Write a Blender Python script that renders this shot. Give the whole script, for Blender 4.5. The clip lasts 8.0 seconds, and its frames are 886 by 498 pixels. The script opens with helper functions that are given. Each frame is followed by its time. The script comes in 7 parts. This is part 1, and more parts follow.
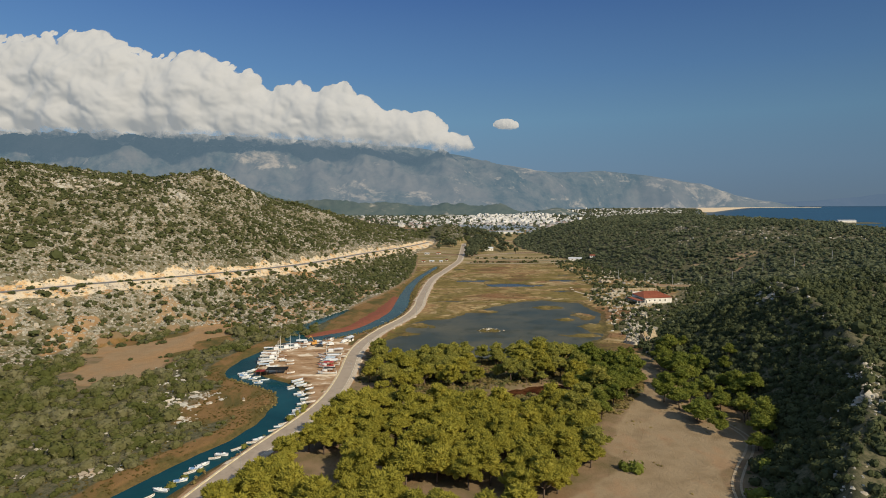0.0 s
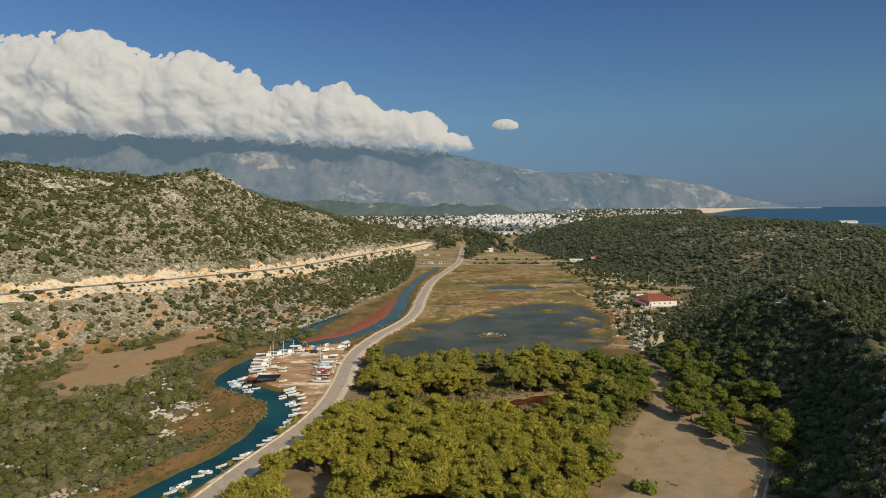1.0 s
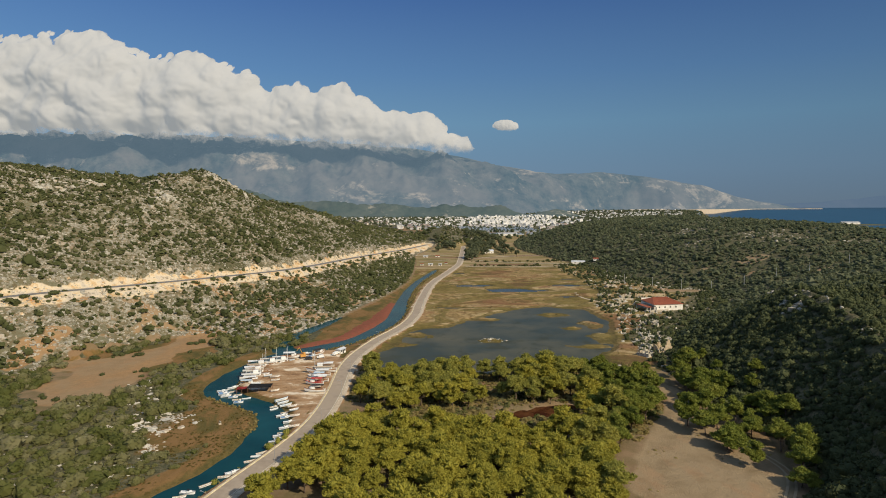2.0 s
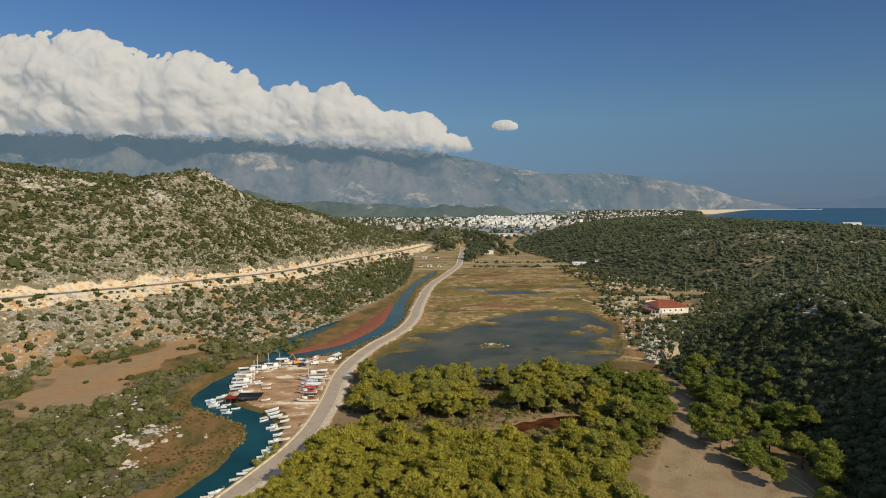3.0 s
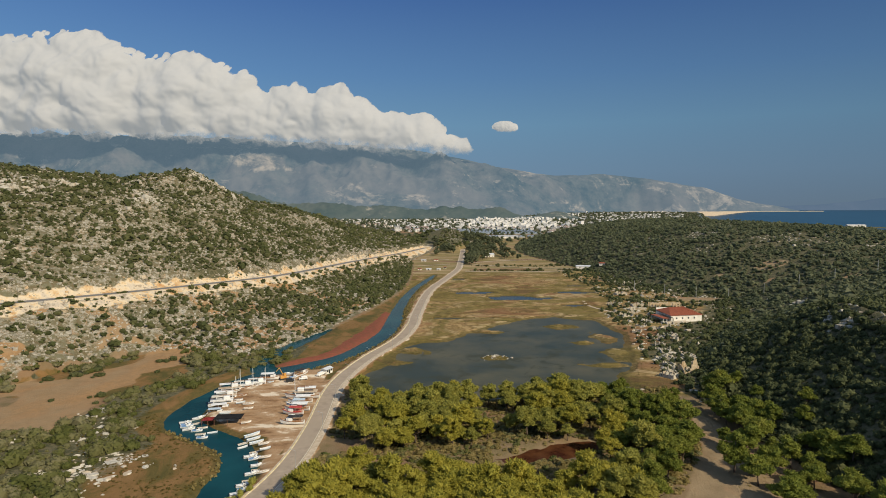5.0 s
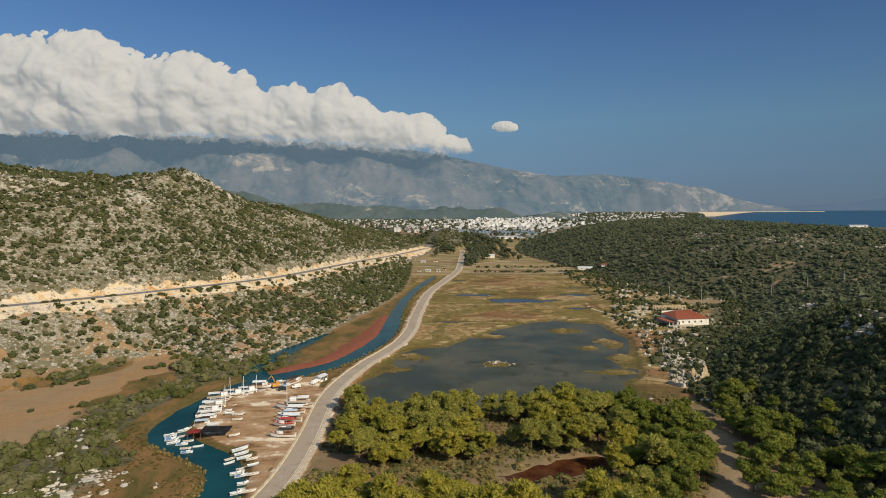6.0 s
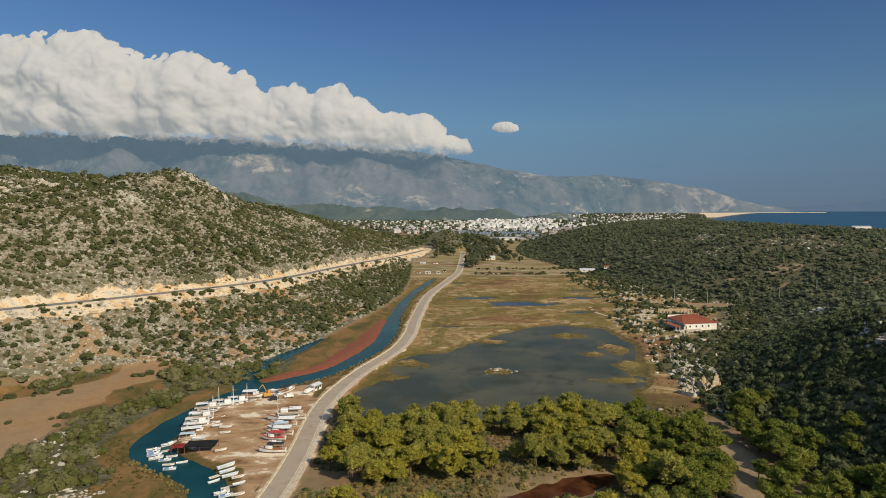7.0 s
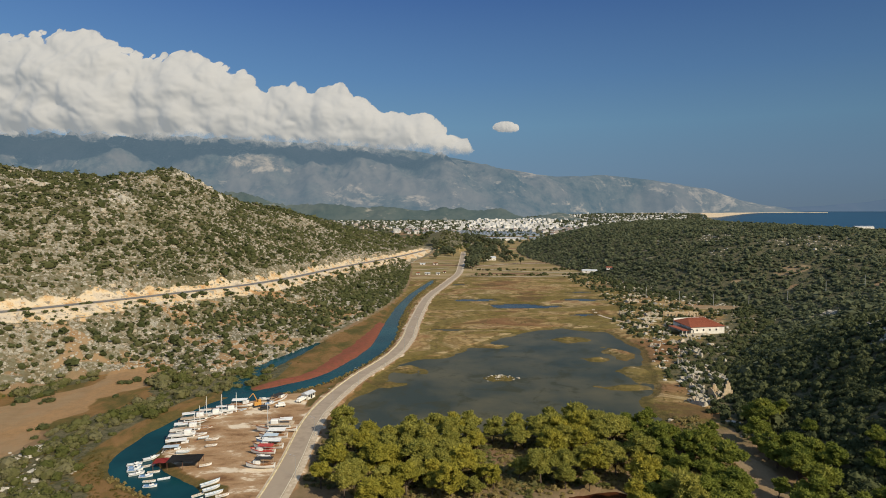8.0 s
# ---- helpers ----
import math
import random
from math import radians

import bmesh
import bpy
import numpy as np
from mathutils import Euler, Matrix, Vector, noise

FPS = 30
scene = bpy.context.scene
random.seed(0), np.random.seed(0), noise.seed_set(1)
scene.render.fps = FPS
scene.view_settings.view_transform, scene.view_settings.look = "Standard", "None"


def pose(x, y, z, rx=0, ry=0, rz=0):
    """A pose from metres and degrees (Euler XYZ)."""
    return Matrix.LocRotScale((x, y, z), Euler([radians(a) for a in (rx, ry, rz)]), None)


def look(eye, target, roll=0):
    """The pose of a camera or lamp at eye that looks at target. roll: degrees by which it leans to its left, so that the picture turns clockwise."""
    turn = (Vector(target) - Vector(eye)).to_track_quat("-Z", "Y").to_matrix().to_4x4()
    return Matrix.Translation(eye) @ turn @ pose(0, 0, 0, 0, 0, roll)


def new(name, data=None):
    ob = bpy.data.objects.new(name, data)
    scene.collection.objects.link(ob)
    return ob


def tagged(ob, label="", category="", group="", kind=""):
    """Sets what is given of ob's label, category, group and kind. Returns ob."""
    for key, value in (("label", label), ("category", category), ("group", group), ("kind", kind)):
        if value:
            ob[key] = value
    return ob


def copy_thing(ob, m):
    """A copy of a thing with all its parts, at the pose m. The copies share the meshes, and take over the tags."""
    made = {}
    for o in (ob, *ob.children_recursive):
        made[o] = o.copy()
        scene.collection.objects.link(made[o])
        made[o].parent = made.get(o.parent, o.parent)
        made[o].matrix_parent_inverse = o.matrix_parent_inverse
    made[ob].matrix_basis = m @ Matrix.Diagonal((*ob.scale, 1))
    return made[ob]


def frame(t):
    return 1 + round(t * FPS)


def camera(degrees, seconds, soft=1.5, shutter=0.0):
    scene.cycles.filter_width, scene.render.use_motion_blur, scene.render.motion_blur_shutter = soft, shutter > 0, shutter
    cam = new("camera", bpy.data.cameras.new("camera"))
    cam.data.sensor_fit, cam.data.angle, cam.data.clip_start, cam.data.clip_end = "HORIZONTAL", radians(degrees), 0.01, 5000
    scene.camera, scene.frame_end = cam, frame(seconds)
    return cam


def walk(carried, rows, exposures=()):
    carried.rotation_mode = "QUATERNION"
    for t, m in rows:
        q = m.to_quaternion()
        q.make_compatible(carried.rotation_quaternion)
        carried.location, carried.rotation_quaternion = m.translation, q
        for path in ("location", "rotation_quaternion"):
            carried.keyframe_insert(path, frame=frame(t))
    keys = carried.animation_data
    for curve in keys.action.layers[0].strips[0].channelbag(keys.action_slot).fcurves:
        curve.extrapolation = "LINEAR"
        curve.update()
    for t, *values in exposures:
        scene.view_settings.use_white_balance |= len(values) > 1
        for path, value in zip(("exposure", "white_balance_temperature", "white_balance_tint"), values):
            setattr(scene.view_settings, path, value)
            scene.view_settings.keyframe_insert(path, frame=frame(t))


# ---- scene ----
cam = camera(73.4, 8.0, soft=0.95)
PATH = [
    (0, (0.096, -0.507, 89.778), (0.096, 1.487, 89.626), -0.2),
    (0.5, (0.183, 6.212, 89.778), (0.184, 8.206, 89.627), -0.2),
    (1, (0.259, 12.936, 89.785), (0.261, 14.93, 89.635), -0.2),
    (1.5, (0.344, 19.658, 89.807), (0.346, 21.652, 89.659), -0.2),
    (3, (0.5, 39.726, 89.9), (0.505, 41.72, 89.754), -0.17),
    (3.5, (0.52, 46.277, 89.91), (0.526, 48.272, 89.765), -0.16),
    (4, (0.5, 52.71, 89.919), (0.506, 54.704, 89.774), -0.14),
    (4.5, (0.5, 59.181, 89.94), (0.506, 61.175, 89.798), -0.12),
    (6, (0.75, 78.833, 90.081), (0.757, 80.828, 89.941), -0.1),
    (6.5, (0.95, 85.393, 90.135), (0.956, 87.388, 89.997), -0.1),
    (7, (1.249, 91.921, 90.188), (1.255, 93.917, 90.051), -0.1),
    (7.5, (1.589, 98.344, 90.246), (1.595, 100.34, 90.109), -0.1),
    (8, (1.888, 104.679, 90.288), (1.893, 106.674, 90.151), -0.1),
]
walk(cam, [(t, look(eye, goal, roll)) for t, eye, goal, roll in PATH])

# ---- world and sun: afternoon sun from the right, a little behind ----
SUN_ELEVATION, SUN_AZIMUTH = radians(36), radians(134)
TO_SUN = Vector((math.sin(SUN_AZIMUTH) * math.cos(SUN_ELEVATION), math.cos(SUN_AZIMUTH) * math.cos(SUN_ELEVATION), math.sin(SUN_ELEVATION)))
world = bpy.data.worlds.new("sky")
scene.world = world
world.use_nodes = True
wn, wl = world.node_tree.nodes, world.node_tree.links
sky = wn.new("ShaderNodeTexSky")
sky.sky_type, sky.sun_disc = "NISHITA", False
sky.sun_elevation, sky.sun_rotation = SUN_ELEVATION, SUN_AZIMUTH
sky.altitude, sky.air_density, sky.dust_density, sky.ozone_density = 100, 1.0, 0.6, 2.0
sky_tint = wn.new("ShaderNodeMix")
sky_tint.data_type, sky_tint.blend_type = "RGBA", "MULTIPLY"
sky_tint.inputs[0].default_value = 1.0
sky_tint.inputs[7].default_value = (2.25, 1.95, 1.58, 1)
wl.new(sky.outputs["Color"], sky_tint.inputs[6])
# blue-grey haze low over the horizon, all round
sky_way = wn.new("ShaderNodeTexCoord")
sky_up = wn.new("ShaderNodeSeparateXYZ")
sky_low = wn.new("ShaderNodeMapRange")
sky_low.inputs["From Min"].default_value, sky_low.inputs["From Max"].default_value = 0.34, 0.60
sky_low.inputs["To Min"].default_value, sky_low.inputs["To Max"].default_value = 1.0, 0.0
sky_low.interpolation_type = "SMOOTHSTEP"
sky_haze = wn.new("ShaderNodeMix")
sky_haze.data_type = "RGBA"
sky_band = wn.new("ShaderNodeValToRGB")
while len(sky_band.color_ramp.elements) < 6:
    sky_band.color_ramp.elements.new(0.5)
for stop, (at, tone) in zip(sky_band.color_ramp.elements, ((0.0, (0.175, 0.255, 0.345)), (0.055, (0.178, 0.292, 0.420)), (0.133, (0.160, 0.315, 0.480)), (0.21, (0.112, 0.245, 0.460)), (0.324, (0.064, 0.155, 0.380)), (0.6, (0.05, 0.12, 0.31)))):
    stop.position, stop.color = at, (*tone, 1)
sky_gain = wn.new("ShaderNodeVectorMath")
sky_gain.operation = "SCALE"
sky_gain.inputs["Scale"].default_value = 1 / 0.115
wl.new(sky_up.outputs["Z"], sky_band.inputs["Fac"])
wl.new(sky_band.outputs["Color"], sky_gain.inputs[0])
wl.new(sky_gain.outputs[0], sky_haze.inputs[7])
wl.new(sky_way.outputs["Generated"], sky_up.inputs[0])
wl.new(sky_up.outputs["Z"], sky_low.inputs["Value"])
wl.new(sky_low.outputs["Result"], sky_haze.inputs[0])
wl.new(sky_tint.outputs[2], sky_haze.inputs[6])
# deeper blue at right angles to the sun
sky_deep = wn.new("ShaderNodeMapRange")
sky_deep.inputs["From Min"].default_value, sky_deep.inputs["From Max"].default_value = -0.6, 0.6
sky_deep.inputs["To Min"].default_value, sky_deep.inputs["To Max"].default_value = 1.08, 0.68
wl.new(sky_up.outputs["X"], sky_deep.inputs["Value"])
sky_dim = wn.new("ShaderNodeVectorMath")
sky_dim.operation = "SCALE"
wl.new(sky_haze.outputs[2], sky_dim.inputs[0])
wl.new(sky_deep.outputs["Result"], sky_dim.inputs["Scale"])
wl.new(sky_dim.outputs[0], wn["Background"].inputs["Color"])
wn["Background"].inputs["Strength"].default_value = 0.115
sun = new("sun", bpy.data.lights.new("sun", "SUN"))
sun.data.energy, sun.data.angle, sun.data.color = 4.9, radians(0.53), (1.0, 0.88, 0.67)
sun.matrix_world = look(TO_SUN * 1000, (0, 0, 0))

# ---- numeric helpers ----
rng = np.random.default_rng(7)


def step(a, b, v):
    k = np.clip((v - a) / (b - a), 0, 1)
    return k * k * (3 - 2 * k)


def gnoise(x, y, seed=0):
    """Gradient noise in the plane, about -0.7 to 0.7."""
    x, y = np.asarray(x, float), np.asarray(y, float)
    xi, yi = np.floor(x).astype(np.int64), np.floor(y).astype(np.int64)
    xf, yf = x - xi, y - yi

    def corner(i, j):
        h = ((xi + i) * 374761393 + (yi + j) * 668265263 + seed * 974634777) & 0x7FFFFFFF
        h = ((h ^ (h >> 13)) * 1274126177) & 0x7FFFFFFF
        a = (h ^ (h >> 16)) % 4096 * (2 * math.pi / 4096)
        return np.cos(a) * (xf - i) + np.sin(a) * (yf - j)

    u, v = xf ** 3 * (xf * (xf * 6 - 15) + 10), yf ** 3 * (yf * (yf * 6 - 15) + 10)
    top = corner(0, 0) * (1 - u) + corner(1, 0) * u
    low = corner(0, 1) * (1 - u) + corner(1, 1) * u
    return top * (1 - v) + low * v


def fbm(x, y, size, octaves=4, seed=0, ridged=False):
    total, amp, norm = 0, 1.0, 0
    for i in range(octaves):
        n = gnoise(np.asarray(x) / size * 2 ** i, np.asarray(y) / size * 2 ** i, seed + i * 17)
        if ridged:
            n = 0.5 - np.abs(n) * 1.6
        total, norm, amp = total + n * amp, norm + amp, amp * 0.5
    return total / norm


def curve_through(points, each=4):
    """A smooth line (Catmull-Rom) through the points."""
    p = np.array(points, float)
    p = np.vstack([2 * p[0] - p[1], p, 2 * p[-1] - p[-2]])
    out = []
    for i in range(1, len(p) - 2):
        for k in np.arange(each) / each:
            a, b, c, d = p[i - 1], p[i], p[i + 1], p[i + 2]
            out.append(0.5 * (2 * b + (c - a) * k + (2 * a - 5 * b + 4 * c - d) * k ** 2 + (3 * b - a - 3 * c + d) * k ** 3))
    out.append(p[-2])
    return np.array(out)


KNOWN = {}


def near(x, y, line):
    """Distance to a line, which side (+ is left of its way), and the line's further columns there."""
    key = (id(x), id(line))
    if key in KNOWN:
        return KNOWN[key][2]
    x0, y0 = x, y
    shape = np.shape(x)
    x, y = np.asarray(x, np.float32).ravel(), np.asarray(y, np.float32).ravel()
    best = np.full(x.shape, 1e8, np.float32)
    side = np.zeros(x.shape, np.float32)
    cols = line.shape[1] - 2
    extra = [np.full(x.shape, line[-1, 2 + i], np.float32) for i in range(cols)]
    use = np.nonzero(y < line[:, 1].max() + 700)[0]
    px, py = x[use], y[use]
    b2, sd = np.full(px.shape, 1e8, np.float32), np.zeros(px.shape, np.float32)
    where, along = np.zeros(px.shape, np.int32), np.zeros(px.shape, np.float32)
    for i, (a, b) in enumerate(zip(line[:-1], line[1:])):
        dx, dy = np.float32(b[0] - a[0]), np.float32(b[1] - a[1])
        ax, ay = px - np.float32(a[0]), py - np.float32(a[1])
        k = np.clip((ax * dx + ay * dy) / (dx * dx + dy * dy), 0, 1)
        ox, oy = ax - k * dx, ay - k * dy
        r = ox * ox + oy * oy
        m = r < b2
        b2[m], where[m], along[m] = r[m], i, k[m]
        sd[m] = np.sign(dx * oy - dy * ox)[m]
    best[use], side[use] = np.sqrt(b2), sd
    for i in range(cols):
        extra[i][use] = line[where, 2 + i] * (1 - along) + line[where + 1, 2 + i] * along
    out = best.astype(float).reshape(shape), side.reshape(shape), [e.astype(float).reshape(shape) for e in extra]
    if best.size > 100000:
        KNOWN[key] = (x0, line, out)
    return out


def inside(x, y, corners):
    """Signed distance to a polygon, positive inside."""
    loop = np.array(corners + corners[:1], float)
    x, y = np.asarray(x, float), np.asarray(y, float)
    d, _, _ = near(x, y, loop)
    odd = np.zeros(x.shape, bool)
    for (x0, y0), (x1, y1) in zip(loop[:-1], loop[1:]):
        if y0 != y1:
            odd ^= ((y0 > y) != (y1 > y)) & (x < (x1 - x0) * (y - y0) / (y1 - y0) + x0)
    return np.where(odd, d, -d)


# ---- the plan: metres, x to the right of the first heading, y ahead ----
ROAD = curve_through([(-88, 95), (-82, 135), (-74.4, 172), (-66.5, 205), (-56.5, 239), (-51.4, 267), (-50.6, 303), (-52.4, 345), (-50, 375), (-42, 412), (-28, 458), (-21.5, 505),
                      (-19.8, 560), (-12.4, 686), (4.6, 787), (24, 905), (31, 1010), (37, 1120), (46, 1300)])
RIVER = curve_through([(-104, 120, 9), (-98, 160, 8), (-93, 178, 8), (-85.5, 198, 6.8), (-76.5, 216, 6.2), (-69, 234, 8), (-68, 252, 8), (-70.5, 270, 6.3), (-80.5, 286, 6.2), (-97, 298, 6.6),
                       (-109.5, 312, 7), (-110, 335, 6.5), (-106, 354, 6), (-100, 374, 6), (-87, 388, 7), (-70, 403, 7), (-58, 420, 5.5), (-47, 450, 6), (-39, 485, 6), (-37, 525, 6.5),
                       (-37, 573, 5.5), (-35, 640, 5), (-30, 700, 4.5), (-24, 745, 4.5), (-14, 805, 4.2), (-9, 845, 2)])
BACKWATER = curve_through([(-98, 390, 7), (-104, 412, 7), (-99, 437, 6), (-89, 470, 4.5), (-81, 500, 2)])
HIGHWAY = curve_through([(-440, 190, 40), (-340, 290, 37), (-284, 366, 35), (-252, 415, 34), (-226, 456, 32.5), (-190, 524, 30), (-147, 620, 27), (-113, 800, 22), (-84, 950, 17),
                         (-66, 1090, 11), (-48, 1200, 8), (-20, 1340, 6), (0, 1450, 6)])
FOOT = curve_through([(-430, 130), (-305, 225), (-228, 310), (-210, 378), (-168, 428), (-120, 414), (-97, 455), (-70, 530), (-43, 665), (-36, 780), (-38, 880), (-40, 960), (-44, 1060), (-30, 1170), (-5, 1300), (10, 1400), (20, 1600)])
RIDGE = curve_through([(70, 80, 8), (107, 152, 20), (130, 178, 26), (150, 208, 31), (167, 240, 35), (190, 308, 42), (202, 360, 44), (216, 405, 42), (240, 450, 38)])
RIGHT_FOOT = curve_through([(60, 60), (84, 130), (92, 165), (99, 189), (119, 212), (126, 236), (124, 262), (122, 300), (140, 390), (190, 465), (245, 540), (278, 640), (235, 725), (213, 850), (184, 1000), (152, 1234), (190, 1500), (330, 1900)])
LAGOON = [(-43, 362), (-33, 402), (-14, 450), (30, 485), (61, 528), (93, 545), (122, 530), (126, 471), (110, 405), (92, 352), (60, 338), (-10, 332), (-38, 342)]
YARD = [(-60, 256), (-56, 290), (-58, 350), (-62, 388), (-76, 384), (-92, 370), (-100, 340), (-100, 316), (-84, 300), (-66, 290)]
SAND_RIGHT = [(114, 322), (113, 290), (113, 262), (119, 240), (119, 222), (114, 211), (95, 189), (88, 172), (82, 140), (70, 110), (24, 120), (22, 150), (34, 170), (51, 187), (62, 198), (58, 206), (60, 216), (67, 230), (76, 244), (93, 270), (97, 280), (104, 300), (109, 322)]
SAND_LEFT = [(-168, 446), (-156, 418), (-148, 384), (-152, 345), (-158, 318), (-165, 297), (-176, 282), (-184, 282), (-192, 305), (-203, 338), (-212, 360), (-200, 378), (-190, 384), (-182, 402), (-180, 430)]


def height(x, y):
    """The ground's height; the water stands at 0."""
    x, y = np.atleast_1d(x), np.atleast_1d(y)
    z = 1.1 + 0.5 * fbm(x, y, 40, 3, 1) + np.clip(y - 1200, 0, None) * 0.011 + np.clip(y - 3300, 0, None) * 0.012
    # low hills before the town and on the plain's sides
    for cx, cy, sx, sy, h in ((5, 1430, 82, 105, 34), (-640, 2000, 420, 260, 55)):
        z += h * np.exp(-((x - cx) / sx) ** 2 - ((y - cy) / sy) ** 2) * (1 + 0.35 * fbm(x, y, 120, 4, 5))
    z = z + 0.8 * fbm(x, y, 15, 4, 210) * (x > 15) * (x < 125) * (y < 320)
    # the left slope, the highway's bench and the hill over it
    df, fs, _ = near(x, y, FOOT)
    dh, hs, (zh,) = near(x, y, HIGHWAY)
    low = (fs > 0) & (hs <= 0)
    u = df / (df + dh + 1e-6)
    slope = 1.6 + (zh - 12) * u ** 1.15 + 1.3 * fbm(x, y, 26, 4, 3) * np.clip(df / 25, 0, 1)
    slope = np.maximum(slope, zh - np.clip(dh - 5.5, 0, None) * (0.62 + 0.25 * fbm(x, y, 30, 3, 8)))
    s = np.where(hs > 0, dh, 0)
    crest = np.interp(y, (0, 640, 700, 780, 840, 900, 1000, 1150, 1300, 1400, 1550), (131, 131, 132, 131, 118, 101, 99, 80, 55, 40, 10)) + 21 * np.exp(-((x + 297) / 30) ** 2 - ((y - 765) / 50) ** 2) - 13 * np.exp(-((x + 372) / 34) ** 2 - ((y - 745) / 60) ** 2)
    crest = crest - 17 * np.exp(-((x + 352) / 55) ** 2 - ((y - 655) / 60) ** 2)
    k = np.clip(s - 10, 0, None) / 175
    k = k / (1 + k ** 5) ** 0.2
    up = zh + 7.5 * step(5.5, 14, s) + np.clip(crest - zh - 7.5, 2, None) * k
    gully = fbm(x, y, 130, 5, 11, True) * 22 - 3 + fbm(x, y, 22, 3, 12) * 4
    up = up + gully * step(14, 130, s)
    left = np.where(low, slope, np.where((hs > 0) & (dh > 5.5), up, zh))
    z = np.where((fs > 0) & (y < 1560), np.maximum(left * (1 - step(1370, 1550, y)), z), z)
    # the right hill
    dr, rs, _ = near(x, y, RIGHT_FOOT)
    r = np.where(rs < 0, dr, 0)
    far = step(310, 620, y)
    top = 41 + 22 * step(420, 930, y) - 30 * step(430, 900, x) - 55 * step(1250, 1750, y) - 20 * step(500, 900, x) * step(700, 1200, y)
    reach = 40 + 72 * far
    rise = np.clip(top, 6, None) * (1 - np.exp(-(r / reach) ** 1.2)) * (1 + 0.16 * fbm(x, y, 90, 4, 21, True) * step(10, 60, r))
    # a rocky ridge, steep to the west, over the near forest
    dg, gs, (zg,) = near(x, y, RIDGE)
    crest_r = zg * (1 + 0.06 * fbm(x, y, 30, 3, 23)) - np.where(gs > 0, zg - (zg - 1.1) * (r / (r + dg + 1e-6)) ** 1.2, np.minimum(0.34 * dg, 18)) - 1.1
    rise = np.where(rs < 0, np.maximum(crest_r, 0.1 * r) * (1 - step(330, 430, y)) + rise * step(330, 430, y), 0)
    z = z + rise + fbm(x, y, 18, 3, 22) * 2.2 * step(8, 40, r)
    # water beds
    dv, _, (w,) = near(x, y, RIVER)
    edge = 1.6 * fbm(x, y, 9, 3, 31)
    z = np.minimum(z, np.where(dv < w + 8, (dv + edge - w) * 0.28, 999))
    dv, _, (w,) = near(x, y, BACKWATER)
    z = np.minimum(z, np.where(dv < w + 8, (dv + 2 * edge - w) * 0.2, 999))
    pond = inside(x, y, LAGOON) + 22 * fbm(x, y, 45, 6, 33)
    isle = 3.2 - np.hypot((x - 32.5) / 8.5, (y - 415) / 5.5) * 3.2 + fbm(x, y, 5, 3, 35) * 1.5
    pond = np.minimum(pond, -isle * 3)
    for cx, cy, sx, sy in ((-17, 432, 12, 9), (90, 506, 15, 12), (109, 425, 10, 24), (112, 470, 9, 18), (-24, 405, 12, 6), (92, 398, 16, 5), (96, 455, 10, 7), (34, 488, 20, 5)):
        pond = np.minimum(pond, (np.hypot((x - cx) / sx, (y - cy) / sy) - 0.8 + 1.5 * fbm(x, y, 14, 5, 36)) * 9)
    z = np.minimum(z, np.where(pond > -4, -pond * 0.12, 999))
    marsh = step(480, 560, y) * (1 - step(800, 860, y)) * (x > -5) * (x < 190)
    ponds = np.full(x.shape, -1.0)
    for cx, cy, sx, sy in ((36, 682, 27, 11), (76, 645, 38, 15), (138, 684, 26, 9), (8, 540, 22, 6), (120, 600, 14, 7), (20, 800, 14, 6), (150, 735, 20, 7)):
        ponds = np.maximum(ponds, 1 - np.hypot((x - cx) / sx, (y - cy) / sy))
    pools = 1.1 * ponds - 0.1 + 0.9 * fbm(x, y * 1.4, 26, 4, 46)
    pools = np.maximum(pools, 0.35 * fbm(x, y * 1.6, 90, 3, 40) + 0.95 * fbm(x, y * 1.7, 30, 5, 41) - 0.3)
    z = np.where((marsh > 0.5) & (pools > 0), np.minimum(z, 0.12 - pools * 2.2), z)
    red = np.hypot((x - 40) / 25, (y - 276 - 0.38 * (x - 40)) / 7.5) - 1 + 1.1 * fbm(x, y, 12, 4, 44)
    z = np.where(red < 0.3, np.minimum(z, 0.5 + red * 2.0), z)
    # levelled ground: the yard, the road's bank
    yard = inside(x, y, YARD)
    z = np.where(yard > -3, z * (1 - step(-2, 2, yard)) + (1.5 + 0.15 * fbm(x, y, 6, 2, 50)) * step(-2, 2, yard), z)
    da, _, _ = near(x, y, ROAD)
    k = 1 - step(5.0, 8.5, da)
    z = z * (1 - k) + (1.75 + np.clip(y - 1200, 0, None) * 0.011) * k
    # the coast and the sea's bed
    coast = np.minimum((x - 640 - 0.43 * (y - 1500) + 60 * fbm(x, y, 300, 3, 60)) / 60, (y - 1480) / 60)
    coast = np.maximum(coast, (x - 1150 - 0.4 * np.clip(y - 1500, 0, None)) / 60)
    z = np.where(coast > 0, np.maximum(z * (1 - np.clip(coast, 0, 1)), 0) - 3 * np.clip(coast, 0, 1), z)
    return np.maximum(z, 18 * np.exp(-((x - 1492) / 220) ** 4 - ((y - 2210) / 90) ** 2) - 2)


# ---- materials ----
def tree(name, rough=0.9, metal=0.0):
    m = bpy.data.materials.new(name)
    m.use_nodes = True
    b = m.node_tree.nodes["Principled BSDF"]
    b.inputs["Roughness"].default_value, b.inputs["Metallic"].default_value = rough, metal
    return m, m.node_tree.nodes, m.node_tree.links, b


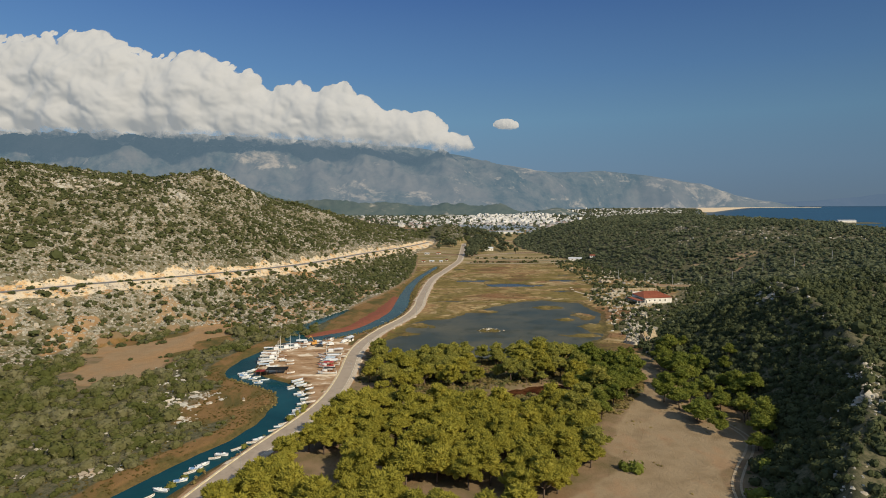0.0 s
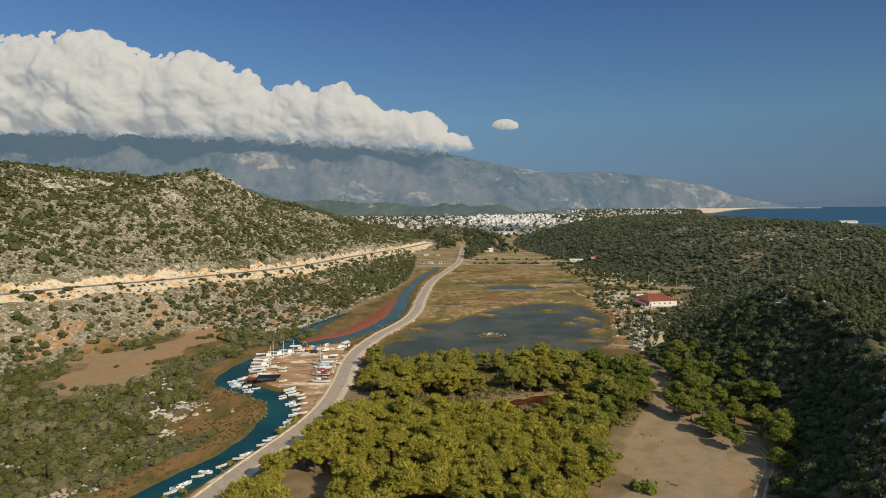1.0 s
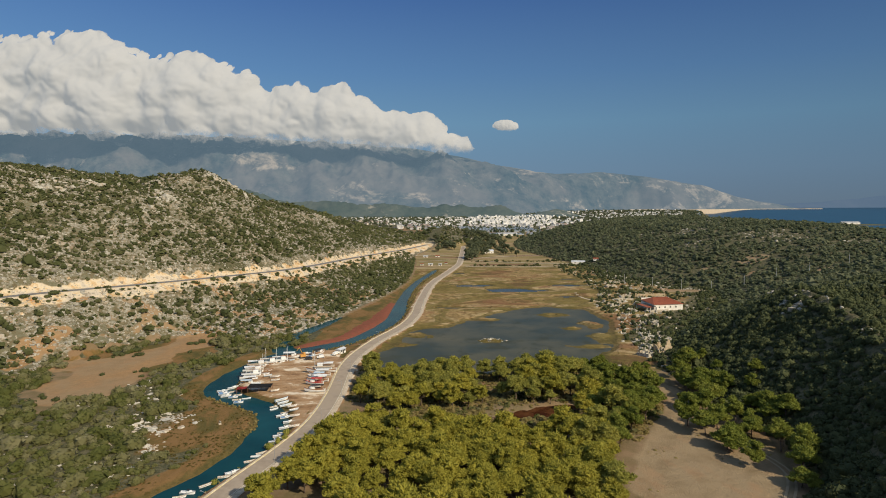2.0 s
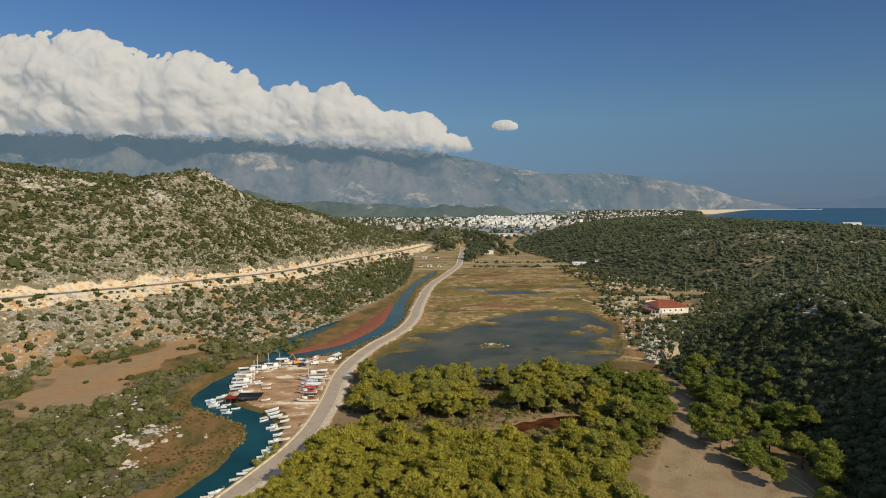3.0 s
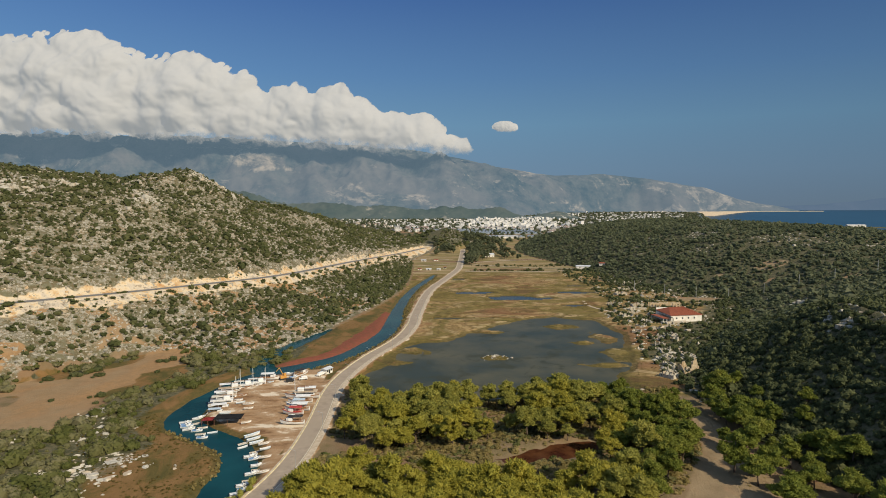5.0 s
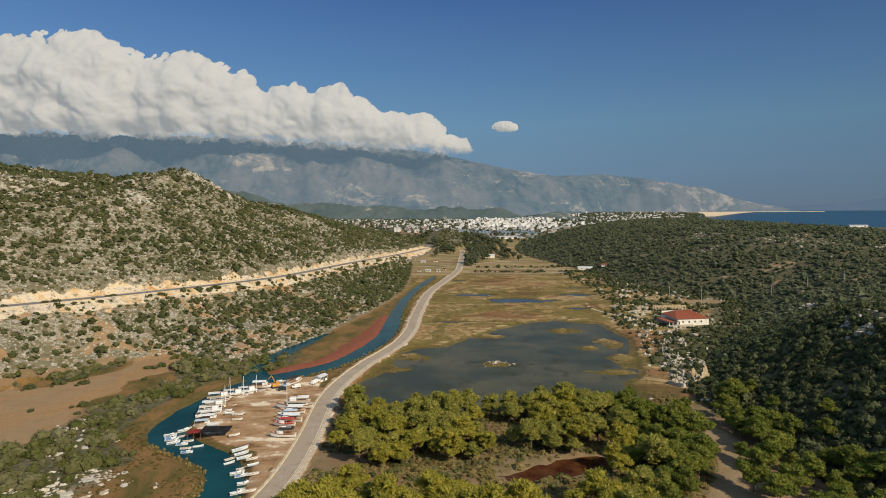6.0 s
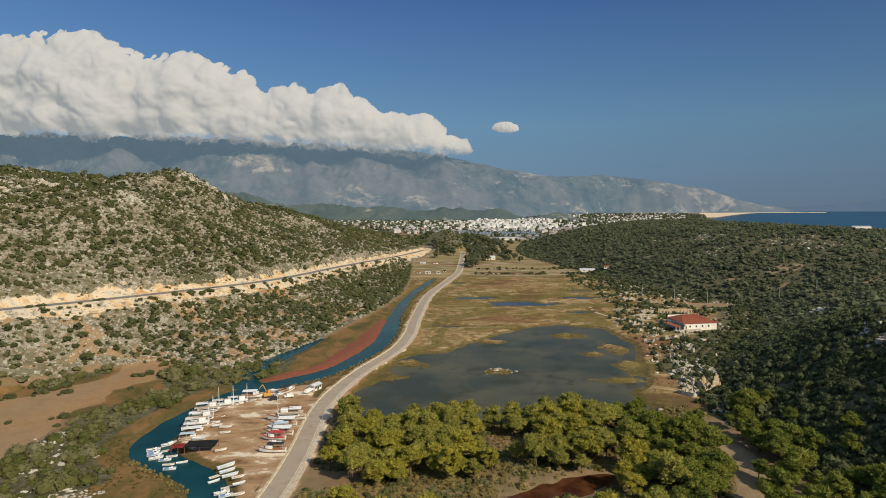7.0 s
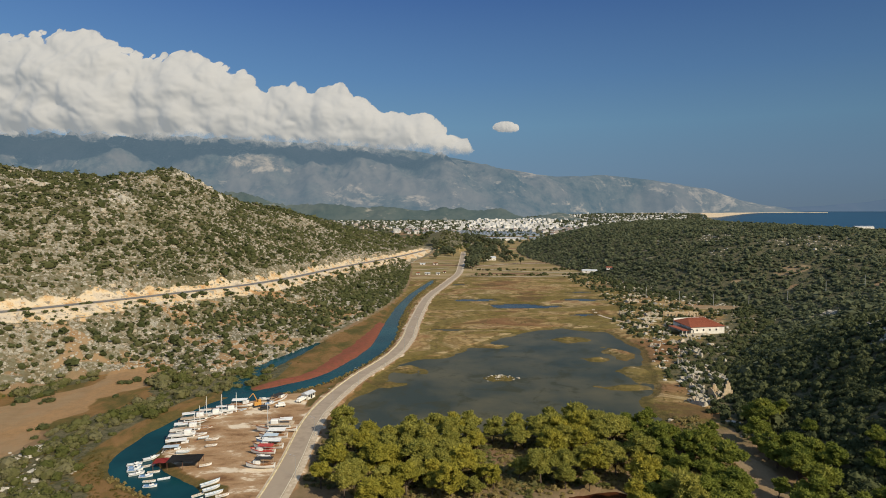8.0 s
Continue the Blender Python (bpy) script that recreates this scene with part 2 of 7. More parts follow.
def noise_node(n, l, size, detail=6, rough=0.6, coords="Position", stretch=(1, 1, 1), distort=0.0):
    if coords == "Position":
        src = n.new("ShaderNodeNewGeometry").outputs["Position"]
    else:
        src = n.new("ShaderNodeTexCoord").outputs["Object"]
    mp = n.new("ShaderNodeMapping")
    mp.inputs["Scale"].default_value = [s / size for s in stretch]
    l.new(src, mp.inputs["Vector"])
    t = n.new("ShaderNodeTexNoise")
    t.inputs["Scale"].default_value, t.inputs["Detail"].default_value, t.inputs["Roughness"].default_value = 1.0, detail, rough
    t.inputs["Distortion"].default_value = distort
    l.new(mp.outputs["Vector"], t.inputs["Vector"])
    return t.outputs["Fac"]


def ramp(n, l, fac, stops):
    r = n.new("ShaderNodeValToRGB")
    e = r.color_ramp.elements
    while len(e) < len(stops):
        e.new(0.5)
    for el, (p, c) in zip(e, stops):
        el.position = p
        el.color = (*c, 1) if len(c) == 3 else c
    l.new(fac, r.inputs["Fac"])
    return r.outputs["Color"]


def mix(n, l, fac, a, b, how="MIX"):
    m = n.new("ShaderNodeMix")
    m.data_type, m.blend_type = "RGBA", how
    for s, v in (("Factor_Float", fac), ("A_Color", a), ("B_Color", b)):
        i = next(k for k in m.inputs if k.identifier == s)
        if isinstance(v, (int, float)):
            i.default_value = v
        elif isinstance(v, tuple):
            i.default_value = (*v, 1)
        else:
            l.new(v, i)
    return next(k for k in m.outputs if k.identifier == "Result_Color")


def math_node(n, l, op, a, b, clamp=False):
    m = n.new("ShaderNodeMath")
    m.operation, m.use_clamp = op, clamp
    for i, v in ((0, a), (1, b)):
        if isinstance(v, (int, float)):
            m.inputs[i].default_value = v
        else:
            l.new(v, m.inputs[i])
    return m.outputs[0]


def bump(n, l, b, fac, strength=0.5, distance=0.3):
    k = n.new("ShaderNodeBump")
    k.inputs["Strength"].default_value, k.inputs["Distance"].default_value = strength, distance
    l.new(fac, k.inputs["Height"])
    l.new(k.outputs["Normal"], b.inputs["Normal"])


def surface(name, dark, light, size=2.0, rough=0.85, metal=0.0, relief=0.3, second=None):
    """A worn surface: two colours by noise at two scales, with fine relief."""
    m, n, l, b = tree(name, rough, metal)
    f = noise_node(n, l, size, 6, 0.65, "Object")
    c = ramp(n, l, f, [(0.32, dark), (0.68, light)])
    if second:
        c = mix(n, l, ramp(n, l, noise_node(n, l, size * 5, 4, 0.6, "Object"), [(0.5, (0, 0, 0)), (0.62, (1, 1, 1))]), c, second)
    l.new(c, b.inputs["Base Color"])
    if relief:
        bump(n, l, b, noise_node(n, l, size * 0.2, 4, 0.6, "Object"), relief, 0.05)
    return m


def foliage(name, stops, gloss=0.75, through_leaf=0.5):
    """Leaves: a tint for each plant, a shade for each leaf."""
    m, n, l, b = tree(name, gloss)
    b.inputs["Specular IOR Level"].default_value = 0.2
    a = n.new("ShaderNodeAttribute")
    a.attribute_name = "tint"
    rnd = n.new("ShaderNodeNewGeometry").outputs["Random Per Island"]
    obj = n.new("ShaderNodeObjectInfo").outputs["Random"]
    f = math_node(n, l, "ADD", math_node(n, l, "MULTIPLY", a.outputs["Fac"], 0.55), math_node(n, l, "MULTIPLY", obj, 0.25))
    f = math_node(n, l, "ADD", f, math_node(n, l, "MULTIPLY", rnd, 0.2))
    c = ramp(n, l, f, stops)
    l.new(c, b.inputs["Base Color"])
    # thin leaves let some light through
    thin = n.new("ShaderNodeBsdfTranslucent")
    l.new(c, thin.inputs["Color"])
    both = n.new("ShaderNodeMixShader")
    both.inputs[0].default_value = through_leaf
    l.new(b.outputs[0], both.inputs[1])
    l.new(thin.outputs[0], both.inputs[2])
    l.new(both.outputs[0], n["Material Output"].inputs["Surface"])
    return m


def ground_material():
    m, n, l, b = tree("ground", 0.95)
    b.inputs["Specular IOR Level"].default_value = 0.15

    def mask(name):
        a = n.new("ShaderNodeAttribute")
        a.attribute_name = name
        s = n.new("ShaderNodeSeparateColor")
        l.new(a.outputs["Color"], s.inputs["Color"])
        return list(s.outputs) + [a.outputs["Alpha"]]

    sand, red, scrub, rocky = mask("cover_a")
    cut, marsh, yard, field = mask("cover_b")
    big, mid, fine, grit = noise_node(n, l, 40, 5), noise_node(n, l, 9, 6), noise_node(n, l, 2.2, 6, 0.7), noise_node(n, l, 0.5, 4, 0.7)

    def edge(v, k=0.9):
        """A mask with a ragged edge."""
        e = math_node(n, l, "ADD", v, math_node(n, l, "MULTIPLY", math_node(n, l, "SUBTRACT", math_node(n, l, "ADD", math_node(n, l, "MULTIPLY", mid, 0.6), math_node(n, l, "MULTIPLY", fine, 0.4)), 0.5), k))
        return ramp(n, l, e, [(0.4, (0, 0, 0)), (0.6, (1, 1, 1))])

    # bare earth of the plain and under the trees
    c = mix(n, l, ramp(n, l, mid, [(0.4, (0, 0, 0)), (0.6, (1, 1, 1))]), (0.22, 0.152, 0.09), (0.15, 0.115, 0.058))
    c = mix(n, l, ramp(n, l, big, [(0.5, (0, 0, 0)), (0.62, (1, 1, 1))]), c, (0.20, 0.125, 0.068))
    # marsh: brown mud, ochre reed, olive salt plants
    patch = noise_node(n, l, 46, 8, 0.6, stretch=(0.8, 1.0, 1), distort=0.9)
    weed = noise_node(n, l, 62, 8, 0.62, stretch=(0.7, 1.0, 1), distort=0.8)
    ms = ramp(n, l, patch, [(0.36, (0.10, 0.062, 0.024)), (0.42, (0.20, 0.115, 0.045)), (0.47, (0.37, 0.265, 0.125)), (0.50, (0.30, 0.205, 0.085)), (0.53, (0.17, 0.11, 0.04)), (0.58, (0.42, 0.32, 0.17)), (0.65, (0.20, 0.115, 0.046))])
    ms = mix(n, l, ramp(n, l, weed, [(0.47, (0, 0, 0)), (0.50, (0.85, 0.85, 0.85)), (0.56, (0.85, 0.85, 0.85)), (0.59, (0, 0, 0))]), ms, ramp(n, l, mid, [(0.4, (0.10, 0.086, 0.016)), (0.6, (0.16, 0.125, 0.032))]))
    ms = mix(n, l, ramp(n, l, weed, [(0.38, (0.8, 0.8, 0.8)), (0.43, (0, 0, 0))]), ms, (0.20, 0.095, 0.045))
    ms = mix(n, l, ramp(n, l, noise_node(n, l, 8, 6, 0.7, distort=0.8), [(0.38, (0.8, 0.8, 0.8)), (0.47, (0, 0, 0))]), ms, (0.075, 0.052, 0.018))
    ms = mix(n, l, 0.18, ms, ramp(n, l, fine, [(0.35, (0.09, 0.06, 0.02)), (0.65, (0.30, 0.21, 0.10))]))
    # redder soil west of the river
    where = n.new("ShaderNodeSeparateXYZ")
    l.new(n.new("ShaderNodeNewGeometry").outputs["Position"], where.inputs[0])
    flat = ramp(n, l, noise_node(n, l, 16, 7, 0.66, stretch=(1, 0.7, 1), distort=0.5), [(0.36, (0.075, 0.066, 0.02)), (0.45, (0.115, 0.085, 0.027)), (0.52, (0.17, 0.10, 0.037)), (0.60, (0.205, 0.118, 0.048)), (0.68, (0.12, 0.085, 0.03))])
    ms = mix(n, l, math_node(n, l, "MULTIPLY", math_node(n, l, "LESS_THAN", where.outputs[0], -38.0), math_node(n, l, "LESS_THAN", where.outputs[1], 720.0)), ms, flat)
    wet = math_node(n, l, "SUBTRACT", 1.0, math_node(n, l, "MULTIPLY", math_node(n, l, "SUBTRACT", where.outputs[2], 0.62), 3.0, True), True)
    ms = mix(n, l, math_node(n, l, "MULTIPLY", wet, 0.72), ms, ramp(n, l, fine, [(0.4, (0.062, 0.055, 0.018)), (0.62, (0.12, 0.09, 0.03))]))
    c = mix(n, l, edge(marsh), c, ms)
    fd = ramp(n, l, noise_node(n, l, 42, 5, 0.55, stretch=(0.22, 1, 1)), [(0.38, (0.14, 0.118, 0.045)), (0.45, (0.28, 0.20, 0.095)), (0.50, (0.165, 0.14, 0.052)), (0.56, (0.33, 0.25, 0.14)), (0.63, (0.16, 0.092, 0.05))])
    c = mix(n, l, edge(field, 0.5), c, fd)
    # stony hillside: red-brown soil, grey limestone
    soil = mix(n, l, ramp(n, l, big, [(0.52, (0, 0, 0)), (0.66, (1, 1, 1))]), (0.205, 0.168, 0.112), (0.27, 0.172, 0.098))
    stone = ramp(n, l, grit, [(0.3, (0.20, 0.185, 0.148)), (0.7, (0.39, 0.365, 0.305))])
    hill = mix(n, l, ramp(n, l, fine, [(0.44, (0, 0, 0)), (0.54, (1, 1, 1))]), soil, stone)
    hill = mix(n, l, ramp(n, l, mid, [(0.44, (0, 0, 0)), (0.54, (0.82, 0.82, 0.82))]), hill, (0.115, 0.110, 0.062))
    # tiny dry plants between the stones
    hill = mix(n, l, ramp(n, l, noise_node(n, l, 2.6, 5, 0.7), [(0.50, (0, 0, 0)), (0.56, (0.85, 0.85, 0.85))]), hill, ramp(n, l, mid, [(0.4, (0.088, 0.082, 0.040)), (0.6, (0.13, 0.098, 0.055))]))
    c = mix(n, l, edge(rocky), c, hill)
    c = mix(n, l, edge(scrub), c, mix(n, l, ramp(n, l, fine, [(0.42, (0, 0, 0)), (0.58, (1, 1, 1))]), (0.058, 0.060, 0.030), (0.125, 0.110, 0.064)))
    sn = mix(n, l, ramp(n, l, mid, [(0.45, (0, 0, 0)), (0.7, (1, 1, 1))]), (0.262, 0.195, 0.117), (0.205, 0.146, 0.083))
    sn = mix(n, l, ramp(n, l, noise_node(n, l, 17, 6, 0.65, stretch=(1, 0.6, 1)), [(0.52, (0, 0, 0)), (0.62, (0.3, 0.3, 0.3))]), sn, (0.31, 0.16, 0.08))
    sn = mix(n, l, ramp(n, l, fine, [(0.60, (0, 0, 0)), (0.72, (0.6, 0.6, 0.6))]), sn, (0.22, 0.16, 0.09))
    west = math_node(n, l, "MULTIPLY", math_node(n, l, "LESS_THAN", where.outputs[0], -60.0), ramp(n, l, noise_node(n, l, 26, 6, 0.65, stretch=(1, 0.5, 1), distort=0.5), [(0.44, (0.32, 0.32, 0.32)), (0.60, (0.85, 0.85, 0.85))]))
    sn = mix(n, l, west, sn, ramp(n, l, fine, [(0.4, (0.325, 0.19, 0.088)), (0.65, (0.245, 0.15, 0.072))]))
    c = mix(n, l, edge(sand, 0.6), c, sn)
    c = mix(n, l, edge(red, 1.5), c, mix(n, l, ramp(n, l, fine, [(0.4, (0, 0, 0)), (0.62, (1, 1, 1))]), (0.215, 0.066, 0.042), (0.15, 0.062, 0.034)))
    ct = ramp(n, l, noise_node(n, l, 12, 7, 0.7), [(0.34, (0.38, 0.20, 0.085)), (0.43, (0.48, 0.33, 0.175)), (0.51, (0.57, 0.47, 0.325)), (0.60, (0.46, 0.40, 0.32)), (0.68, (0.26, 0.22, 0.16))])
    c = mix(n, l, edge(cut, 0.8), c, ct)
    yd = ramp(n, l, noise_node(n, l, 14, 6, 0.65, stretch=(0.8, 1.6, 1)), [(0.36, (0.16, 0.085, 0.042)), (0.46, (0.31, 0.19, 0.10)), (0.56, (0.38, 0.255, 0.15)), (0.61, (0.64, 0.54, 0.41))])
    c = mix(n, l, edge(yard, 0.5), c, yd)
    l.new(c, b.inputs["Base Color"])
    bump(n, l, b, math_node(n, l, "ADD", math_node(n, l, "MULTIPLY", fine, 0.7), math_node(n, l, "MULTIPLY", grit, 0.3)), 0.7, 0.9)
    return m


def water(name, deep, shallow, size, rough, ripple, gloss=0.5, weed=None):
    m, n, l, b = tree(name, rough)
    b.inputs["IOR"].default_value, b.inputs["Specular IOR Level"].default_value = 1.33, gloss
    c = ramp(n, l, noise_node(n, l, size, 5, 0.6), [(0.38, deep), (0.64, shallow)])
    if weed:
        # water plants showing through the shallow water
        c = mix(n, l, ramp(n, l, noise_node(n, l, 15, 7, 0.68, distort=0.6), [(0.54, (0, 0, 0)), (0.62, (0.75, 0.75, 0.75))]), c, weed)
    l.new(c, b.inputs["Base Color"])
    bump(n, l, b, noise_node(n, l, 1.1, 3, 0.6, stretch=(1, 0.5, 1)), ripple, 0.08)
    return m


MAT_GROUND = ground_material()
MAT_RIVER = water("river_water", (0.004, 0.034, 0.042), (0.008, 0.056, 0.066), 40, 0.2, 0.25, 0.09)
MAT_LAGOON = water("lagoon_water", (0.036, 0.046, 0.038), (0.090, 0.084, 0.052), 45, 0.3, 0.1, 0.06, (0.040, 0.040, 0.018))
MAT_POOL = water("pool_water", (0.028, 0.042, 0.050), (0.045, 0.058, 0.06), 30, 0.25, 0.15, 0.25)
MAT_RED_POOL = water("red_pool_water", (0.035, 0.010, 0.005), (0.085, 0.034, 0.014), 7, 0.25, 0.1, 0.15)
MAT_SEA = water("sea_water", (0.006, 0.040, 0.075), (0.008, 0.05, 0.09), 300, 0.35, 0.3)
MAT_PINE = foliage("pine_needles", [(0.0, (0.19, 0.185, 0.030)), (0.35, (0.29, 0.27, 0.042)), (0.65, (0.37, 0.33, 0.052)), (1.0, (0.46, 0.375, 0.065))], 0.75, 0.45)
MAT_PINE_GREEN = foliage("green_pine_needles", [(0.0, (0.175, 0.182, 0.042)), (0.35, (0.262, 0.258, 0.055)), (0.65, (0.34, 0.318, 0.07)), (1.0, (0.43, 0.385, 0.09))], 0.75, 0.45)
MAT_PINE_DARK = foliage("dark_pine_needles", [(0.0, (0.105, 0.132, 0.024)), (0.35, (0.158, 0.186, 0.031)), (0.65, (0.21, 0.226, 0.04)), (1.0, (0.28, 0.275, 0.052))], 0.75, 0.4)
MAT_SCRUB = foliage("scrub_leaves", [(0.0, (0.058, 0.074, 0.026)), (0.4, (0.108, 0.122, 0.046)), (0.75, (0.158, 0.162, 0.068)), (1.0, (0.225, 0.20, 0.10))])
MAT_FOREST = foliage("forest_leaves", [(0.0, (0.032, 0.043, 0.018)), (0.4, (0.060, 0.072, 0.028)), (0.75, (0.095, 0.105, 0.042)), (1.0, (0.145, 0.142, 0.06))], 0.75, 0.22)
MAT_MAQUIS = foliage("plateau_leaves", [(0.0, (0.062, 0.078, 0.042)), (0.4, (0.105, 0.122, 0.064)), (0.75, (0.15, 0.165, 0.092)), (1.0, (0.21, 0.205, 0.118))], 0.75, 0.4)
MAT_REED = foliage("reed_leaves", [(0.0, (0.20, 0.165, 0.058)), (0.5, (0.32, 0.255, 0.10)), (1.0, (0.43, 0.34, 0.155))])
MAT_BARK = surface("bark", (0.06, 0.042, 0.03), (0.16, 0.115, 0.085), 0.4, 0.95, 0, 0.8)
MAT_ROCK = surface("limestone", (0.31, 0.285, 0.235), (0.56, 0.52, 0.44), 1.2, 0.92, 0, 0.8, (0.40, 0.32, 0.23))
MAT_HILL_ROCK = surface("weathered_limestone", (0.25, 0.232, 0.188), (0.48, 0.45, 0.378), 1.2, 0.92, 0, 0.8, (0.36, 0.295, 0.215))
MAT_ASPHALT = surface("worn_asphalt", (0.255, 0.20, 0.148), (0.35, 0.285, 0.215), 3.0, 0.9, 0, 0.25, (0.31, 0.25, 0.185))
MAT_HIGHWAY = surface("highway_asphalt", (0.13, 0.125, 0.12), (0.19, 0.18, 0.17), 4.0, 0.9, 0, 0.2)
MAT_GRAVEL = surface("pale_gravel", (0.33, 0.26, 0.18), (0.56, 0.47, 0.355), 1.3, 0.95, 0, 0.8)
MAT_TRACK = surface("beaten_sand", (0.25, 0.185, 0.11), (0.36, 0.28, 0.18), 1.3, 0.95, 0, 0.6)
MAT_LINE = surface("road_paint", (0.50, 0.44, 0.30), (0.74, 0.70, 0.58), 1.5, 0.8, 0, 0.1)
MAT_KERB = surface("painted_kerb", (0.55, 0.46, 0.24), (0.75, 0.70, 0.55), 1.7, 0.85, 0, 0.3)

# ---- mesh helpers ----
def np_mesh(name, verts, faces, material=None, smooth=False, tint=None):
    """A mesh from arrays; all faces have the same number of corners."""
    me = bpy.data.meshes.new(name)
    verts, faces = np.asarray(verts, np.float32), np.asarray(faces, np.int32)
    k = faces.shape[1]
    me.vertices.add(len(verts)), me.loops.add(faces.size), me.polygons.add(len(faces))
    me.vertices.foreach_set("co", verts.ravel())
    me.loops.foreach_set("vertex_index", faces.ravel())
    me.polygons.foreach_set("loop_start", np.arange(len(faces), dtype=np.int32) * k)
    me.polygons.foreach_set("use_smooth", np.full(len(faces), smooth))
    me.update(calc_edges=True)
    if tint is not None:
        me.attributes.new("tint", "FLOAT", "POINT").data.foreach_set("value", np.asarray(tint, np.float32))
    if material:
        me.materials.append(material)
    return me


def grid_faces(nx, ny):
    i = np.arange(nx * ny).reshape(ny, nx)
    return np.stack([i[:-1, :-1], i[:-1, 1:], i[1:, 1:], i[1:, :-1]], -1).reshape(-1, 4)


def part(name, bm, material, parent=None, label="", smooth=False):
    """One mesh object from a bmesh, under a thing or a part."""
    me = bpy.data.meshes.new(name)
    if smooth:
        for f in bm.faces:
            f.smooth = True
    bm.to_mesh(me)
    bm.free()
    me.materials.append(material)
    ob = new(name, me)
    if parent:
        ob.parent = parent
    return tagged(ob, label)


def box(bm, x0, x1, y0, y1, z0, z1, bevel=0.0, turn=0.0, at=(0, 0, 0)):
    r = bmesh.ops.create_cube(bm, size=1, matrix=Matrix.Translation(at) @ Matrix.Rotation(turn, 4, "Z") @ Matrix.Translation(((x0 + x1) / 2, (y0 + y1) / 2, (z0 + z1) / 2)) @ Matrix.Diagonal((x1 - x0, y1 - y0, z1 - z0, 1)))
    if bevel:
        edges = list({e for v in r["verts"] for e in v.link_edges})
        bmesh.ops.bevel(bm, geom=edges, offset=bevel, segments=1, affect="EDGES")
    return bm


def rod(bm, a, b, r0, r1=None, sides=7):
    a, b = Vector(a), Vector(b)
    m = Matrix.Translation((a + b) / 2) @ (b - a).to_track_quat("Z", "Y").to_matrix().to_4x4()
    bmesh.ops.create_cone(bm, cap_ends=True, segments=sides, radius1=r0, radius2=r0 if r1 is None else r1, depth=(b - a).length, matrix=m)
    return bm


def ribbon(name, line, left, right, lift, material, ground_fit=None, each=1):
    """A strip along a line, from left to right of it, laid on the ground."""
    p = line[:, :2]
    d = np.gradient(p, axis=0)
    d /= np.linalg.norm(d, axis=1)[:, None]
    nrm = np.stack([-d[:, 1], d[:, 0]], 1)
    offs = np.linspace(left, right, each + 1)
    v = []
    for i in range(len(p)):
        for o in offs:
            q = p[i] - nrm[i] * o
            v.append((q[0], q[1], (ground_fit[i] if ground_fit is not None else float(height(q[0], q[1]))) + lift))
    return np_mesh(name, v, grid_faces(each + 1, len(p)), material, True)


# ---- ground: one sheet to the horizon ----
def spaced(lo, hi, start, end, fine_step, grow):
    mid = list(np.arange(lo, hi + 0.01, fine_step))
    out, gap = hi, fine_step
    while out < end:
        gap *= grow
        out += gap
        mid.append(out)
    out, gap = lo, fine_step
    while out > start:
        gap *= grow
        out -= gap
        mid.insert(0, out)
    return np.array(mid)


GX = spaced(-330, 225, -4300, 4300, 2.2, 1.05)
GY = spaced(150, 480, -350, 4900, 2.0, 1.015)
gx, gy = np.meshgrid(GX, GY)
gx, gy = gx.ravel(), gy.ravel()
gz = height(gx, gy)
ground = tagged(new("ground", np_mesh("ground", np.stack([gx, gy, gz], 1), grid_faces(len(GX), len(GY)), MAT_GROUND, True)),
                "valley floor, marsh and stony hillsides of bare earth", "ground", kind="structure")


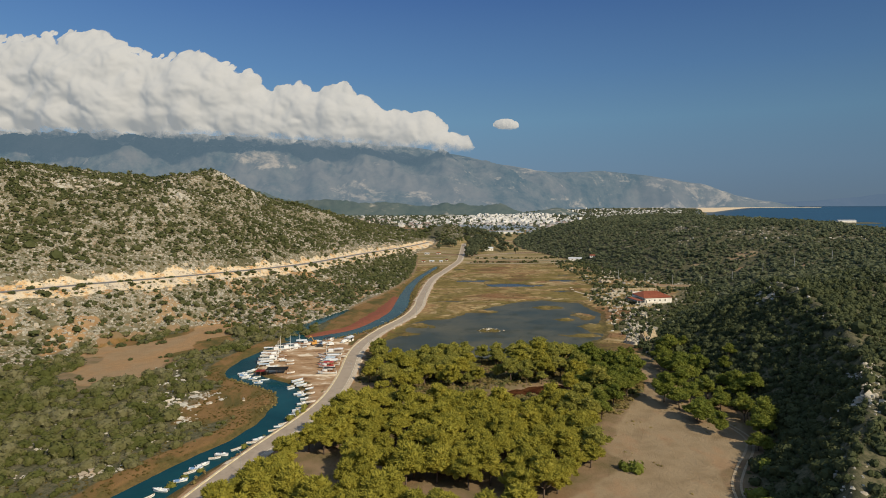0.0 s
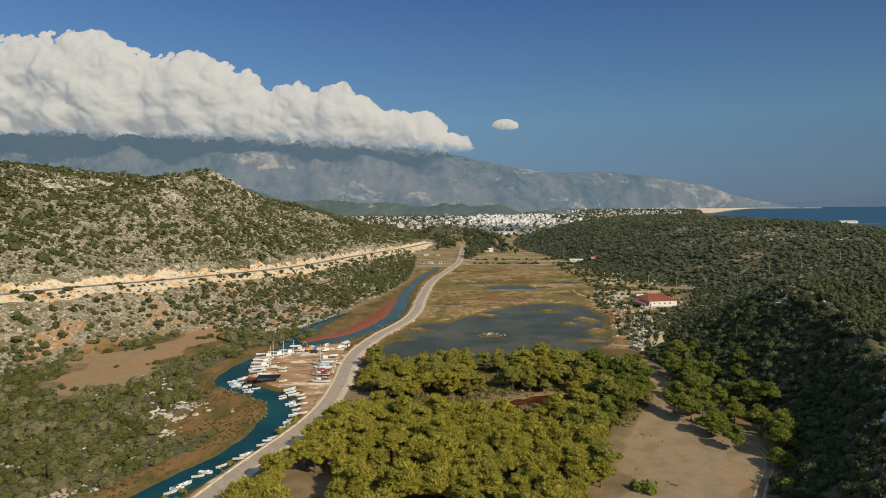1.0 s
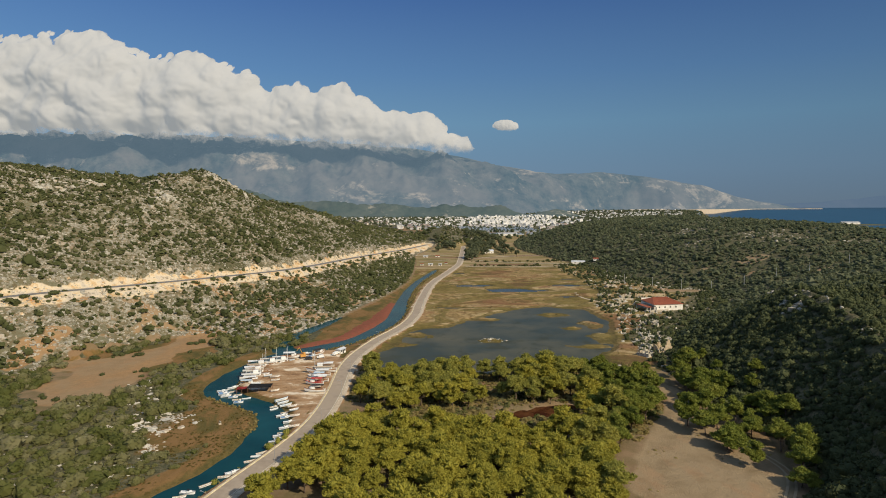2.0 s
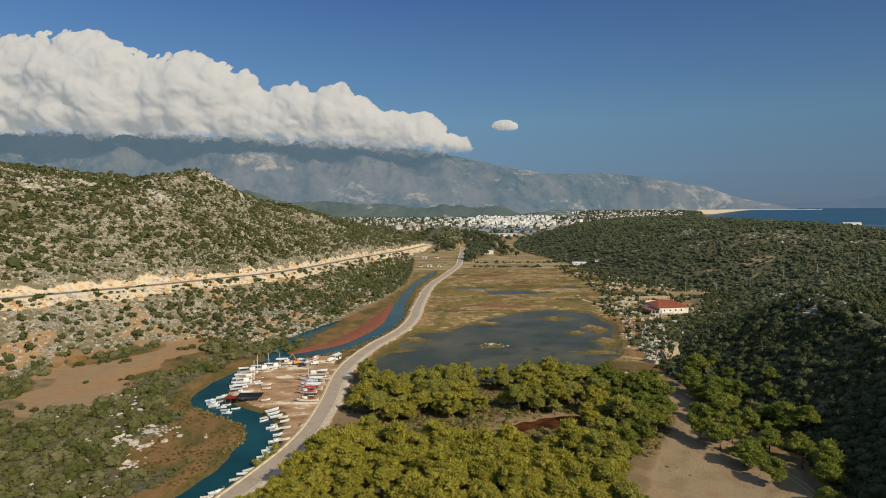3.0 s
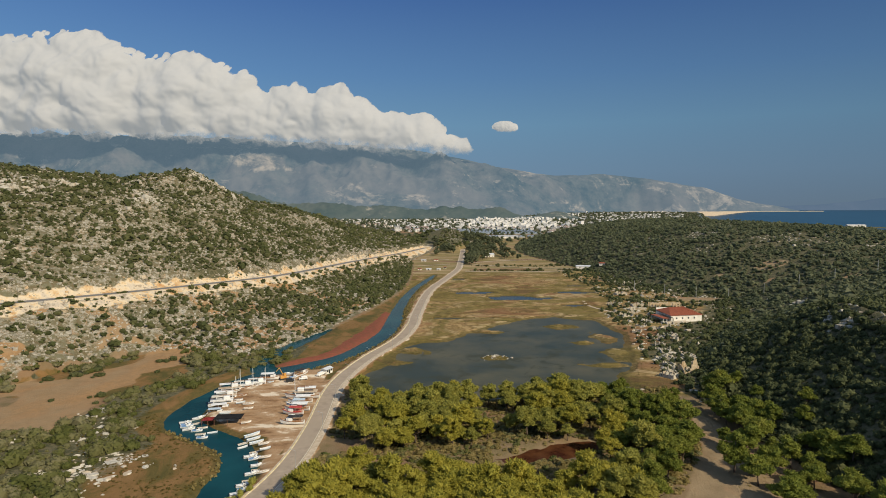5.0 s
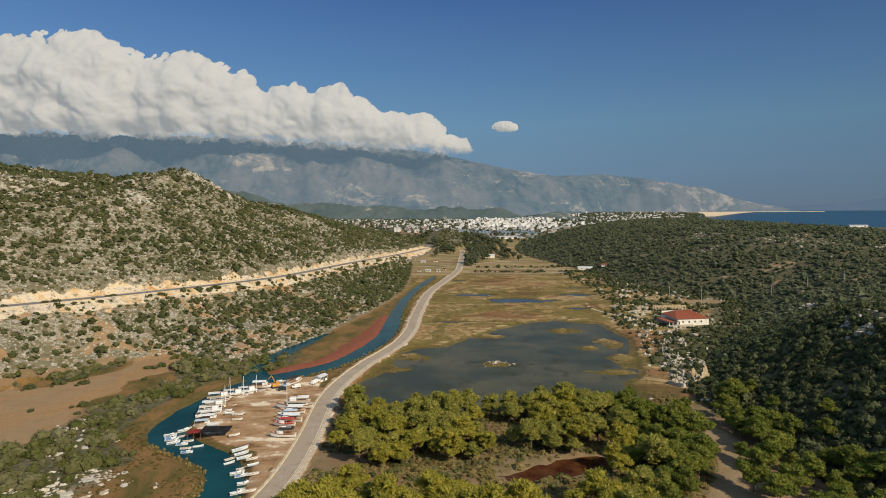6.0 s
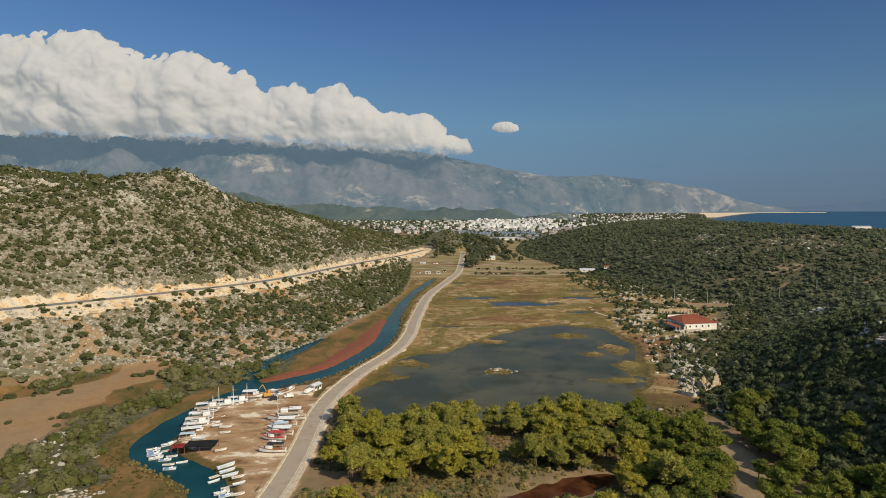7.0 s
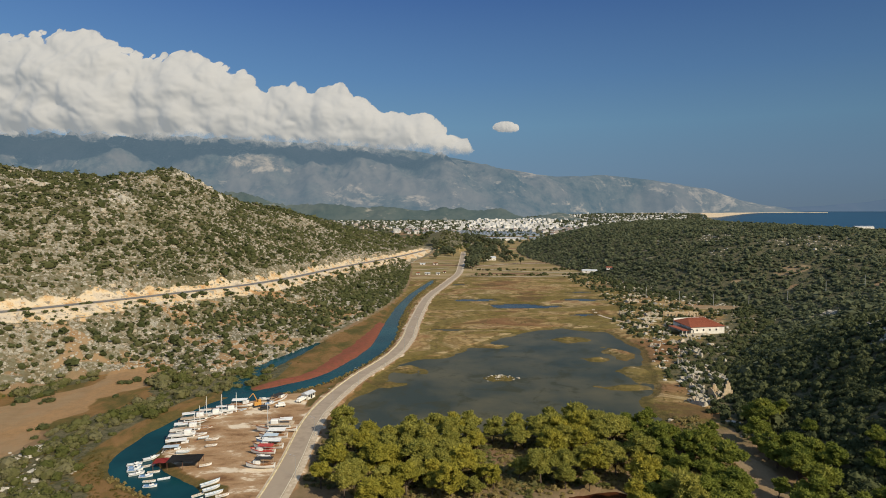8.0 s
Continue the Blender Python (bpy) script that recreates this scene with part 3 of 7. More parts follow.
def cover(x, y, z):
    """What covers the ground, as eight masks."""
    df, fs, _ = near(x, y, FOOT)
    dh, hs, (zh,) = near(x, y, HIGHWAY)
    dr, rs, _ = near(x, y, RIGHT_FOOT)
    dv, _, (w,) = near(x, y, RIVER)
    da, side, _ = near(x, y, ROAD)
    left = np.where(fs > 0, df, -df)
    right = np.where(rs < 0, dr, -dr)
    sand = np.maximum(step(-4, 6, inside(x, y, SAND_LEFT) + 36 * fbm(x, y, 34, 5, 75)), step(-4, 5, inside(x, y, SAND_RIGHT) + 9 * fbm(x, y, 20, 3, 76)))
    sand = np.maximum(sand, step(0.7, 0.95, 0.5 + fbm(x, y, 30, 3, 70)) * (y < 330) * (x > -60) * (x < 60) * 0.9)
    sand = np.maximum(sand, 0.8 * step(-2, 6, 14 - np.hypot((x - 245) / 2.4, y - 632)))
    for cx, cy, r in ((349, 690, 17), (372, 590, 15), (326, 650, 9), (300, 700, 9)):
        sand = np.maximum(sand, step(-2, 6, r * 0.8 - np.hypot((x - cx) / 1.5, y - cy) + 8 * fbm(x, y, 14, 3, 205)))
    mud_width = 4.5 + 8.0 * np.exp(-((y - 480) / 55) ** 2)
    low_slope = np.where((fs > 0) & (hs <= 0), step(4, 12, df), 0)
    sand = np.maximum(sand, 0.8 * step(-0.1, 0.15, fbm(x, y, 34, 5, 88)) * low_slope * (y < 640))
    red = step(-2, 2, np.minimum(mud_width - (dv - w) + 4 * fbm(x, y, 16, 3, 71), np.minimum(y - 396, 566 - y) * 0.4)) * (side > 0) * (x > -110) * (near(x, y, RIVER)[1] > 0)
    rocky = step(-4, 10, left) * (y < 1500)
    rocky = np.maximum(rocky, step(0, 20, right) * 0.6)
    # rocky knolls among the scrub by the river
    rocky = np.maximum(rocky, np.exp(-((x + 128) / 22) ** 2 - ((y - 272) / 30) ** 2) * 0.85)
    west = (x < -85) & (fs <= 0) & (y < 445)
    scrub = step(6, 15, dv - w) * west
    scrub = np.where(inside(x, y, SAND_LEFT) + 30 * fbm(x, y, 30, 4, 75) > -3, 0, scrub) * (1 - 0.9 * step(0.35, 0.75, np.exp(-((x + 100) / 24) ** 2 - ((y - 258) / 30) ** 2) + 0.4 * fbm(x, y, 14, 4, 174)))
    scrub = np.maximum(scrub, (0.86 - 0.5 * step(0.2, 0.35, fbm(x, y, 50, 4, 78))) * step(-4, 8, right))
    scrub = np.maximum(scrub, 0.75 * step(6, 14, z - np.clip(y - 1200, 0, None) * 0.011) * (y > 1100))
    scrub = np.maximum(scrub, 0.6 * step(-45, -25, right) * (y > 330) * (y < 800) * (x > 122))
    scrub = np.maximum(scrub, 0.75 * step(-0.05, 0.22, fbm(x, y, 60, 4, 77)) * step(60, 130, left) * (hs > 0))
    cut = np.where((hs <= 0) & (fs > 0), 1 - step(10, 18, dh + 9 * fbm(x, y, 25, 4, 72)), np.where(hs > 0, 1 - step(8, 12, dh + 6 * fbm(x, y, 12, 3, 73)), 0))
    cut = cut * (y < 1300)
    marsh = np.maximum(1 - step(16, 30, dv - w), step(0.2, 0.6, np.exp(-((x + 100) / 26) ** 2 - ((y - 258) / 32) ** 2))) * (fs <= 0) * (side > 0)
    marsh = np.maximum(marsh, np.where((fs <= 0) & (rs >= 0) & (y > 330), step(330, 350, y) * (1 - step(860, 890, y)), 0))
    field = np.where((fs <= 0) & (rs >= 0), step(845, 885, y + 30 * fbm(x, y, 60, 3, 79)), 0) * (1 - step(1500, 1900, y))
    field = np.maximum(field, step(1400, 1800, y) * 0.35)
    scrub = np.maximum(scrub, 0.85 * step(1700, 2100, y))
    yard = step(-2, 1.5, inside(x, y, YARD))
    yard = np.maximum(yard, (1 - step(5.2, 7.5, da + 2 * fbm(x, y, 7, 2, 74))) * (y < 900) * 0.9)
    return np.stack([sand, red, scrub, rocky], 1), np.stack([cut, marsh, yard, field], 1)


cov_a, cov_b = cover(gx, gy, gz)
for cov_name, cov in (("cover_a", cov_a), ("cover_b", cov_b)):
    ground.data.attributes.new(cov_name, "FLOAT_COLOR", "POINT").data.foreach_set("color", cov.astype(np.float32).ravel())


# ---- waters ----
def stream(name, line, spare, z, material, label):
    p, w = line[:, :2], line[:, 2] + spare
    d = np.gradient(p, axis=0)
    d /= np.linalg.norm(d, axis=1)[:, None]
    nrm = np.stack([-d[:, 1], d[:, 0]], 1)
    v = np.concatenate([np.stack([p + nrm * (w * k)[:, None] for k in (1, 0, -1)], 1).reshape(-1, 2), np.full((len(p) * 3, 1), z)], 1)
    return tagged(new(name, np_mesh(name, v, grid_faces(3, len(p)), material, True)), label, "water", kind="structure")


def sheet(name, x0, x1, y0, y1, z, material, label):
    return tagged(new(name, np_mesh(name, [(x0, y0, z), (x1, y0, z), (x1, y1, z), (x0, y1, z)], [(0, 1, 2, 3)], material)), label, "water", kind="structure")


stream("river_water", RIVER, 5, 0.0, MAT_RIVER, "dark teal river water winding through the marsh")
stream("backwater", BACKWATER, 5, -0.02, MAT_RIVER, "shallow teal backwater beside the red mud")
sheet("lagoon_water", -44, 150, 320, 566, -0.03, MAT_LAGOON, "still grey-green shallow lagoon water")
sheet("marsh_pool_water", -2, 196, 566, 870, 0.0, MAT_POOL, "blue shallow pools in the marsh")
sheet("red_pool_water", 14, 72, 258, 304, 0.12, MAT_RED_POOL, "small rust-red pool between the pines")
SX, SY = np.linspace(150, 4300, 80), np.linspace(900, 4900, 80)
sx, sy = np.meshgrid(SX, SY)
sx, sy = sx.ravel(), sy.ravel()
sz = 60.5 * (np.clip(sy - 1300, 0, None) / 3600) ** 1.15 * step(-150, 450, sx - 640 - 0.43 * (sy - 1500))
tagged(new("sea_water", np_mesh("sea_water", np.stack([sx, sy, sz], 1), grid_faces(80, 80), MAT_SEA, True)), "deep blue open sea to the horizon", "sea", kind="structure")

# ---- road, its kerb and gravel, the highway ----
road_z = 1.78 + np.clip(ROAD[:, 1] - 1200, 0, None) * 0.011
road = tagged(new("road", ribbon("road", ROAD, -3.3, 3.3, 0.06, MAT_ASPHALT, road_z)), "worn pale grey asphalt road beside the river", "road", kind="structure")
for name, a, b, lift, mat in (("gravel_shoulder", 3.3, 5.6, 0.03, MAT_GRAVEL), ("gravel_shoulder", -4.6, -3.3, 0.03, MAT_GRAVEL), ("edge_line", 2.85, 3.05, 0.068, MAT_LINE)):
    ob = new(name, ribbon(name, ROAD, a, b, lift, mat, road_z))
    ob.parent = road
tagged(new("highway", ribbon("highway", HIGHWAY, -4.2, 4.2, 0.12, MAT_HIGHWAY, HIGHWAY[:, 2])), "grey asphalt highway on a bench cut in the hillside", "road", kind="structure")

# ---- plants ----
ICO = bmesh.new()
bmesh.ops.create_icosphere(ICO, subdivisions=1, radius=1)
ICO_V = np.array([v.co[:] for v in ICO.verts])
ICO_F = np.array([[v.index for v in f.verts] for f in ICO.faces])
ICO.free()


OCTA_V = np.array([(1, 0, 0), (-1, 0, 0), (0, 1, 0), (0, -1, 0), (0, 0, 1), (0, 0, -1)], float)
OCTA_F = np.array([(0, 2, 4), (2, 1, 4), (1, 3, 4), (3, 0, 4), (2, 0, 5), (1, 2, 5), (3, 1, 5), (0, 3, 5)])


def leaf_clump(g, count, size, squash=0.8, core=0.8):
    """A clump of leaf sprays round a small core, radius about 1: vertices and triangles."""
    d = g.normal(size=(count, 3))
    d /= np.linalg.norm(d, axis=1)[:, None]
    d[:, 2] = np.where(d[:, 2] < -0.35, -d[:, 2], d[:, 2])
    c = d * g.uniform(0.62, 1.08, (count, 1))
    nrm = d + g.normal(0, 0.35, (count, 3))
    a = np.cross(nrm, g.normal(size=(count, 3)))
    a /= np.linalg.norm(a, axis=1)[:, None]
    b = np.cross(nrm, a)
    b /= np.linalg.norm(b, axis=1)[:, None]
    s = size * g.uniform(0.7, 1.4, (count, 1))
    tri_v = np.stack([c - a * s - b * s * 0.6, c + a * s - b * s * 0.6, c + b * s * 1.2], 1).reshape(-1, 3)
    tri = np.arange(count * 3).reshape(-1, 3)
    cv = OCTA_V * core * g.uniform(0.8, 1.15, (len(OCTA_V), 1))
    v = np.concatenate([tri_v, cv]) * (1, 1, squash)
    return v, np.concatenate([tri, OCTA_F + len(tri_v)])


def join(pieces):
    """Joins (vertices, triangles, tint) pieces."""
    vs, fs, ts, n = [], [], [], 0
    for v, f, t in pieces:
        vs.append(v), fs.append(f + n), ts.append(np.full(len(v), t))
        n += len(v)
    return np.concatenate(vs), np.concatenate(fs), np.concatenate(ts)


def scatter(name, templates, x, y, z, size, tall, tint, material, label, category):
    """Many plants or stones, one piece of stuff."""
    vs, fs, ts, n = [], [], [], 0
    pick = rng.integers(0, len(templates), len(x))
    turn = rng.uniform(0, 2 * math.pi, len(x))
    for k, (tv, tf) in enumerate(templates):
        m = pick == k
        if not m.any():
            continue
        c, s = np.cos(turn[m])[:, None], np.sin(turn[m])[:, None]
        vx = (tv[None, :, 0] * c - tv[None, :, 1] * s) * size[m][:, None] + x[m][:, None]
        vy = (tv[None, :, 0] * s + tv[None, :, 1] * c) * size[m][:, None] + y[m][:, None]
        vz = tv[None, :, 2] * (size * tall)[m][:, None] + z[m][:, None]
        vs.append(np.stack([vx, vy, vz], 2).reshape(-1, 3))
        count = int(m.sum())
        fs.append((tf[None] + (np.arange(count) * len(tv))[:, None, None] + n).reshape(-1, 3))
        ts.append(np.repeat(tint[m], len(tv)))
        n += count * len(tv)
    me = np_mesh(name, np.concatenate(vs), np.concatenate(fs), material, False, np.concatenate(ts))
    return tagged(new(name, me), label, category, kind="stuff")


def bush_template(g, lumps, leaves, size):
    pieces = []
    for i in range(lumps):
        a, r = g.uniform(0, 6.28), (0.0 if i == 0 else g.uniform(0.3, 0.6))
        k = g.uniform(0.5, 0.75) if i else 0.75
        v, f = leaf_clump(g, leaves, size, 0.85)
        pieces.append((v * k + (math.cos(a) * r, math.sin(a) * r, k * 0.6), f, 0))
    v, f, _ = join(pieces)
    return v, f


ICO_TOP = ICO_F[ICO_V[ICO_F][:, :, 2].max(1) > 0]


def round_bush(g, lumps, leaves, size):
    """A rounded evergreen bush: leafy domes roughened by many small leaves."""
    pieces = []
    for i in range(lumps):
        a, r = g.uniform(0, 6.28), (0.12 if i == 0 else g.uniform(0.35, 0.6))
        k = g.uniform(0.45, 0.68) if i else 0.8
        d = g.normal(size=(leaves, 3))
        d /= np.linalg.norm(d, axis=1)[:, None]
        d[:, 2] = np.where(d[:, 2] < -0.2, -d[:, 2], d[:, 2])
        c = d * g.uniform(0.82, 1.0, (leaves, 1))
        u = np.cross(d, g.normal(size=(leaves, 3)))
        u /= np.linalg.norm(u, axis=1)[:, None]
        w = np.cross(d, u) + d * g.uniform(0.2, 0.9, (leaves, 1))
        q = size / k * g.uniform(0.7, 1.3, (leaves, 1))
        tri = np.stack([c - u * q, c + u * q, c + w * q * 1.3], 1).reshape(-1, 3)
        dome = ICO_V * g.uniform(0.82, 1.06, (len(ICO_V), 1)) * 0.93
        v = np.concatenate([tri, dome]) * (1, 1, 0.9)
        f = np.concatenate([np.arange(leaves * 3).reshape(-1, 3), ICO_TOP + leaves * 3])
        pieces.append((v * k + (math.cos(a) * r, math.sin(a) * r, k * 0.6), f, 0))
    v, f, _ = join(pieces)
    return v, f


MAT_OLIVE = foliage("olive_scrub_leaves", [(0.0, (0.062, 0.076, 0.022)), (0.35, (0.135, 0.147, 0.040)), (0.65, (0.20, 0.193, 0.078)), (1.0, (0.29, 0.265, 0.155))])
MAT_SEDGE = foliage("sedge_leaves", [(0.0, (0.10, 0.072, 0.026)), (0.4, (0.15, 0.12, 0.034)), (0.7, (0.17, 0.13, 0.04)), (1.0, (0.24, 0.17, 0.075))])
plant_rng = np.random.default_rng(11)
BUSHES = [bush_template(plant_rng, 2, 16, 0.46) for _ in range(5)]
TUFTS = [bush_template(plant_rng, 1, 20, 0.46) for _ in range(6)]
FINE = [round_bush(plant_rng, 3, 24, 0.15) for _ in range(6)]
DENSE = [round_bush(plant_rng, 2, 20, 0.17) for _ in range(6)]
SMALL = [round_bush(plant_rng, 1, 19, 0.19) for _ in range(6)]
FAR = []
for _ in range(8):
    # a low bumpy dome with a few sprays, for plants far off
    fv = ICO_V * plant_rng.uniform(0.6, 0.98, (len(ICO_V), 1)) * (1, 1, 0.85) + (0, 0, 0.45)
    ff = ICO_F[fv[ICO_F][:, :, 2].max(1) > 0.5]
    lv, lf = leaf_clump(plant_rng, 8, 0.40, 0.85, 0.02)
    FAR.append((np.concatenate([fv, lv[:24] + (0, 0, 0.5)]), np.concatenate([ff, lf[:8] + len(fv)])))
STONES = []
for _ in range(6):
    sv = ICO_V * plant_rng.uniform(0.6, 1.25, (len(ICO_V), 1)) * plant_rng.uniform(0.6, 1.1, 3) * (1, 1, 0.7)
    STONES.append((np.round(sv * 2.2) / 2.2 * 0.5 + sv * 0.5, ICO_F))
CHIPS = []
for _ in range(8):
    sv = np.array([(x, y, z) for z in (-0.6, 0.7) for x, y in ((-1, -1), (1, -1), (1, 1), (-1, 1))], float) * plant_rng.uniform(0.55, 1.1, (8, 1)) * plant_rng.uniform(0.6, 1.1, 3)
    CHIPS.append((sv, np.array([(0, 1, 5), (0, 5, 4), (1, 2, 6), (1, 6, 5), (2, 3, 7), (2, 7, 6), (3, 0, 4), (3, 4, 7), (4, 5, 6), (4, 6, 7)])))


def sown(count, x0, x1, y0, y1, keep):
    """Random places in a rectangle; keep(x, y) is the chance of each."""
    x, y = rng.uniform(x0, x1, count), rng.uniform(y0, y1, count)
    m = rng.uniform(0, 1, count) < keep(x, y)
    return x[m], y[m]


def left_of(x, y):
    df, fs, _ = near(x, y, FOOT)
    return np.where(fs > 0, df, -df)


# bare rock outcrops near the summits: x, y, radius
BARE_CRAGS = ((-279, 628, 13), (-283, 770, 16), (-262, 790, 15), (-345, 556, 17), (-330, 590, 12))


def on_hill(x, y):
    dh, hs, _ = near(x, y, HIGHWAY)
    dense = np.clip(0.62 + 0.2 * step(60, 150, left_of(x, y)) + 1.2 * fbm(x, y, 110, 4, 80) + 0.6 * fbm(x, y, 16, 2, 81), 0.06, 0.9)
    # the green gully between the two summits
    dense = np.maximum(dense, 1.6 * np.exp(-((x + 338) / 42) ** 2 - ((y - 655) / 70) ** 2))
    for cx, cy, r in BARE_CRAGS:
        dense = dense * (1 - 0.85 * np.exp(-((x - cx) ** 2 + (y - cy) ** 2) / (r * r)))
    dense = np.where(hs <= 0, dense * (0.42 + 0.5 * step(440, 560, y)), dense)
    return np.where((left_of(x, y) > 3) & (dh > np.where(hs > 0, 15, 17)), dense, np.where((left_of(x, y) > 3) & (dh > 8), 0.22, 0))


bx, by = sown(56000, -520, -20, 230, 1040, on_hill)
scatter("hillside_scrub", FAR, bx, by, height(bx, by) - 0.2, rng.gamma(2.2, 0.45, len(bx)) + 0.35 + 0.35 * (near(bx, by, HIGHWAY)[1] <= 0), rng.uniform(0.75, 1.15, len(bx)), rng.uniform(0, 1, len(bx)), MAT_SCRUB,
        "olive green evergreen scrub scattered over the stony hillside", "scrub")
bx, by = sown(16000, -420, 110, 1000, 1640, lambda x, y: np.where((height(x, y) > 7) & (near(x, y, HIGHWAY)[0] > 13), 0.45 + 1.2 * fbm(x, y, 60, 4, 187), 0))
scatter("distant_scrub", FAR, bx, by, height(bx, by) - 0.2, rng.gamma(3, 0.6, len(bx)) + 0.9, rng.uniform(0.7, 1.0, len(bx)), rng.uniform(0, 1, len(bx)), MAT_SCRUB,
        "dark green scrub on the low hills before the town", "scrub")


bx, by = sown(22000, -420, 110, 1000, 1640, lambda x, y: np.where((height(x, y) > 7) & (near(x, y, HIGHWAY)[0] > 13), 0.45 - 1.1 * fbm(x, y, 60, 4, 187), 0))
scatter("distant_rocks", CHIPS, bx, by, height(bx, by), rng.uniform(0.5, 1.7, len(bx)), rng.uniform(0.5, 1.0, len(bx)), rng.uniform(0, 1, len(bx)), MAT_HILL_ROCK,
        "pale limestone outcrops on the low hills before the town", "rocks")


def right_of(x, y):
    dr, rs, _ = near(x, y, RIGHT_FOOT)
    return np.where(rs < 0, dr, -dr)


# bare earth and bare rock on the wide hill: x, y, radius
CLEARINGS = ((349, 690, 17), (372, 590, 15), (326, 650, 9), (300, 700, 9))
OUTCROPS = ((430, 762, 28), (398, 792, 20), (362, 888, 26), (283, 530, 11), (470, 700, 24), (440, 1010, 40), (505, 1180, 40), (250, 560, 9), (330, 800, 15), (200, 381, 7), (190, 352, 6), (187, 334, 6))


def forest(x, y):
    d = right_of(x, y)
    open_ground = step(0.2, 0.36, fbm(x, y, 70, 4, 90)) * step(90, 180, d)
    k = np.where(d > 1, 1.0 - 0.5 * open_ground, 0)
    for cx, cy, r in CLEARINGS + OUTCROPS:
        k = k * (1 - 0.8 * np.exp(-(((x - cx) / 1.5) ** 2 + (y - cy) ** 2) / (r * r)))
    return k


bx, by = sown(21000, 45, 330, 120, 480, lambda x, y: forest(x, y) * np.where((near(x, y, RIDGE)[0] < 4) & (y < 400), 0.45, 1) * np.where(near(x, y, RIDGE)[1] > 0, 1, 0.62))
close = (near(bx, by, RIDGE)[1] > 0) & (by < 345)
for name, kinds, m in (("hill_forest", FINE, close), ("upper_hill_forest", SMALL, ~close)):
    fx, fy = bx[m], by[m]
    scatter(name, kinds, fx, fy, height(fx, fy) - 0.3, rng.gamma(8, 0.22, len(fx)), rng.uniform(0.85, 1.4, len(fx)), rng.beta(2, 2.6, len(fx)), MAT_FOREST,
            "dense dark green maquis covering the steep hillside", "forest")
bx, by = sown(50000, 130, 900, 400, 1480, lambda x, y: forest(x, y) * (x < 330 + (y - 300) * 0.85) * np.clip(0.95 + 0.9 * fbm(x, y, 30, 3, 162), 0.2, 1))
scatter("plateau_scrub", FAR, bx, by, height(bx, by) - 0.3, rng.gamma(4, 0.36, len(bx)) + 0.8, rng.uniform(0.65, 1.05, len(bx)), np.clip(0.5 + 0.9 * fbm(bx, by, 60, 3, 160) + rng.uniform(-0.35, 0.35, len(bx)), 0, 1), MAT_MAQUIS,
        "dark green maquis over the wide low hill", "forest")


def by_the_ruins(x, y):
    d = right_of(x, y)
    hall_d = np.hypot((x - 188) / 1.3, y - 530)
    field_d = np.hypot((x - 245) / 2.4, y - 632)
    k = np.where((d > np.where((y > 450) & (y < 720), -112, -62)) & (d <= 4) & (x > 118 + 16 * step(430, 480, y) + 26 * step(560, 640, y)) & (inside(x, y, LAGOON) < -9) & (hall_d > 17) & (field_d > 13), 0.34 + 1.3 * fbm(x, y, 22, 3, 93) + 0.5 * step(-30, -5, d), 0)
    return k * (y > 325) * (y < 900)


bx, by = sown(9500, 115, 290, 325, 900, by_the_ruins)
scatter("ruin_scrub", DENSE, bx, by, height(bx, by) - 0.2, rng.gamma(5, 0.26, len(bx)) + 0.4, rng.uniform(0.8, 1.2, len(bx)), rng.uniform(0, 1, len(bx)), MAT_FOREST,
        "dark green bushes grown over the ruined walls", "bushes")


def riverside(x, y):
    dv, _, (w,) = near(x, y, RIVER)
    m = (left_of(x, y) < 4) & (dv - w > 9) & (x < -85) & (inside(x, y, SAND_LEFT) + 30 * fbm(x, y, 30, 4, 75) < -2)
    bare = step(0.3, 0.7, np.exp(-((x + 100) / 24) ** 2 - ((y - 258) / 30) ** 2) + 0.4 * fbm(x, y, 14, 4, 174))
    m = m & (inside(x, y, YARD) < -4)
    return np.where(m, (0.8 + 0.8 * fbm(x, y, 25, 3, 95)) * (1 - bare) * np.where(dv - w < 15, 0.5, 1), 0)


bx, by = sown(7600, -330, -85, 120, 440, riverside)
scatter("riverside_scrub", FINE, bx, by, height(bx, by) - 0.2, rng.gamma(2.6, 0.55, len(bx)) + 0.6, rng.uniform(0.7, 1.15, len(bx)), np.clip(0.45 + 1.0 * fbm(bx, by, 22, 3, 161) + rng.uniform(-0.6, 0.6, len(bx)), 0, 1), MAT_OLIVE,
        "grey-green scrub on the flat ground by the river", "scrub")
bx, by = sown(900, -330, -130, 225, 470, lambda x, y: np.where((left_of(x, y) > -25) & (left_of(x, y) < 40) & (near(x, y, HIGHWAY)[0] > 22), step(0.0, 0.25, fbm(x, y, 24, 3, 98)) * 0.6, 0))
scatter("foot_shrubs", FINE, bx, by, height(bx, by) - 0.2, rng.uniform(1.3, 3.0, len(bx)), rng.uniform(0.6, 0.95, len(bx)), rng.uniform(0, 0.5, len(bx)), MAT_SCRUB,
        "broad dark green shrubs at the foot of the slope", "shrubs")
bx, by = sown(700, -235, -140, 245, 440, lambda x, y: np.where(inside(x, y, SAND_LEFT) > 0, step(0.04, 0.25, fbm(x, y, 30, 3, 97)) * 0.8, 0))
scatter("sand_scrub", DENSE, bx, by, height(bx, by) - 0.2, rng.gamma(4, 0.4, len(bx)) + 0.6, rng.uniform(0.6, 0.9, len(bx)), rng.uniform(0, 0.6, len(bx)), MAT_SCRUB,
        "dark green bushes standing on bare sand", "bushes")


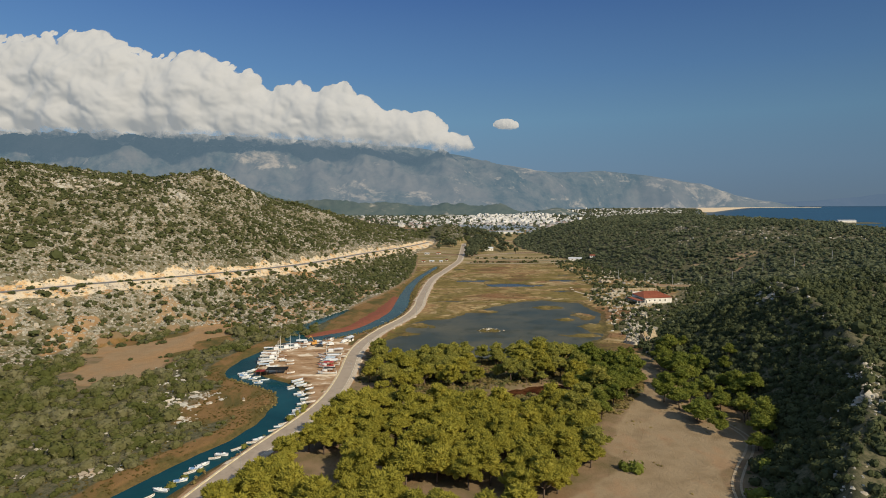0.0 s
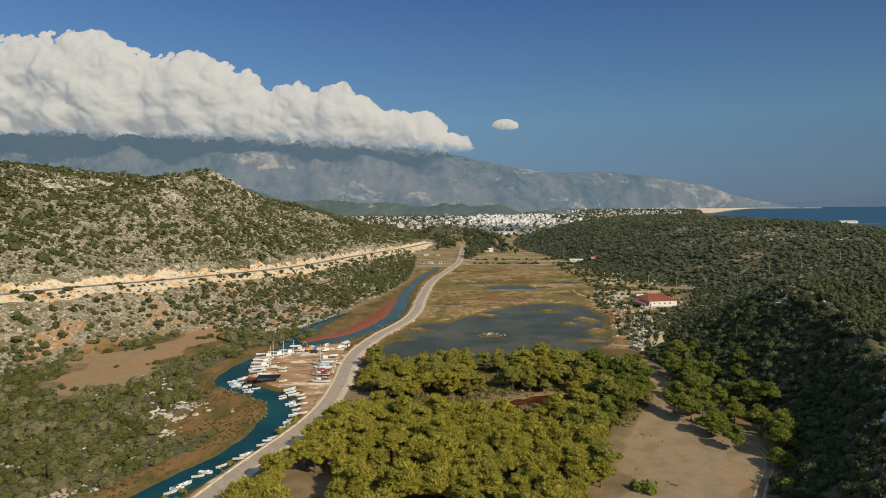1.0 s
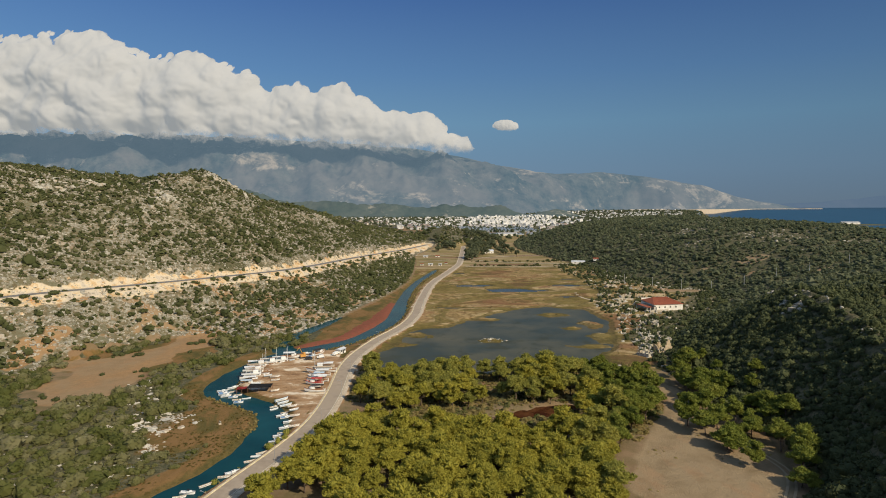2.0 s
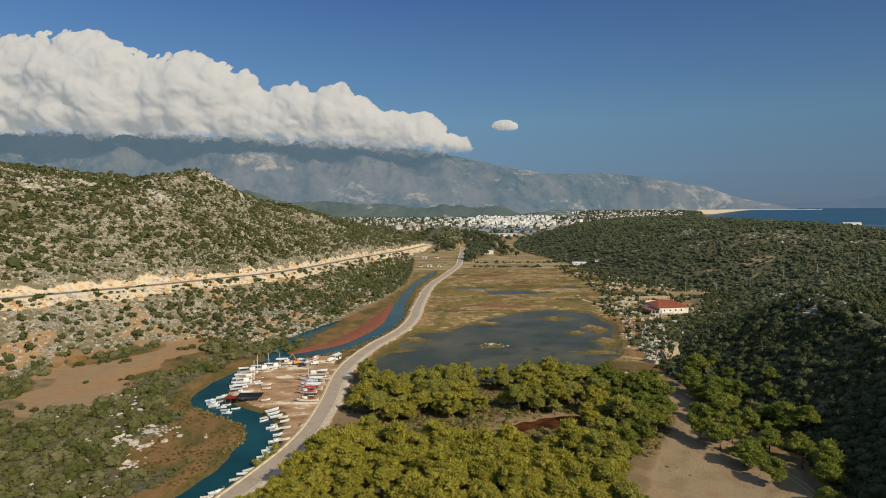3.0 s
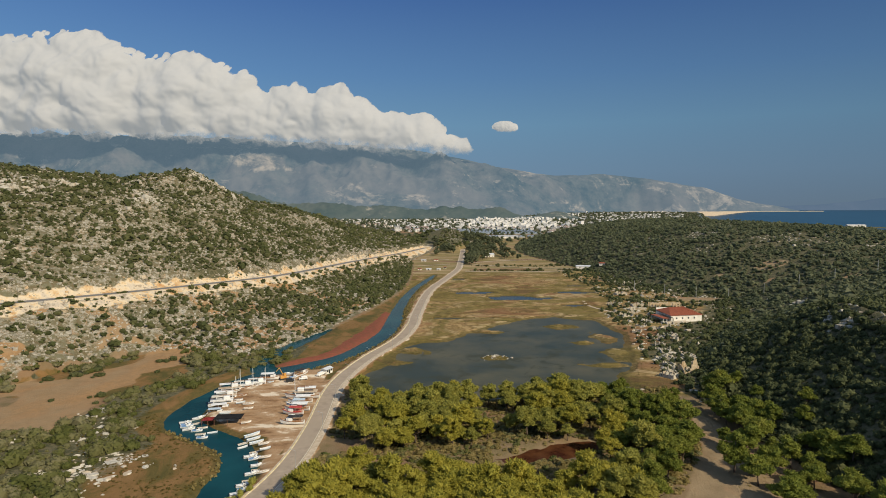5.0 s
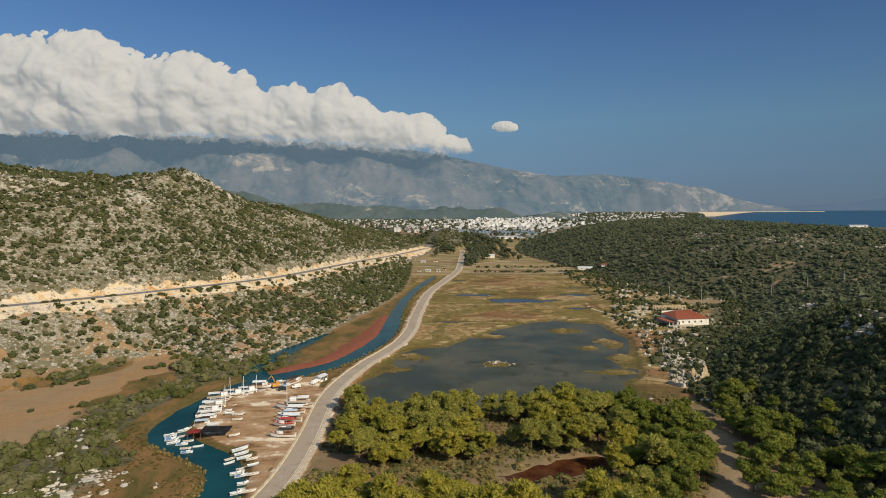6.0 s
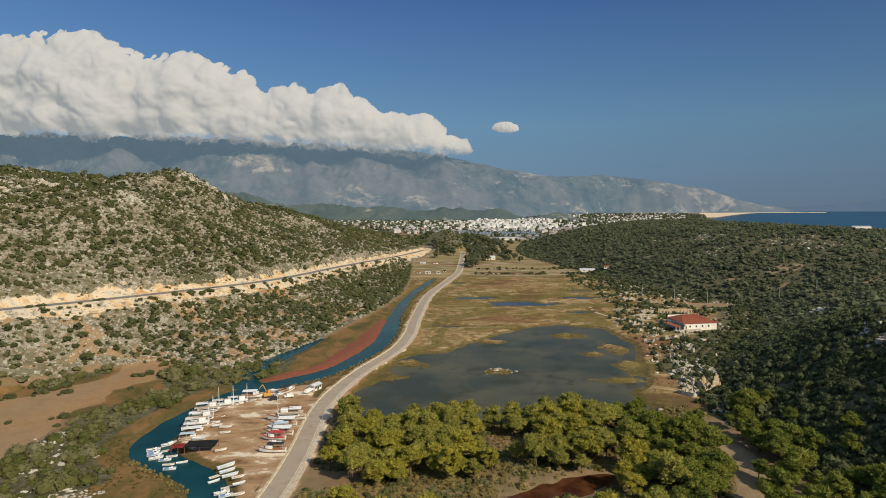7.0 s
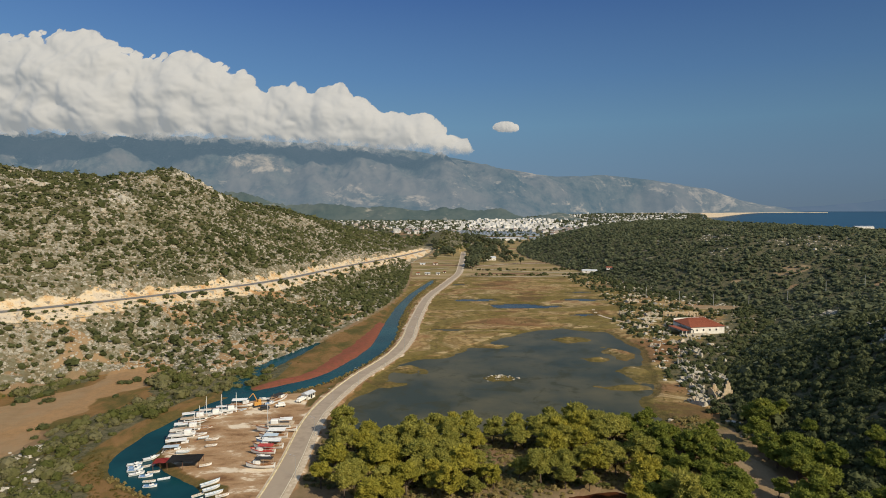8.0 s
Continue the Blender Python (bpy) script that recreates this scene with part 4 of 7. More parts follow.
def reeds(x, y):
    dv, _, (w,) = near(x, y, RIVER)
    da, side, _ = near(x, y, ROAD)
    yard = inside(x, y, YARD)
    bank = (dv - w > -0.5) & (dv - w < 5.5) & (yard < -1) & (da > 6.5)
    east = (side > 0) & (near(x, y, RIVER)[1] < 0) & (y > 385)
    nose = (near(x, y, RIVER)[1] > 0) & (y > 248) & (y < 300) & (dv - w < 3.5)
    return np.where(bank & (east | nose), 0.9, np.where(bank & (y < 250) & (da < 14), 0.25, 0))


bx, by = sown(22000, -125, -5, 130, 840, reeds)
scatter("reeds", TUFTS, bx, by, height(bx, by) - 0.15, rng.uniform(0.4, 0.95, len(bx)), rng.uniform(0.9, 1.4, len(bx)), rng.uniform(0.5, 1, len(bx)), MAT_REED,
        "dry ochre reeds along the river bank", "reeds")
def below_pines(x, y):
    ok = (right_of(x, y) < 0) & (near(x, y, ROAD)[0] > 8) & (near(x, y, ROAD)[1] < 0) & (inside(x, y, SAND_RIGHT) < -1) & (height(x, y) > 0.45)
    open_ = np.maximum(np.exp(-((x + 38) / 14) ** 2 - ((y - 282) / 9) ** 2), np.exp(-((x + 43) / 9) ** 2 - ((y - 187) / 13) ** 2))
    open_ = np.maximum(open_, np.exp(-((x - 3) / 13) ** 2 - ((y - 170) / 8) ** 2))
    return np.where(ok, np.clip(0.45 + 1.3 * fbm(x, y, 18, 3, 99), 0, 1) * (1 - step(0.25, 0.6, open_)), 0)


bx, by = sown(24000, -60, 110, 240, 352, below_pines)
dry = fbm(bx, by, 11, 3, 199) + rng.uniform(-0.15, 0.15, len(bx)) > -0.1
for name, m, mat, said in (("undergrowth", ~dry, MAT_OLIVE, "low green undergrowth between the pines"), ("dry_undergrowth", dry, MAT_REED, "low dry brown undergrowth between the pines")):
    fx, fy = bx[m], by[m]
    scatter(name, TUFTS, fx, fy, height(fx, fy) - 0.15, rng.gamma(3, 0.22, len(fx)) + 0.5, rng.uniform(0.3, 0.85, len(fx)), rng.uniform(0, 1, len(fx)), mat, said, "undergrowth")

bx, by = sown(9000, -150, -72, 170, 320, lambda x, y: np.where((near(x, y, RIVER)[0] - near(x, y, RIVER)[2][0] > 1.5) & (near(x, y, RIVER)[1] > 0) & (near(x, y, RIVER)[0] < 45), np.clip(0.35 + 1.6 * fbm(x, y, 15, 4, 201), 0, 1), 0))
scatter("bank_grass", TUFTS, bx, by, height(bx, by) - 0.1, rng.uniform(0.3, 0.75, len(bx)), rng.uniform(0.3, 0.7, len(bx)), np.clip(0.4 + 1.3 * fbm(bx, by, 18, 3, 202), 0, 1), MAT_SEDGE,
        "short olive and brown grass on the river's nose", "grass")

BANK_BUSHES = ((-69.8, 224.5), (-74, 213.5), (-63.5, 239.5), (-85, 188.5), (-59.5, 246), (-61, 242.5), (-87, 183), (-60.5, 251.5), (-82, 193.5), (-90, 170))
bx, by = np.array([q[0] for q in BANK_BUSHES]), np.array([q[1] for q in BANK_BUSHES])
for i in range(len(bx)):
    v, f = FINE[i % len(FINE)]
    k = 1.3 + 0.75 * math.sin(i * 2.4) ** 2
    ob = tagged(new("bush", np_mesh("bush", v * (k, k, k * 1.3), f, MAT_PINE_GREEN, False, np.full(len(v), 0.2))), "round green bush on the river bank below the kerb", "bush", "bushes on the bank")
    ob.matrix_basis = pose(bx[i], by[i], float(height(bx[i:i + 1], by[i:i + 1])[0]) - 0.2)

for bx_, by_, k in ((63.5, 189.5, 3.2), (60.5, 191.5, 2.4), (104, 186, 3.0), (94, 170, 3.4)):
    v, f = FINE[int(by_) % len(FINE)]
    ob = tagged(new("bush", np_mesh("bush", v * (k, k, k * 1.15), f, MAT_PINE_DARK, False, np.full(len(v), 0.4))), "deep green bush standing at the sand's edge", "bush", "bushes at the sand's edge")
    ob.matrix_basis = pose(bx_, by_, float(height(np.array([bx_]), np.array([by_]))[0]) - 0.3)
bx, by = sown(900, 20, 118, 150, 325, lambda x, y: np.where(inside(x, y, SAND_RIGHT) > 1.5, step(0.02, 0.25, fbm(x, y, 16, 3, 189)) * 0.7, 0))
scatter("sand_tufts", TUFTS, bx, by, height(bx, by) - 0.1, rng.gamma(3, 0.12, len(bx)) + 0.15, rng.uniform(0.3, 0.7, len(bx)), rng.uniform(0.3, 1, len(bx)), MAT_REED,
        "low dry plants scattered over bare sand", "tufts")

side_way = np.gradient(HIGHWAY[:, :2], axis=0)
side_way /= np.linalg.norm(side_way, axis=1)[:, None]
pick_h = rng.integers(0, len(HIGHWAY) - 12, 95)
off_h = rng.uniform(6.5, 11, 95)
bx, by = HIGHWAY[pick_h, 0] + side_way[pick_h, 1] * off_h + rng.normal(0, 7, 95) * side_way[pick_h, 0], HIGHWAY[pick_h, 1] - side_way[pick_h, 0] * off_h + rng.normal(0, 7, 95) * side_way[pick_h, 1]
scatter("roadside_shrubs", FINE, bx, by, height(bx, by) - 0.3, rng.gamma(4, 0.4, 95) + 0.7, rng.uniform(0.5, 0.8, 95), rng.uniform(0, 0.35, 95), MAT_SCRUB, "broad dark green shrubs along the highway's lower edge", "shrubs")

# ---- stones ----
MAT_CUT_ROCK = surface("cream_cut_rock", (0.42, 0.33, 0.22), (0.62, 0.54, 0.41), 1.2, 0.92, 0, 0.8, (0.50, 0.34, 0.19))

def stony(x, y):
    dh, hs, _ = near(x, y, HIGHWAY)
    d = left_of(x, y)
    foot = (d > 2) & (hs <= 0)
    return np.where(foot, 0.85 - 0.45 * step(450, 560, y) + 0.9 * fbm(x, y, 30, 3, 82), np.where(hs > 0, 0.5 + 1.7 * fbm(x, y, 60, 4, 83), 0)) * np.where(dh < 6.5, 0, 1)


bx, by = sown(11000, -430, -40, 230, 1150, lambda x, y: np.where((near(x, y, HIGHWAY)[1] > 0) & (near(x, y, HIGHWAY)[0] > 7) & (near(x, y, HIGHWAY)[0] < 14), 0.9, np.where((near(x, y, HIGHWAY)[1] <= 0) & (near(x, y, HIGHWAY)[0] > 13) & (near(x, y, HIGHWAY)[0] < 24), 0.5, 0)))
scatter("cutting_rocks", CHIPS, bx, by, height(bx, by), rng.gamma(2.2, 0.3, len(bx)) + 0.25, rng.uniform(0.6, 1.3, len(bx)), rng.uniform(0, 1, len(bx)), MAT_CUT_ROCK,
        "cream broken rock along the highway cutting", "rocks")
for cx, cy, r in BARE_CRAGS:
    a, k = rng.uniform(0, 6.28, 70), r * np.sqrt(rng.uniform(0, 1, 70))
    bx, by = cx + np.cos(a) * k, cy + np.sin(a) * k
    scatter("summit_crag", STONES, bx, by, height(bx, by), rng.gamma(3, 0.6, 70) + 0.5, rng.uniform(0.5, 1.1, 70), rng.uniform(0, 1, 70), MAT_HILL_ROCK, "bare pale limestone outcrop near the summit", "rocks")
bx, by = sown(84000, -430, -50, 230, 1000, stony)
scatter("hillside_stones", CHIPS, bx, by, height(bx, by), rng.gamma(2.0, 0.22, len(bx)) + 0.2 + 0.0004 * (by - 300).clip(0) - 0.1 * (near(bx, by, HIGHWAY)[1] <= 0), rng.uniform(0.6, 1.2, len(bx)), rng.uniform(0, 1, len(bx)), MAT_HILL_ROCK,
        "pale grey limestone boulders strewn over the hillside", "boulders")


def knolls(x, y):
    dv, _, (w,) = near(x, y, RIVER)
    return np.where((dv - w > 12) & (left_of(x, y) < 0) & (x < -85) & (inside(x, y, SAND_LEFT) < -2), step(0.13, 0.24, fbm(x, y, 20, 3, 85) + 0.24 * np.exp(-((x + 118) / 18) ** 2 - ((y - 268) / 30) ** 2)) * 0.9, 0)


SLABS = ((-139, 297), (-122, 279), (-117, 259), (-107, 240), (-128, 226), (-120, 222), (-114, 192), (-119, 189), (-148, 212), (-137, 211), (-127, 300), (-112, 270), (-158, 236), (-170, 225))
for cx, cy in SLABS:
    # flat limestone breaking through the soil
    bx, by = cx + rng.normal(0, 3.4, 26), cy + rng.normal(0, 1.9, 26)
    scatter("limestone_slabs", CHIPS, bx, by, height(bx, by), rng.gamma(2.0, 0.26, 26) + 0.15, rng.uniform(0.3, 0.7, 26), rng.uniform(0, 1, 26), MAT_ROCK, "flat pale limestone breaking through riverside scrub", "rocks")
bx, by = 32.5 + rng.normal(0, 3.6, 60), 415 + rng.normal(0, 1.8, 60)
scatter("islet_stones", STONES, bx, by, np.maximum(height(bx, by), 0), rng.gamma(2.0, 0.17, 60) + 0.2, rng.uniform(0.5, 1.2, 60), rng.uniform(0, 1, 60), MAT_HILL_ROCK, "pale boulders heaped on the lagoon's islet", "boulders")
bx, by = sown(5000, -240, -90, 150, 330, knolls)
scatter("knoll_stones", STONES, bx, by, height(bx, by), rng.gamma(2.2, 0.36, len(bx)) + 0.25, rng.uniform(0.4, 0.8, len(bx)), rng.uniform(0, 1, len(bx)), MAT_ROCK,
        "pale limestone outcrops among riverside scrub", "boulders")
bx, by = sown(7000, 60, 260, 140, 430, lambda x, y: np.where((near(x, y, RIDGE)[0] < 5) & (right_of(x, y) > 4), step(-0.1, 0.12, fbm(x, y, 16, 3, 185)), 0))
scatter("ridge_crags", STONES, bx, by, height(bx, by), rng.gamma(2.2, 0.2, len(bx)) + 0.15, rng.uniform(0.7, 1.5, len(bx)), rng.uniform(0, 1, len(bx)), MAT_HILL_ROCK,
        "jagged pale limestone crags along the ridge", "boulders")
for cx, cy in ((201, 382), (191, 354), (187, 336), (150, 206), (137, 188), (283, 528)):
    bx, by = cx + rng.normal(0, 2.6, 60), cy + rng.normal(0, 4.2, 60)
    scatter("ridge_outcrop", STONES, bx, by, height(bx, by), rng.gamma(2.2, 0.32, 60) + 0.25, rng.uniform(0.6, 1.3, 60), rng.uniform(0, 1, 60), MAT_HILL_ROCK, "pale limestone outcrop on the ridge", "rocks")
bx, by = sown(3500, 60, 330, 130, 720, lambda x, y: np.where(right_of(x, y) > 5, step(0.24, 0.36, fbm(x, y, 38, 4, 86)) * (y > 240) * 0.9, np.where((right_of(x, y) > -42) & (y > 330) & (inside(x, y, LAGOON) < -6), step(0.0, 0.2, fbm(x, y, 24, 3, 87)) * 0.8, 0)))
scatter("ridge_stones", STONES, bx, by, height(bx, by), rng.gamma(2.5, 0.45, len(bx)) + 0.3, rng.uniform(0.6, 1.5, len(bx)), rng.uniform(0, 1, len(bx)), MAT_ROCK,
        "weathered grey limestone crags and rubble on the right hill", "boulders")
bx, by = sown(24000, 150, 760, 330, 1250, lambda x, y: np.where(right_of(x, y) > 25, np.clip(step(0.22, 0.34, fbm(x, y, 48, 5, 89)) * 0.5 + sum(np.exp(-(((x - cx) / 1.5) ** 2 + (y - cy) ** 2) / (r * r)) for cx, cy, r in OUTCROPS), 0, 1), 0))
scatter("plateau_stones", CHIPS, bx, by, height(bx, by), rng.gamma(2.2, 0.3, len(bx)) + 0.3, rng.uniform(0.5, 1.1, len(bx)), rng.uniform(0, 1, len(bx)), MAT_ROCK,
        "weathered grey limestone outcrops showing through the maquis", "boulders")
bx, by = sown(8000, 112, 270, 330, 860, lambda x, y: np.where((right_of(x, y) > np.where((y > 450) & (y < 720), -112, -58)) & (x > 118 + 16 * step(430, 480, y) + 26 * step(560, 640, y)) & (right_of(x, y) < 6) & (inside(x, y, LAGOON) < -5) & (np.hypot((x - 188) / 1.3, y - 530) > 15), np.clip(0.25 + 1.8 * fbm(x, y, 20, 3, 94), 0, 1), 0))
scatter("ruin_rubble", STONES, bx, by, height(bx, by), rng.gamma(2.2, 0.36, len(bx)) + 0.3, rng.uniform(0.5, 1.1, len(bx)), rng.uniform(0, 1, len(bx)), MAT_ROCK,
        "pale rubble and fallen blocks of the ruins", "rubble")
bx, by = sown(9000, -60, 60, 120, 560, lambda x, y: np.where((near(x, y, ROAD)[0] > 3.9) & (near(x, y, ROAD)[0] < 5.6) & (near(x, y, ROAD)[1] < 0), 0.9, 0))
scatter("roadside_stones", STONES, bx, by, height(bx, by), rng.uniform(0.15, 0.5, len(bx)), rng.uniform(0.7, 1.2, len(bx)), rng.uniform(0, 1, len(bx)), MAT_ROCK,
        "white broken stones along the road's edge", "stones")


# ---- pines: umbrella crowns of many needle clumps ----
def tuft(g, count, size):
    """A round tuft of short needle sprays over a leafy core, radius about 1."""
    d = g.normal(size=(count, 3))
    d /= np.linalg.norm(d, axis=1)[:, None]
    d[:, 2] = np.where(d[:, 2] < -0.25, -d[:, 2], d[:, 2])
    c = d * g.uniform(0.62, 0.98, (count, 1))
    a = np.cross(d, g.normal(size=(count, 3)))
    a /= np.linalg.norm(a, axis=1)[:, None]
    way = d * 0.75 + np.cross(a, d) * g.normal(0, 0.7, (count, 1)) + (0, 0, 0.35)
    s = size * g.uniform(0.7, 1.35, (count, 1))
    tri_v = np.stack([c - a * s * 0.5, c + a * s * 0.5, c + way * s * 1.6], 1).reshape(-1, 3)
    cv = ICO_V * 0.84 * g.uniform(0.82, 1.12, (len(ICO_V), 1))
    upper = ICO_F[ICO_V[ICO_F][:, :, 2].max(1) > 0]
    return np.concatenate([tri_v, cv]), np.concatenate([np.arange(count * 3).reshape(-1, 3), upper + len(tri_v)])


def pine(seed, needles=None, look_of="yellow-green umbrella pine with a rough brown trunk", open_crown=False):
    g = np.random.default_rng(seed)
    tall = g.uniform(9.0, 12.0)
    thing = new("pine_tree")
    bm = bmesh.new()
    lean = Vector((g.uniform(-0.8, 0.8), g.uniform(-0.8, 0.8), 0))
    fork = Vector((0, 0, tall * 0.30)) + lean * 0.4
    rod(bm, (0, 0, -0.6), fork, 0.32, 0.22, 8)
    rod(bm, fork, Vector((0, 0, tall * 0.8)) + lean, 0.20, 0.07, 7)
    pieces = []
    wide = g.uniform(4.7, 6.0)
    # flat-topped lobes at the limbs' ends, the highest in the middle
    count = 6 if open_crown else 8
    lobes = [(0.0, 0.0, tall * 0.78, wide * 0.56), (0.0, 0.0, tall * 0.52, wide * 0.6)]
    for i in range(count):
        a = 6.283 * (i + g.uniform(-0.3, 0.3)) / count
        lobes.append((a, wide * g.uniform(0.42, 0.66), tall * (g.uniform(0.36, 0.68) if not open_crown else g.uniform(0.46, 0.74)), wide * g.uniform(0.34, 0.50)))
    for a, r, z, broad in lobes:
        mid = np.array((math.cos(a) * r + lean.x, math.sin(a) * r + lean.y, z))
        rod(bm, fork + Vector((0, 0, g.uniform(-0.4, 1.2))), Vector(mid) - Vector((0, 0, 0.5)), 0.12, 0.05, 5)
        shade = g.uniform(0.25, 0.6)
        n = max(5, int(3.6 * broad))
        for k in range(n):
            d = g.normal(size=3)
            d /= np.linalg.norm(d)
            d[2] = abs(d[2]) if g.random() < 0.8 else -0.4 * abs(d[2])
            c = mid + d * np.array((broad * 0.8, broad * 0.8, broad * 0.48)) * g.uniform(0.75, 1.0)
            v, f = tuft(g, 50, 0.30)
            size = g.uniform(0.85, 1.35) * (0.5 + broad * 0.28)
            pieces.append((v * (size, size, size * g.uniform(0.62, 0.85)) + c, f, np.clip(shade + g.uniform(-0.2, 0.25), 0, 1)))
    part("trunk", bm, MAT_BARK, thing, smooth=True)
    v, f, t = join(pieces)
    crown = new("crown", np_mesh("crown", v, f, needles or MAT_PINE, False, t))
    crown.parent = thing
    return tagged(thing, look_of, "pine tree", "pines of the grove")


def grove(x, y):
    """Whether a pine stands at a place of the grove."""
    back = 345 + 8 * math.sin(x * 0.11 + 1.0) + 4 * math.sin(x * 0.31)
    spit = math.hypot((x - 48) / 18, (y - 352) / 11) < 1
    if (y > back and not spit) or (x > 88 and y > 326):
        return False
    gap = 250 + 4 * math.sin(x * 0.16) < y < 278 + 4 * math.sin(x * 0.2 + 2) + (11 if x > 14 else 0) and x < 61 + 4 * math.sin(y * 0.2)
    hole = math.hypot((x + 42) / 11, (y - 185) / 17) < 1 or math.hypot((x + 3) / 11, (y - 170) / 11) < 1 or math.hypot((x - 13) / 9, (y - 166) / 9) < 1
    bare = math.hypot((x - 28) / 13, (y - 306) / 10) < 1 or math.hypot((x - 22) / 8, (y - 334) / 7) < 1
    return not gap and not hole and not bare and y > 150


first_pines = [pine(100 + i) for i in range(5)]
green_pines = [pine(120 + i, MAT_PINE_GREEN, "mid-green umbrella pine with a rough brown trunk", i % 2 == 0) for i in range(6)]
dark_pines = [pine(140 + i, MAT_PINE_DARK, "deep green umbrella pine with a rough brown trunk", i % 2 == 1) for i in range(5)]
g2 = random.Random(5)
tx, ty = rng.uniform(-78, 150, 6000), rng.uniform(114, 350, 6000)
road_d, road_side, _ = near(tx, ty, ROAD)
hill_d, sand_d = right_of(tx, ty), inside(tx, ty, SAND_RIGHT)
flat = (road_d > 11.5) & (road_side < 0) & (height(tx, ty) > 0.6) & (hill_d < -1) & (sand_d < -3.5 + 9 * fbm(tx, ty, 22, 3, 171)) & (fbm(tx, ty, 30, 3, 170) < 0.30)
# single trees on the foot of the hill, above the sand
rim = (hill_d > -3) & (hill_d < 26) & (sand_d < -2) & (ty > 232) & (ty < 345) & (rng.uniform(0, 1, 6000) < np.where(hill_d < 10, 0.10, 0.035))
places = [(106.0, 222.5), (103.5, 236.0), (109.0, 243.0), (101.5, 249.0), (98.5, 258.5), (109.5, 256.5), (118.5, 247.5), (121.5, 233.0), (124.0, 221.5), (119.5, 262.0), (110.5, 272.0), (105.0, 281.0), (119.0, 283.0)]
for px_, py_, a, b in zip(tx, ty, flat, rim):
    apart = 5.1 if py_ < 262 else 5.4
    if ((a and grove(px_, py_)) or b) and all((px_ - u) ** 2 + (py_ - v) ** 2 > apart ** 2 for u, v in places):
        places.append((float(px_), float(py_)))
places.sort(key=lambda q: q[1])
joined_pines = []
tops = height(np.array([q[0] for q in places]), np.array([q[1] for q in places]))
taken = {"yellow": 0, "green": 0, "dark": 0}
for i, (px_, py_) in enumerate(places):
    m = pose(px_, py_, float(tops[i]), 0, 0, g2.uniform(0, 360))
    k = g2.uniform(0.72, 1.18) if py_ < 262 else g2.uniform(0.58, 1.16)
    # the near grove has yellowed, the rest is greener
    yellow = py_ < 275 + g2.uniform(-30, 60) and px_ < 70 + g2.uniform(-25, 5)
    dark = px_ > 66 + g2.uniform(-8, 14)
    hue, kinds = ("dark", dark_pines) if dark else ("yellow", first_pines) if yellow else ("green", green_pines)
    done = taken[hue]
    taken[hue] += 1
    if done >= len(kinds) and i % 3 == 1 and len(places) - len(joined_pines) > 300:
        joined_pines.append((kinds[done % len(kinds)], hue, m @ Matrix.Diagonal((k, k, k, 1))))
        continue
    ob = kinds[done] if done < len(kinds) else copy_thing(kinds[done % len(kinds)], m)
    ob.matrix_basis = m @ Matrix.Diagonal((k, k, k * g2.uniform(0.9, 1.1), 1))

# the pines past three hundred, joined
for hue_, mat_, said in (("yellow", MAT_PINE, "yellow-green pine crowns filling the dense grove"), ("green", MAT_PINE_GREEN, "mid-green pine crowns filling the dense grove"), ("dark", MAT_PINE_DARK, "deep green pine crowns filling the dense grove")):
    crowns = []
    for which, hue, m in joined_pines:
        if hue != hue_:
            continue
        src = next(o for o in which.children if o.name.startswith("crown")).data
        co = np.empty(len(src.vertices) * 3)
        src.vertices.foreach_get("co", co)
        tri = np.empty(len(src.loops), np.int32)
        src.loops.foreach_get("vertex_index", tri)
        tn = np.empty(len(src.vertices), np.float32)
        src.attributes["tint"].data.foreach_get("value", tn)
        mm = np.array(m)
        crowns.append((co.reshape(-1, 3) @ mm[:3, :3].T + mm[:3, 3], tri.reshape(-1, 3), tn))
    if crowns:
        counts = np.cumsum([0] + [len(c[0]) for c in crowns[:-1]])
        tagged(new("pine_canopy", np_mesh("pine_canopy", np.concatenate([c[0] for c in crowns]), np.concatenate([c[1] + n for c, n in zip(crowns, counts)]), mat_, False, np.concatenate([c[2] for c in crowns]))),
               said, "pines", kind="stuff")

# ---- far mountains, distance ----
SKYLINE = [(-4300, 640), (-3500, 650), (-2600, 640), (-1800, 610), (-1100, 585), (-375, 535), (-100, 508), (300, 424), (500, 385), (700, 345), (880, 330), (1050, 325), (1200, 344), (1260, 340), (1640, 300), (2020, 232), (2300, 150),
           (2600, 88), (2780, 60), (2830, 20), (4400, 10)]


def mountain_material(name, dark, light, pale, haze_glow):
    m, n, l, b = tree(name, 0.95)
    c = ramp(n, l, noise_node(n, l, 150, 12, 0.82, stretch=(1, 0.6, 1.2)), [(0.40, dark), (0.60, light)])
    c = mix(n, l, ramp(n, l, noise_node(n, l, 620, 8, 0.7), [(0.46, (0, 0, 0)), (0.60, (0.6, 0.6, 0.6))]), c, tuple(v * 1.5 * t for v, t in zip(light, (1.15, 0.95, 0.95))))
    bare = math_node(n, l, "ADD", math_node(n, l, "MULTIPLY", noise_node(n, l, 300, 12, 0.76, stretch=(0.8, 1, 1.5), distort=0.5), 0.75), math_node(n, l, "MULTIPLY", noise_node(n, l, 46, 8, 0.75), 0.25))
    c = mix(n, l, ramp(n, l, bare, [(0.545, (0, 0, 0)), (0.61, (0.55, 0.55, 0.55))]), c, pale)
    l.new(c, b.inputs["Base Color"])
    # even emission paints the blue haze of distance over the slopes
    b.inputs["Emission Color"].default_value = (*haze_glow, 1)
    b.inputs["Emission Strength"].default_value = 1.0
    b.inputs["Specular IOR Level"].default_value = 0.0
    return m


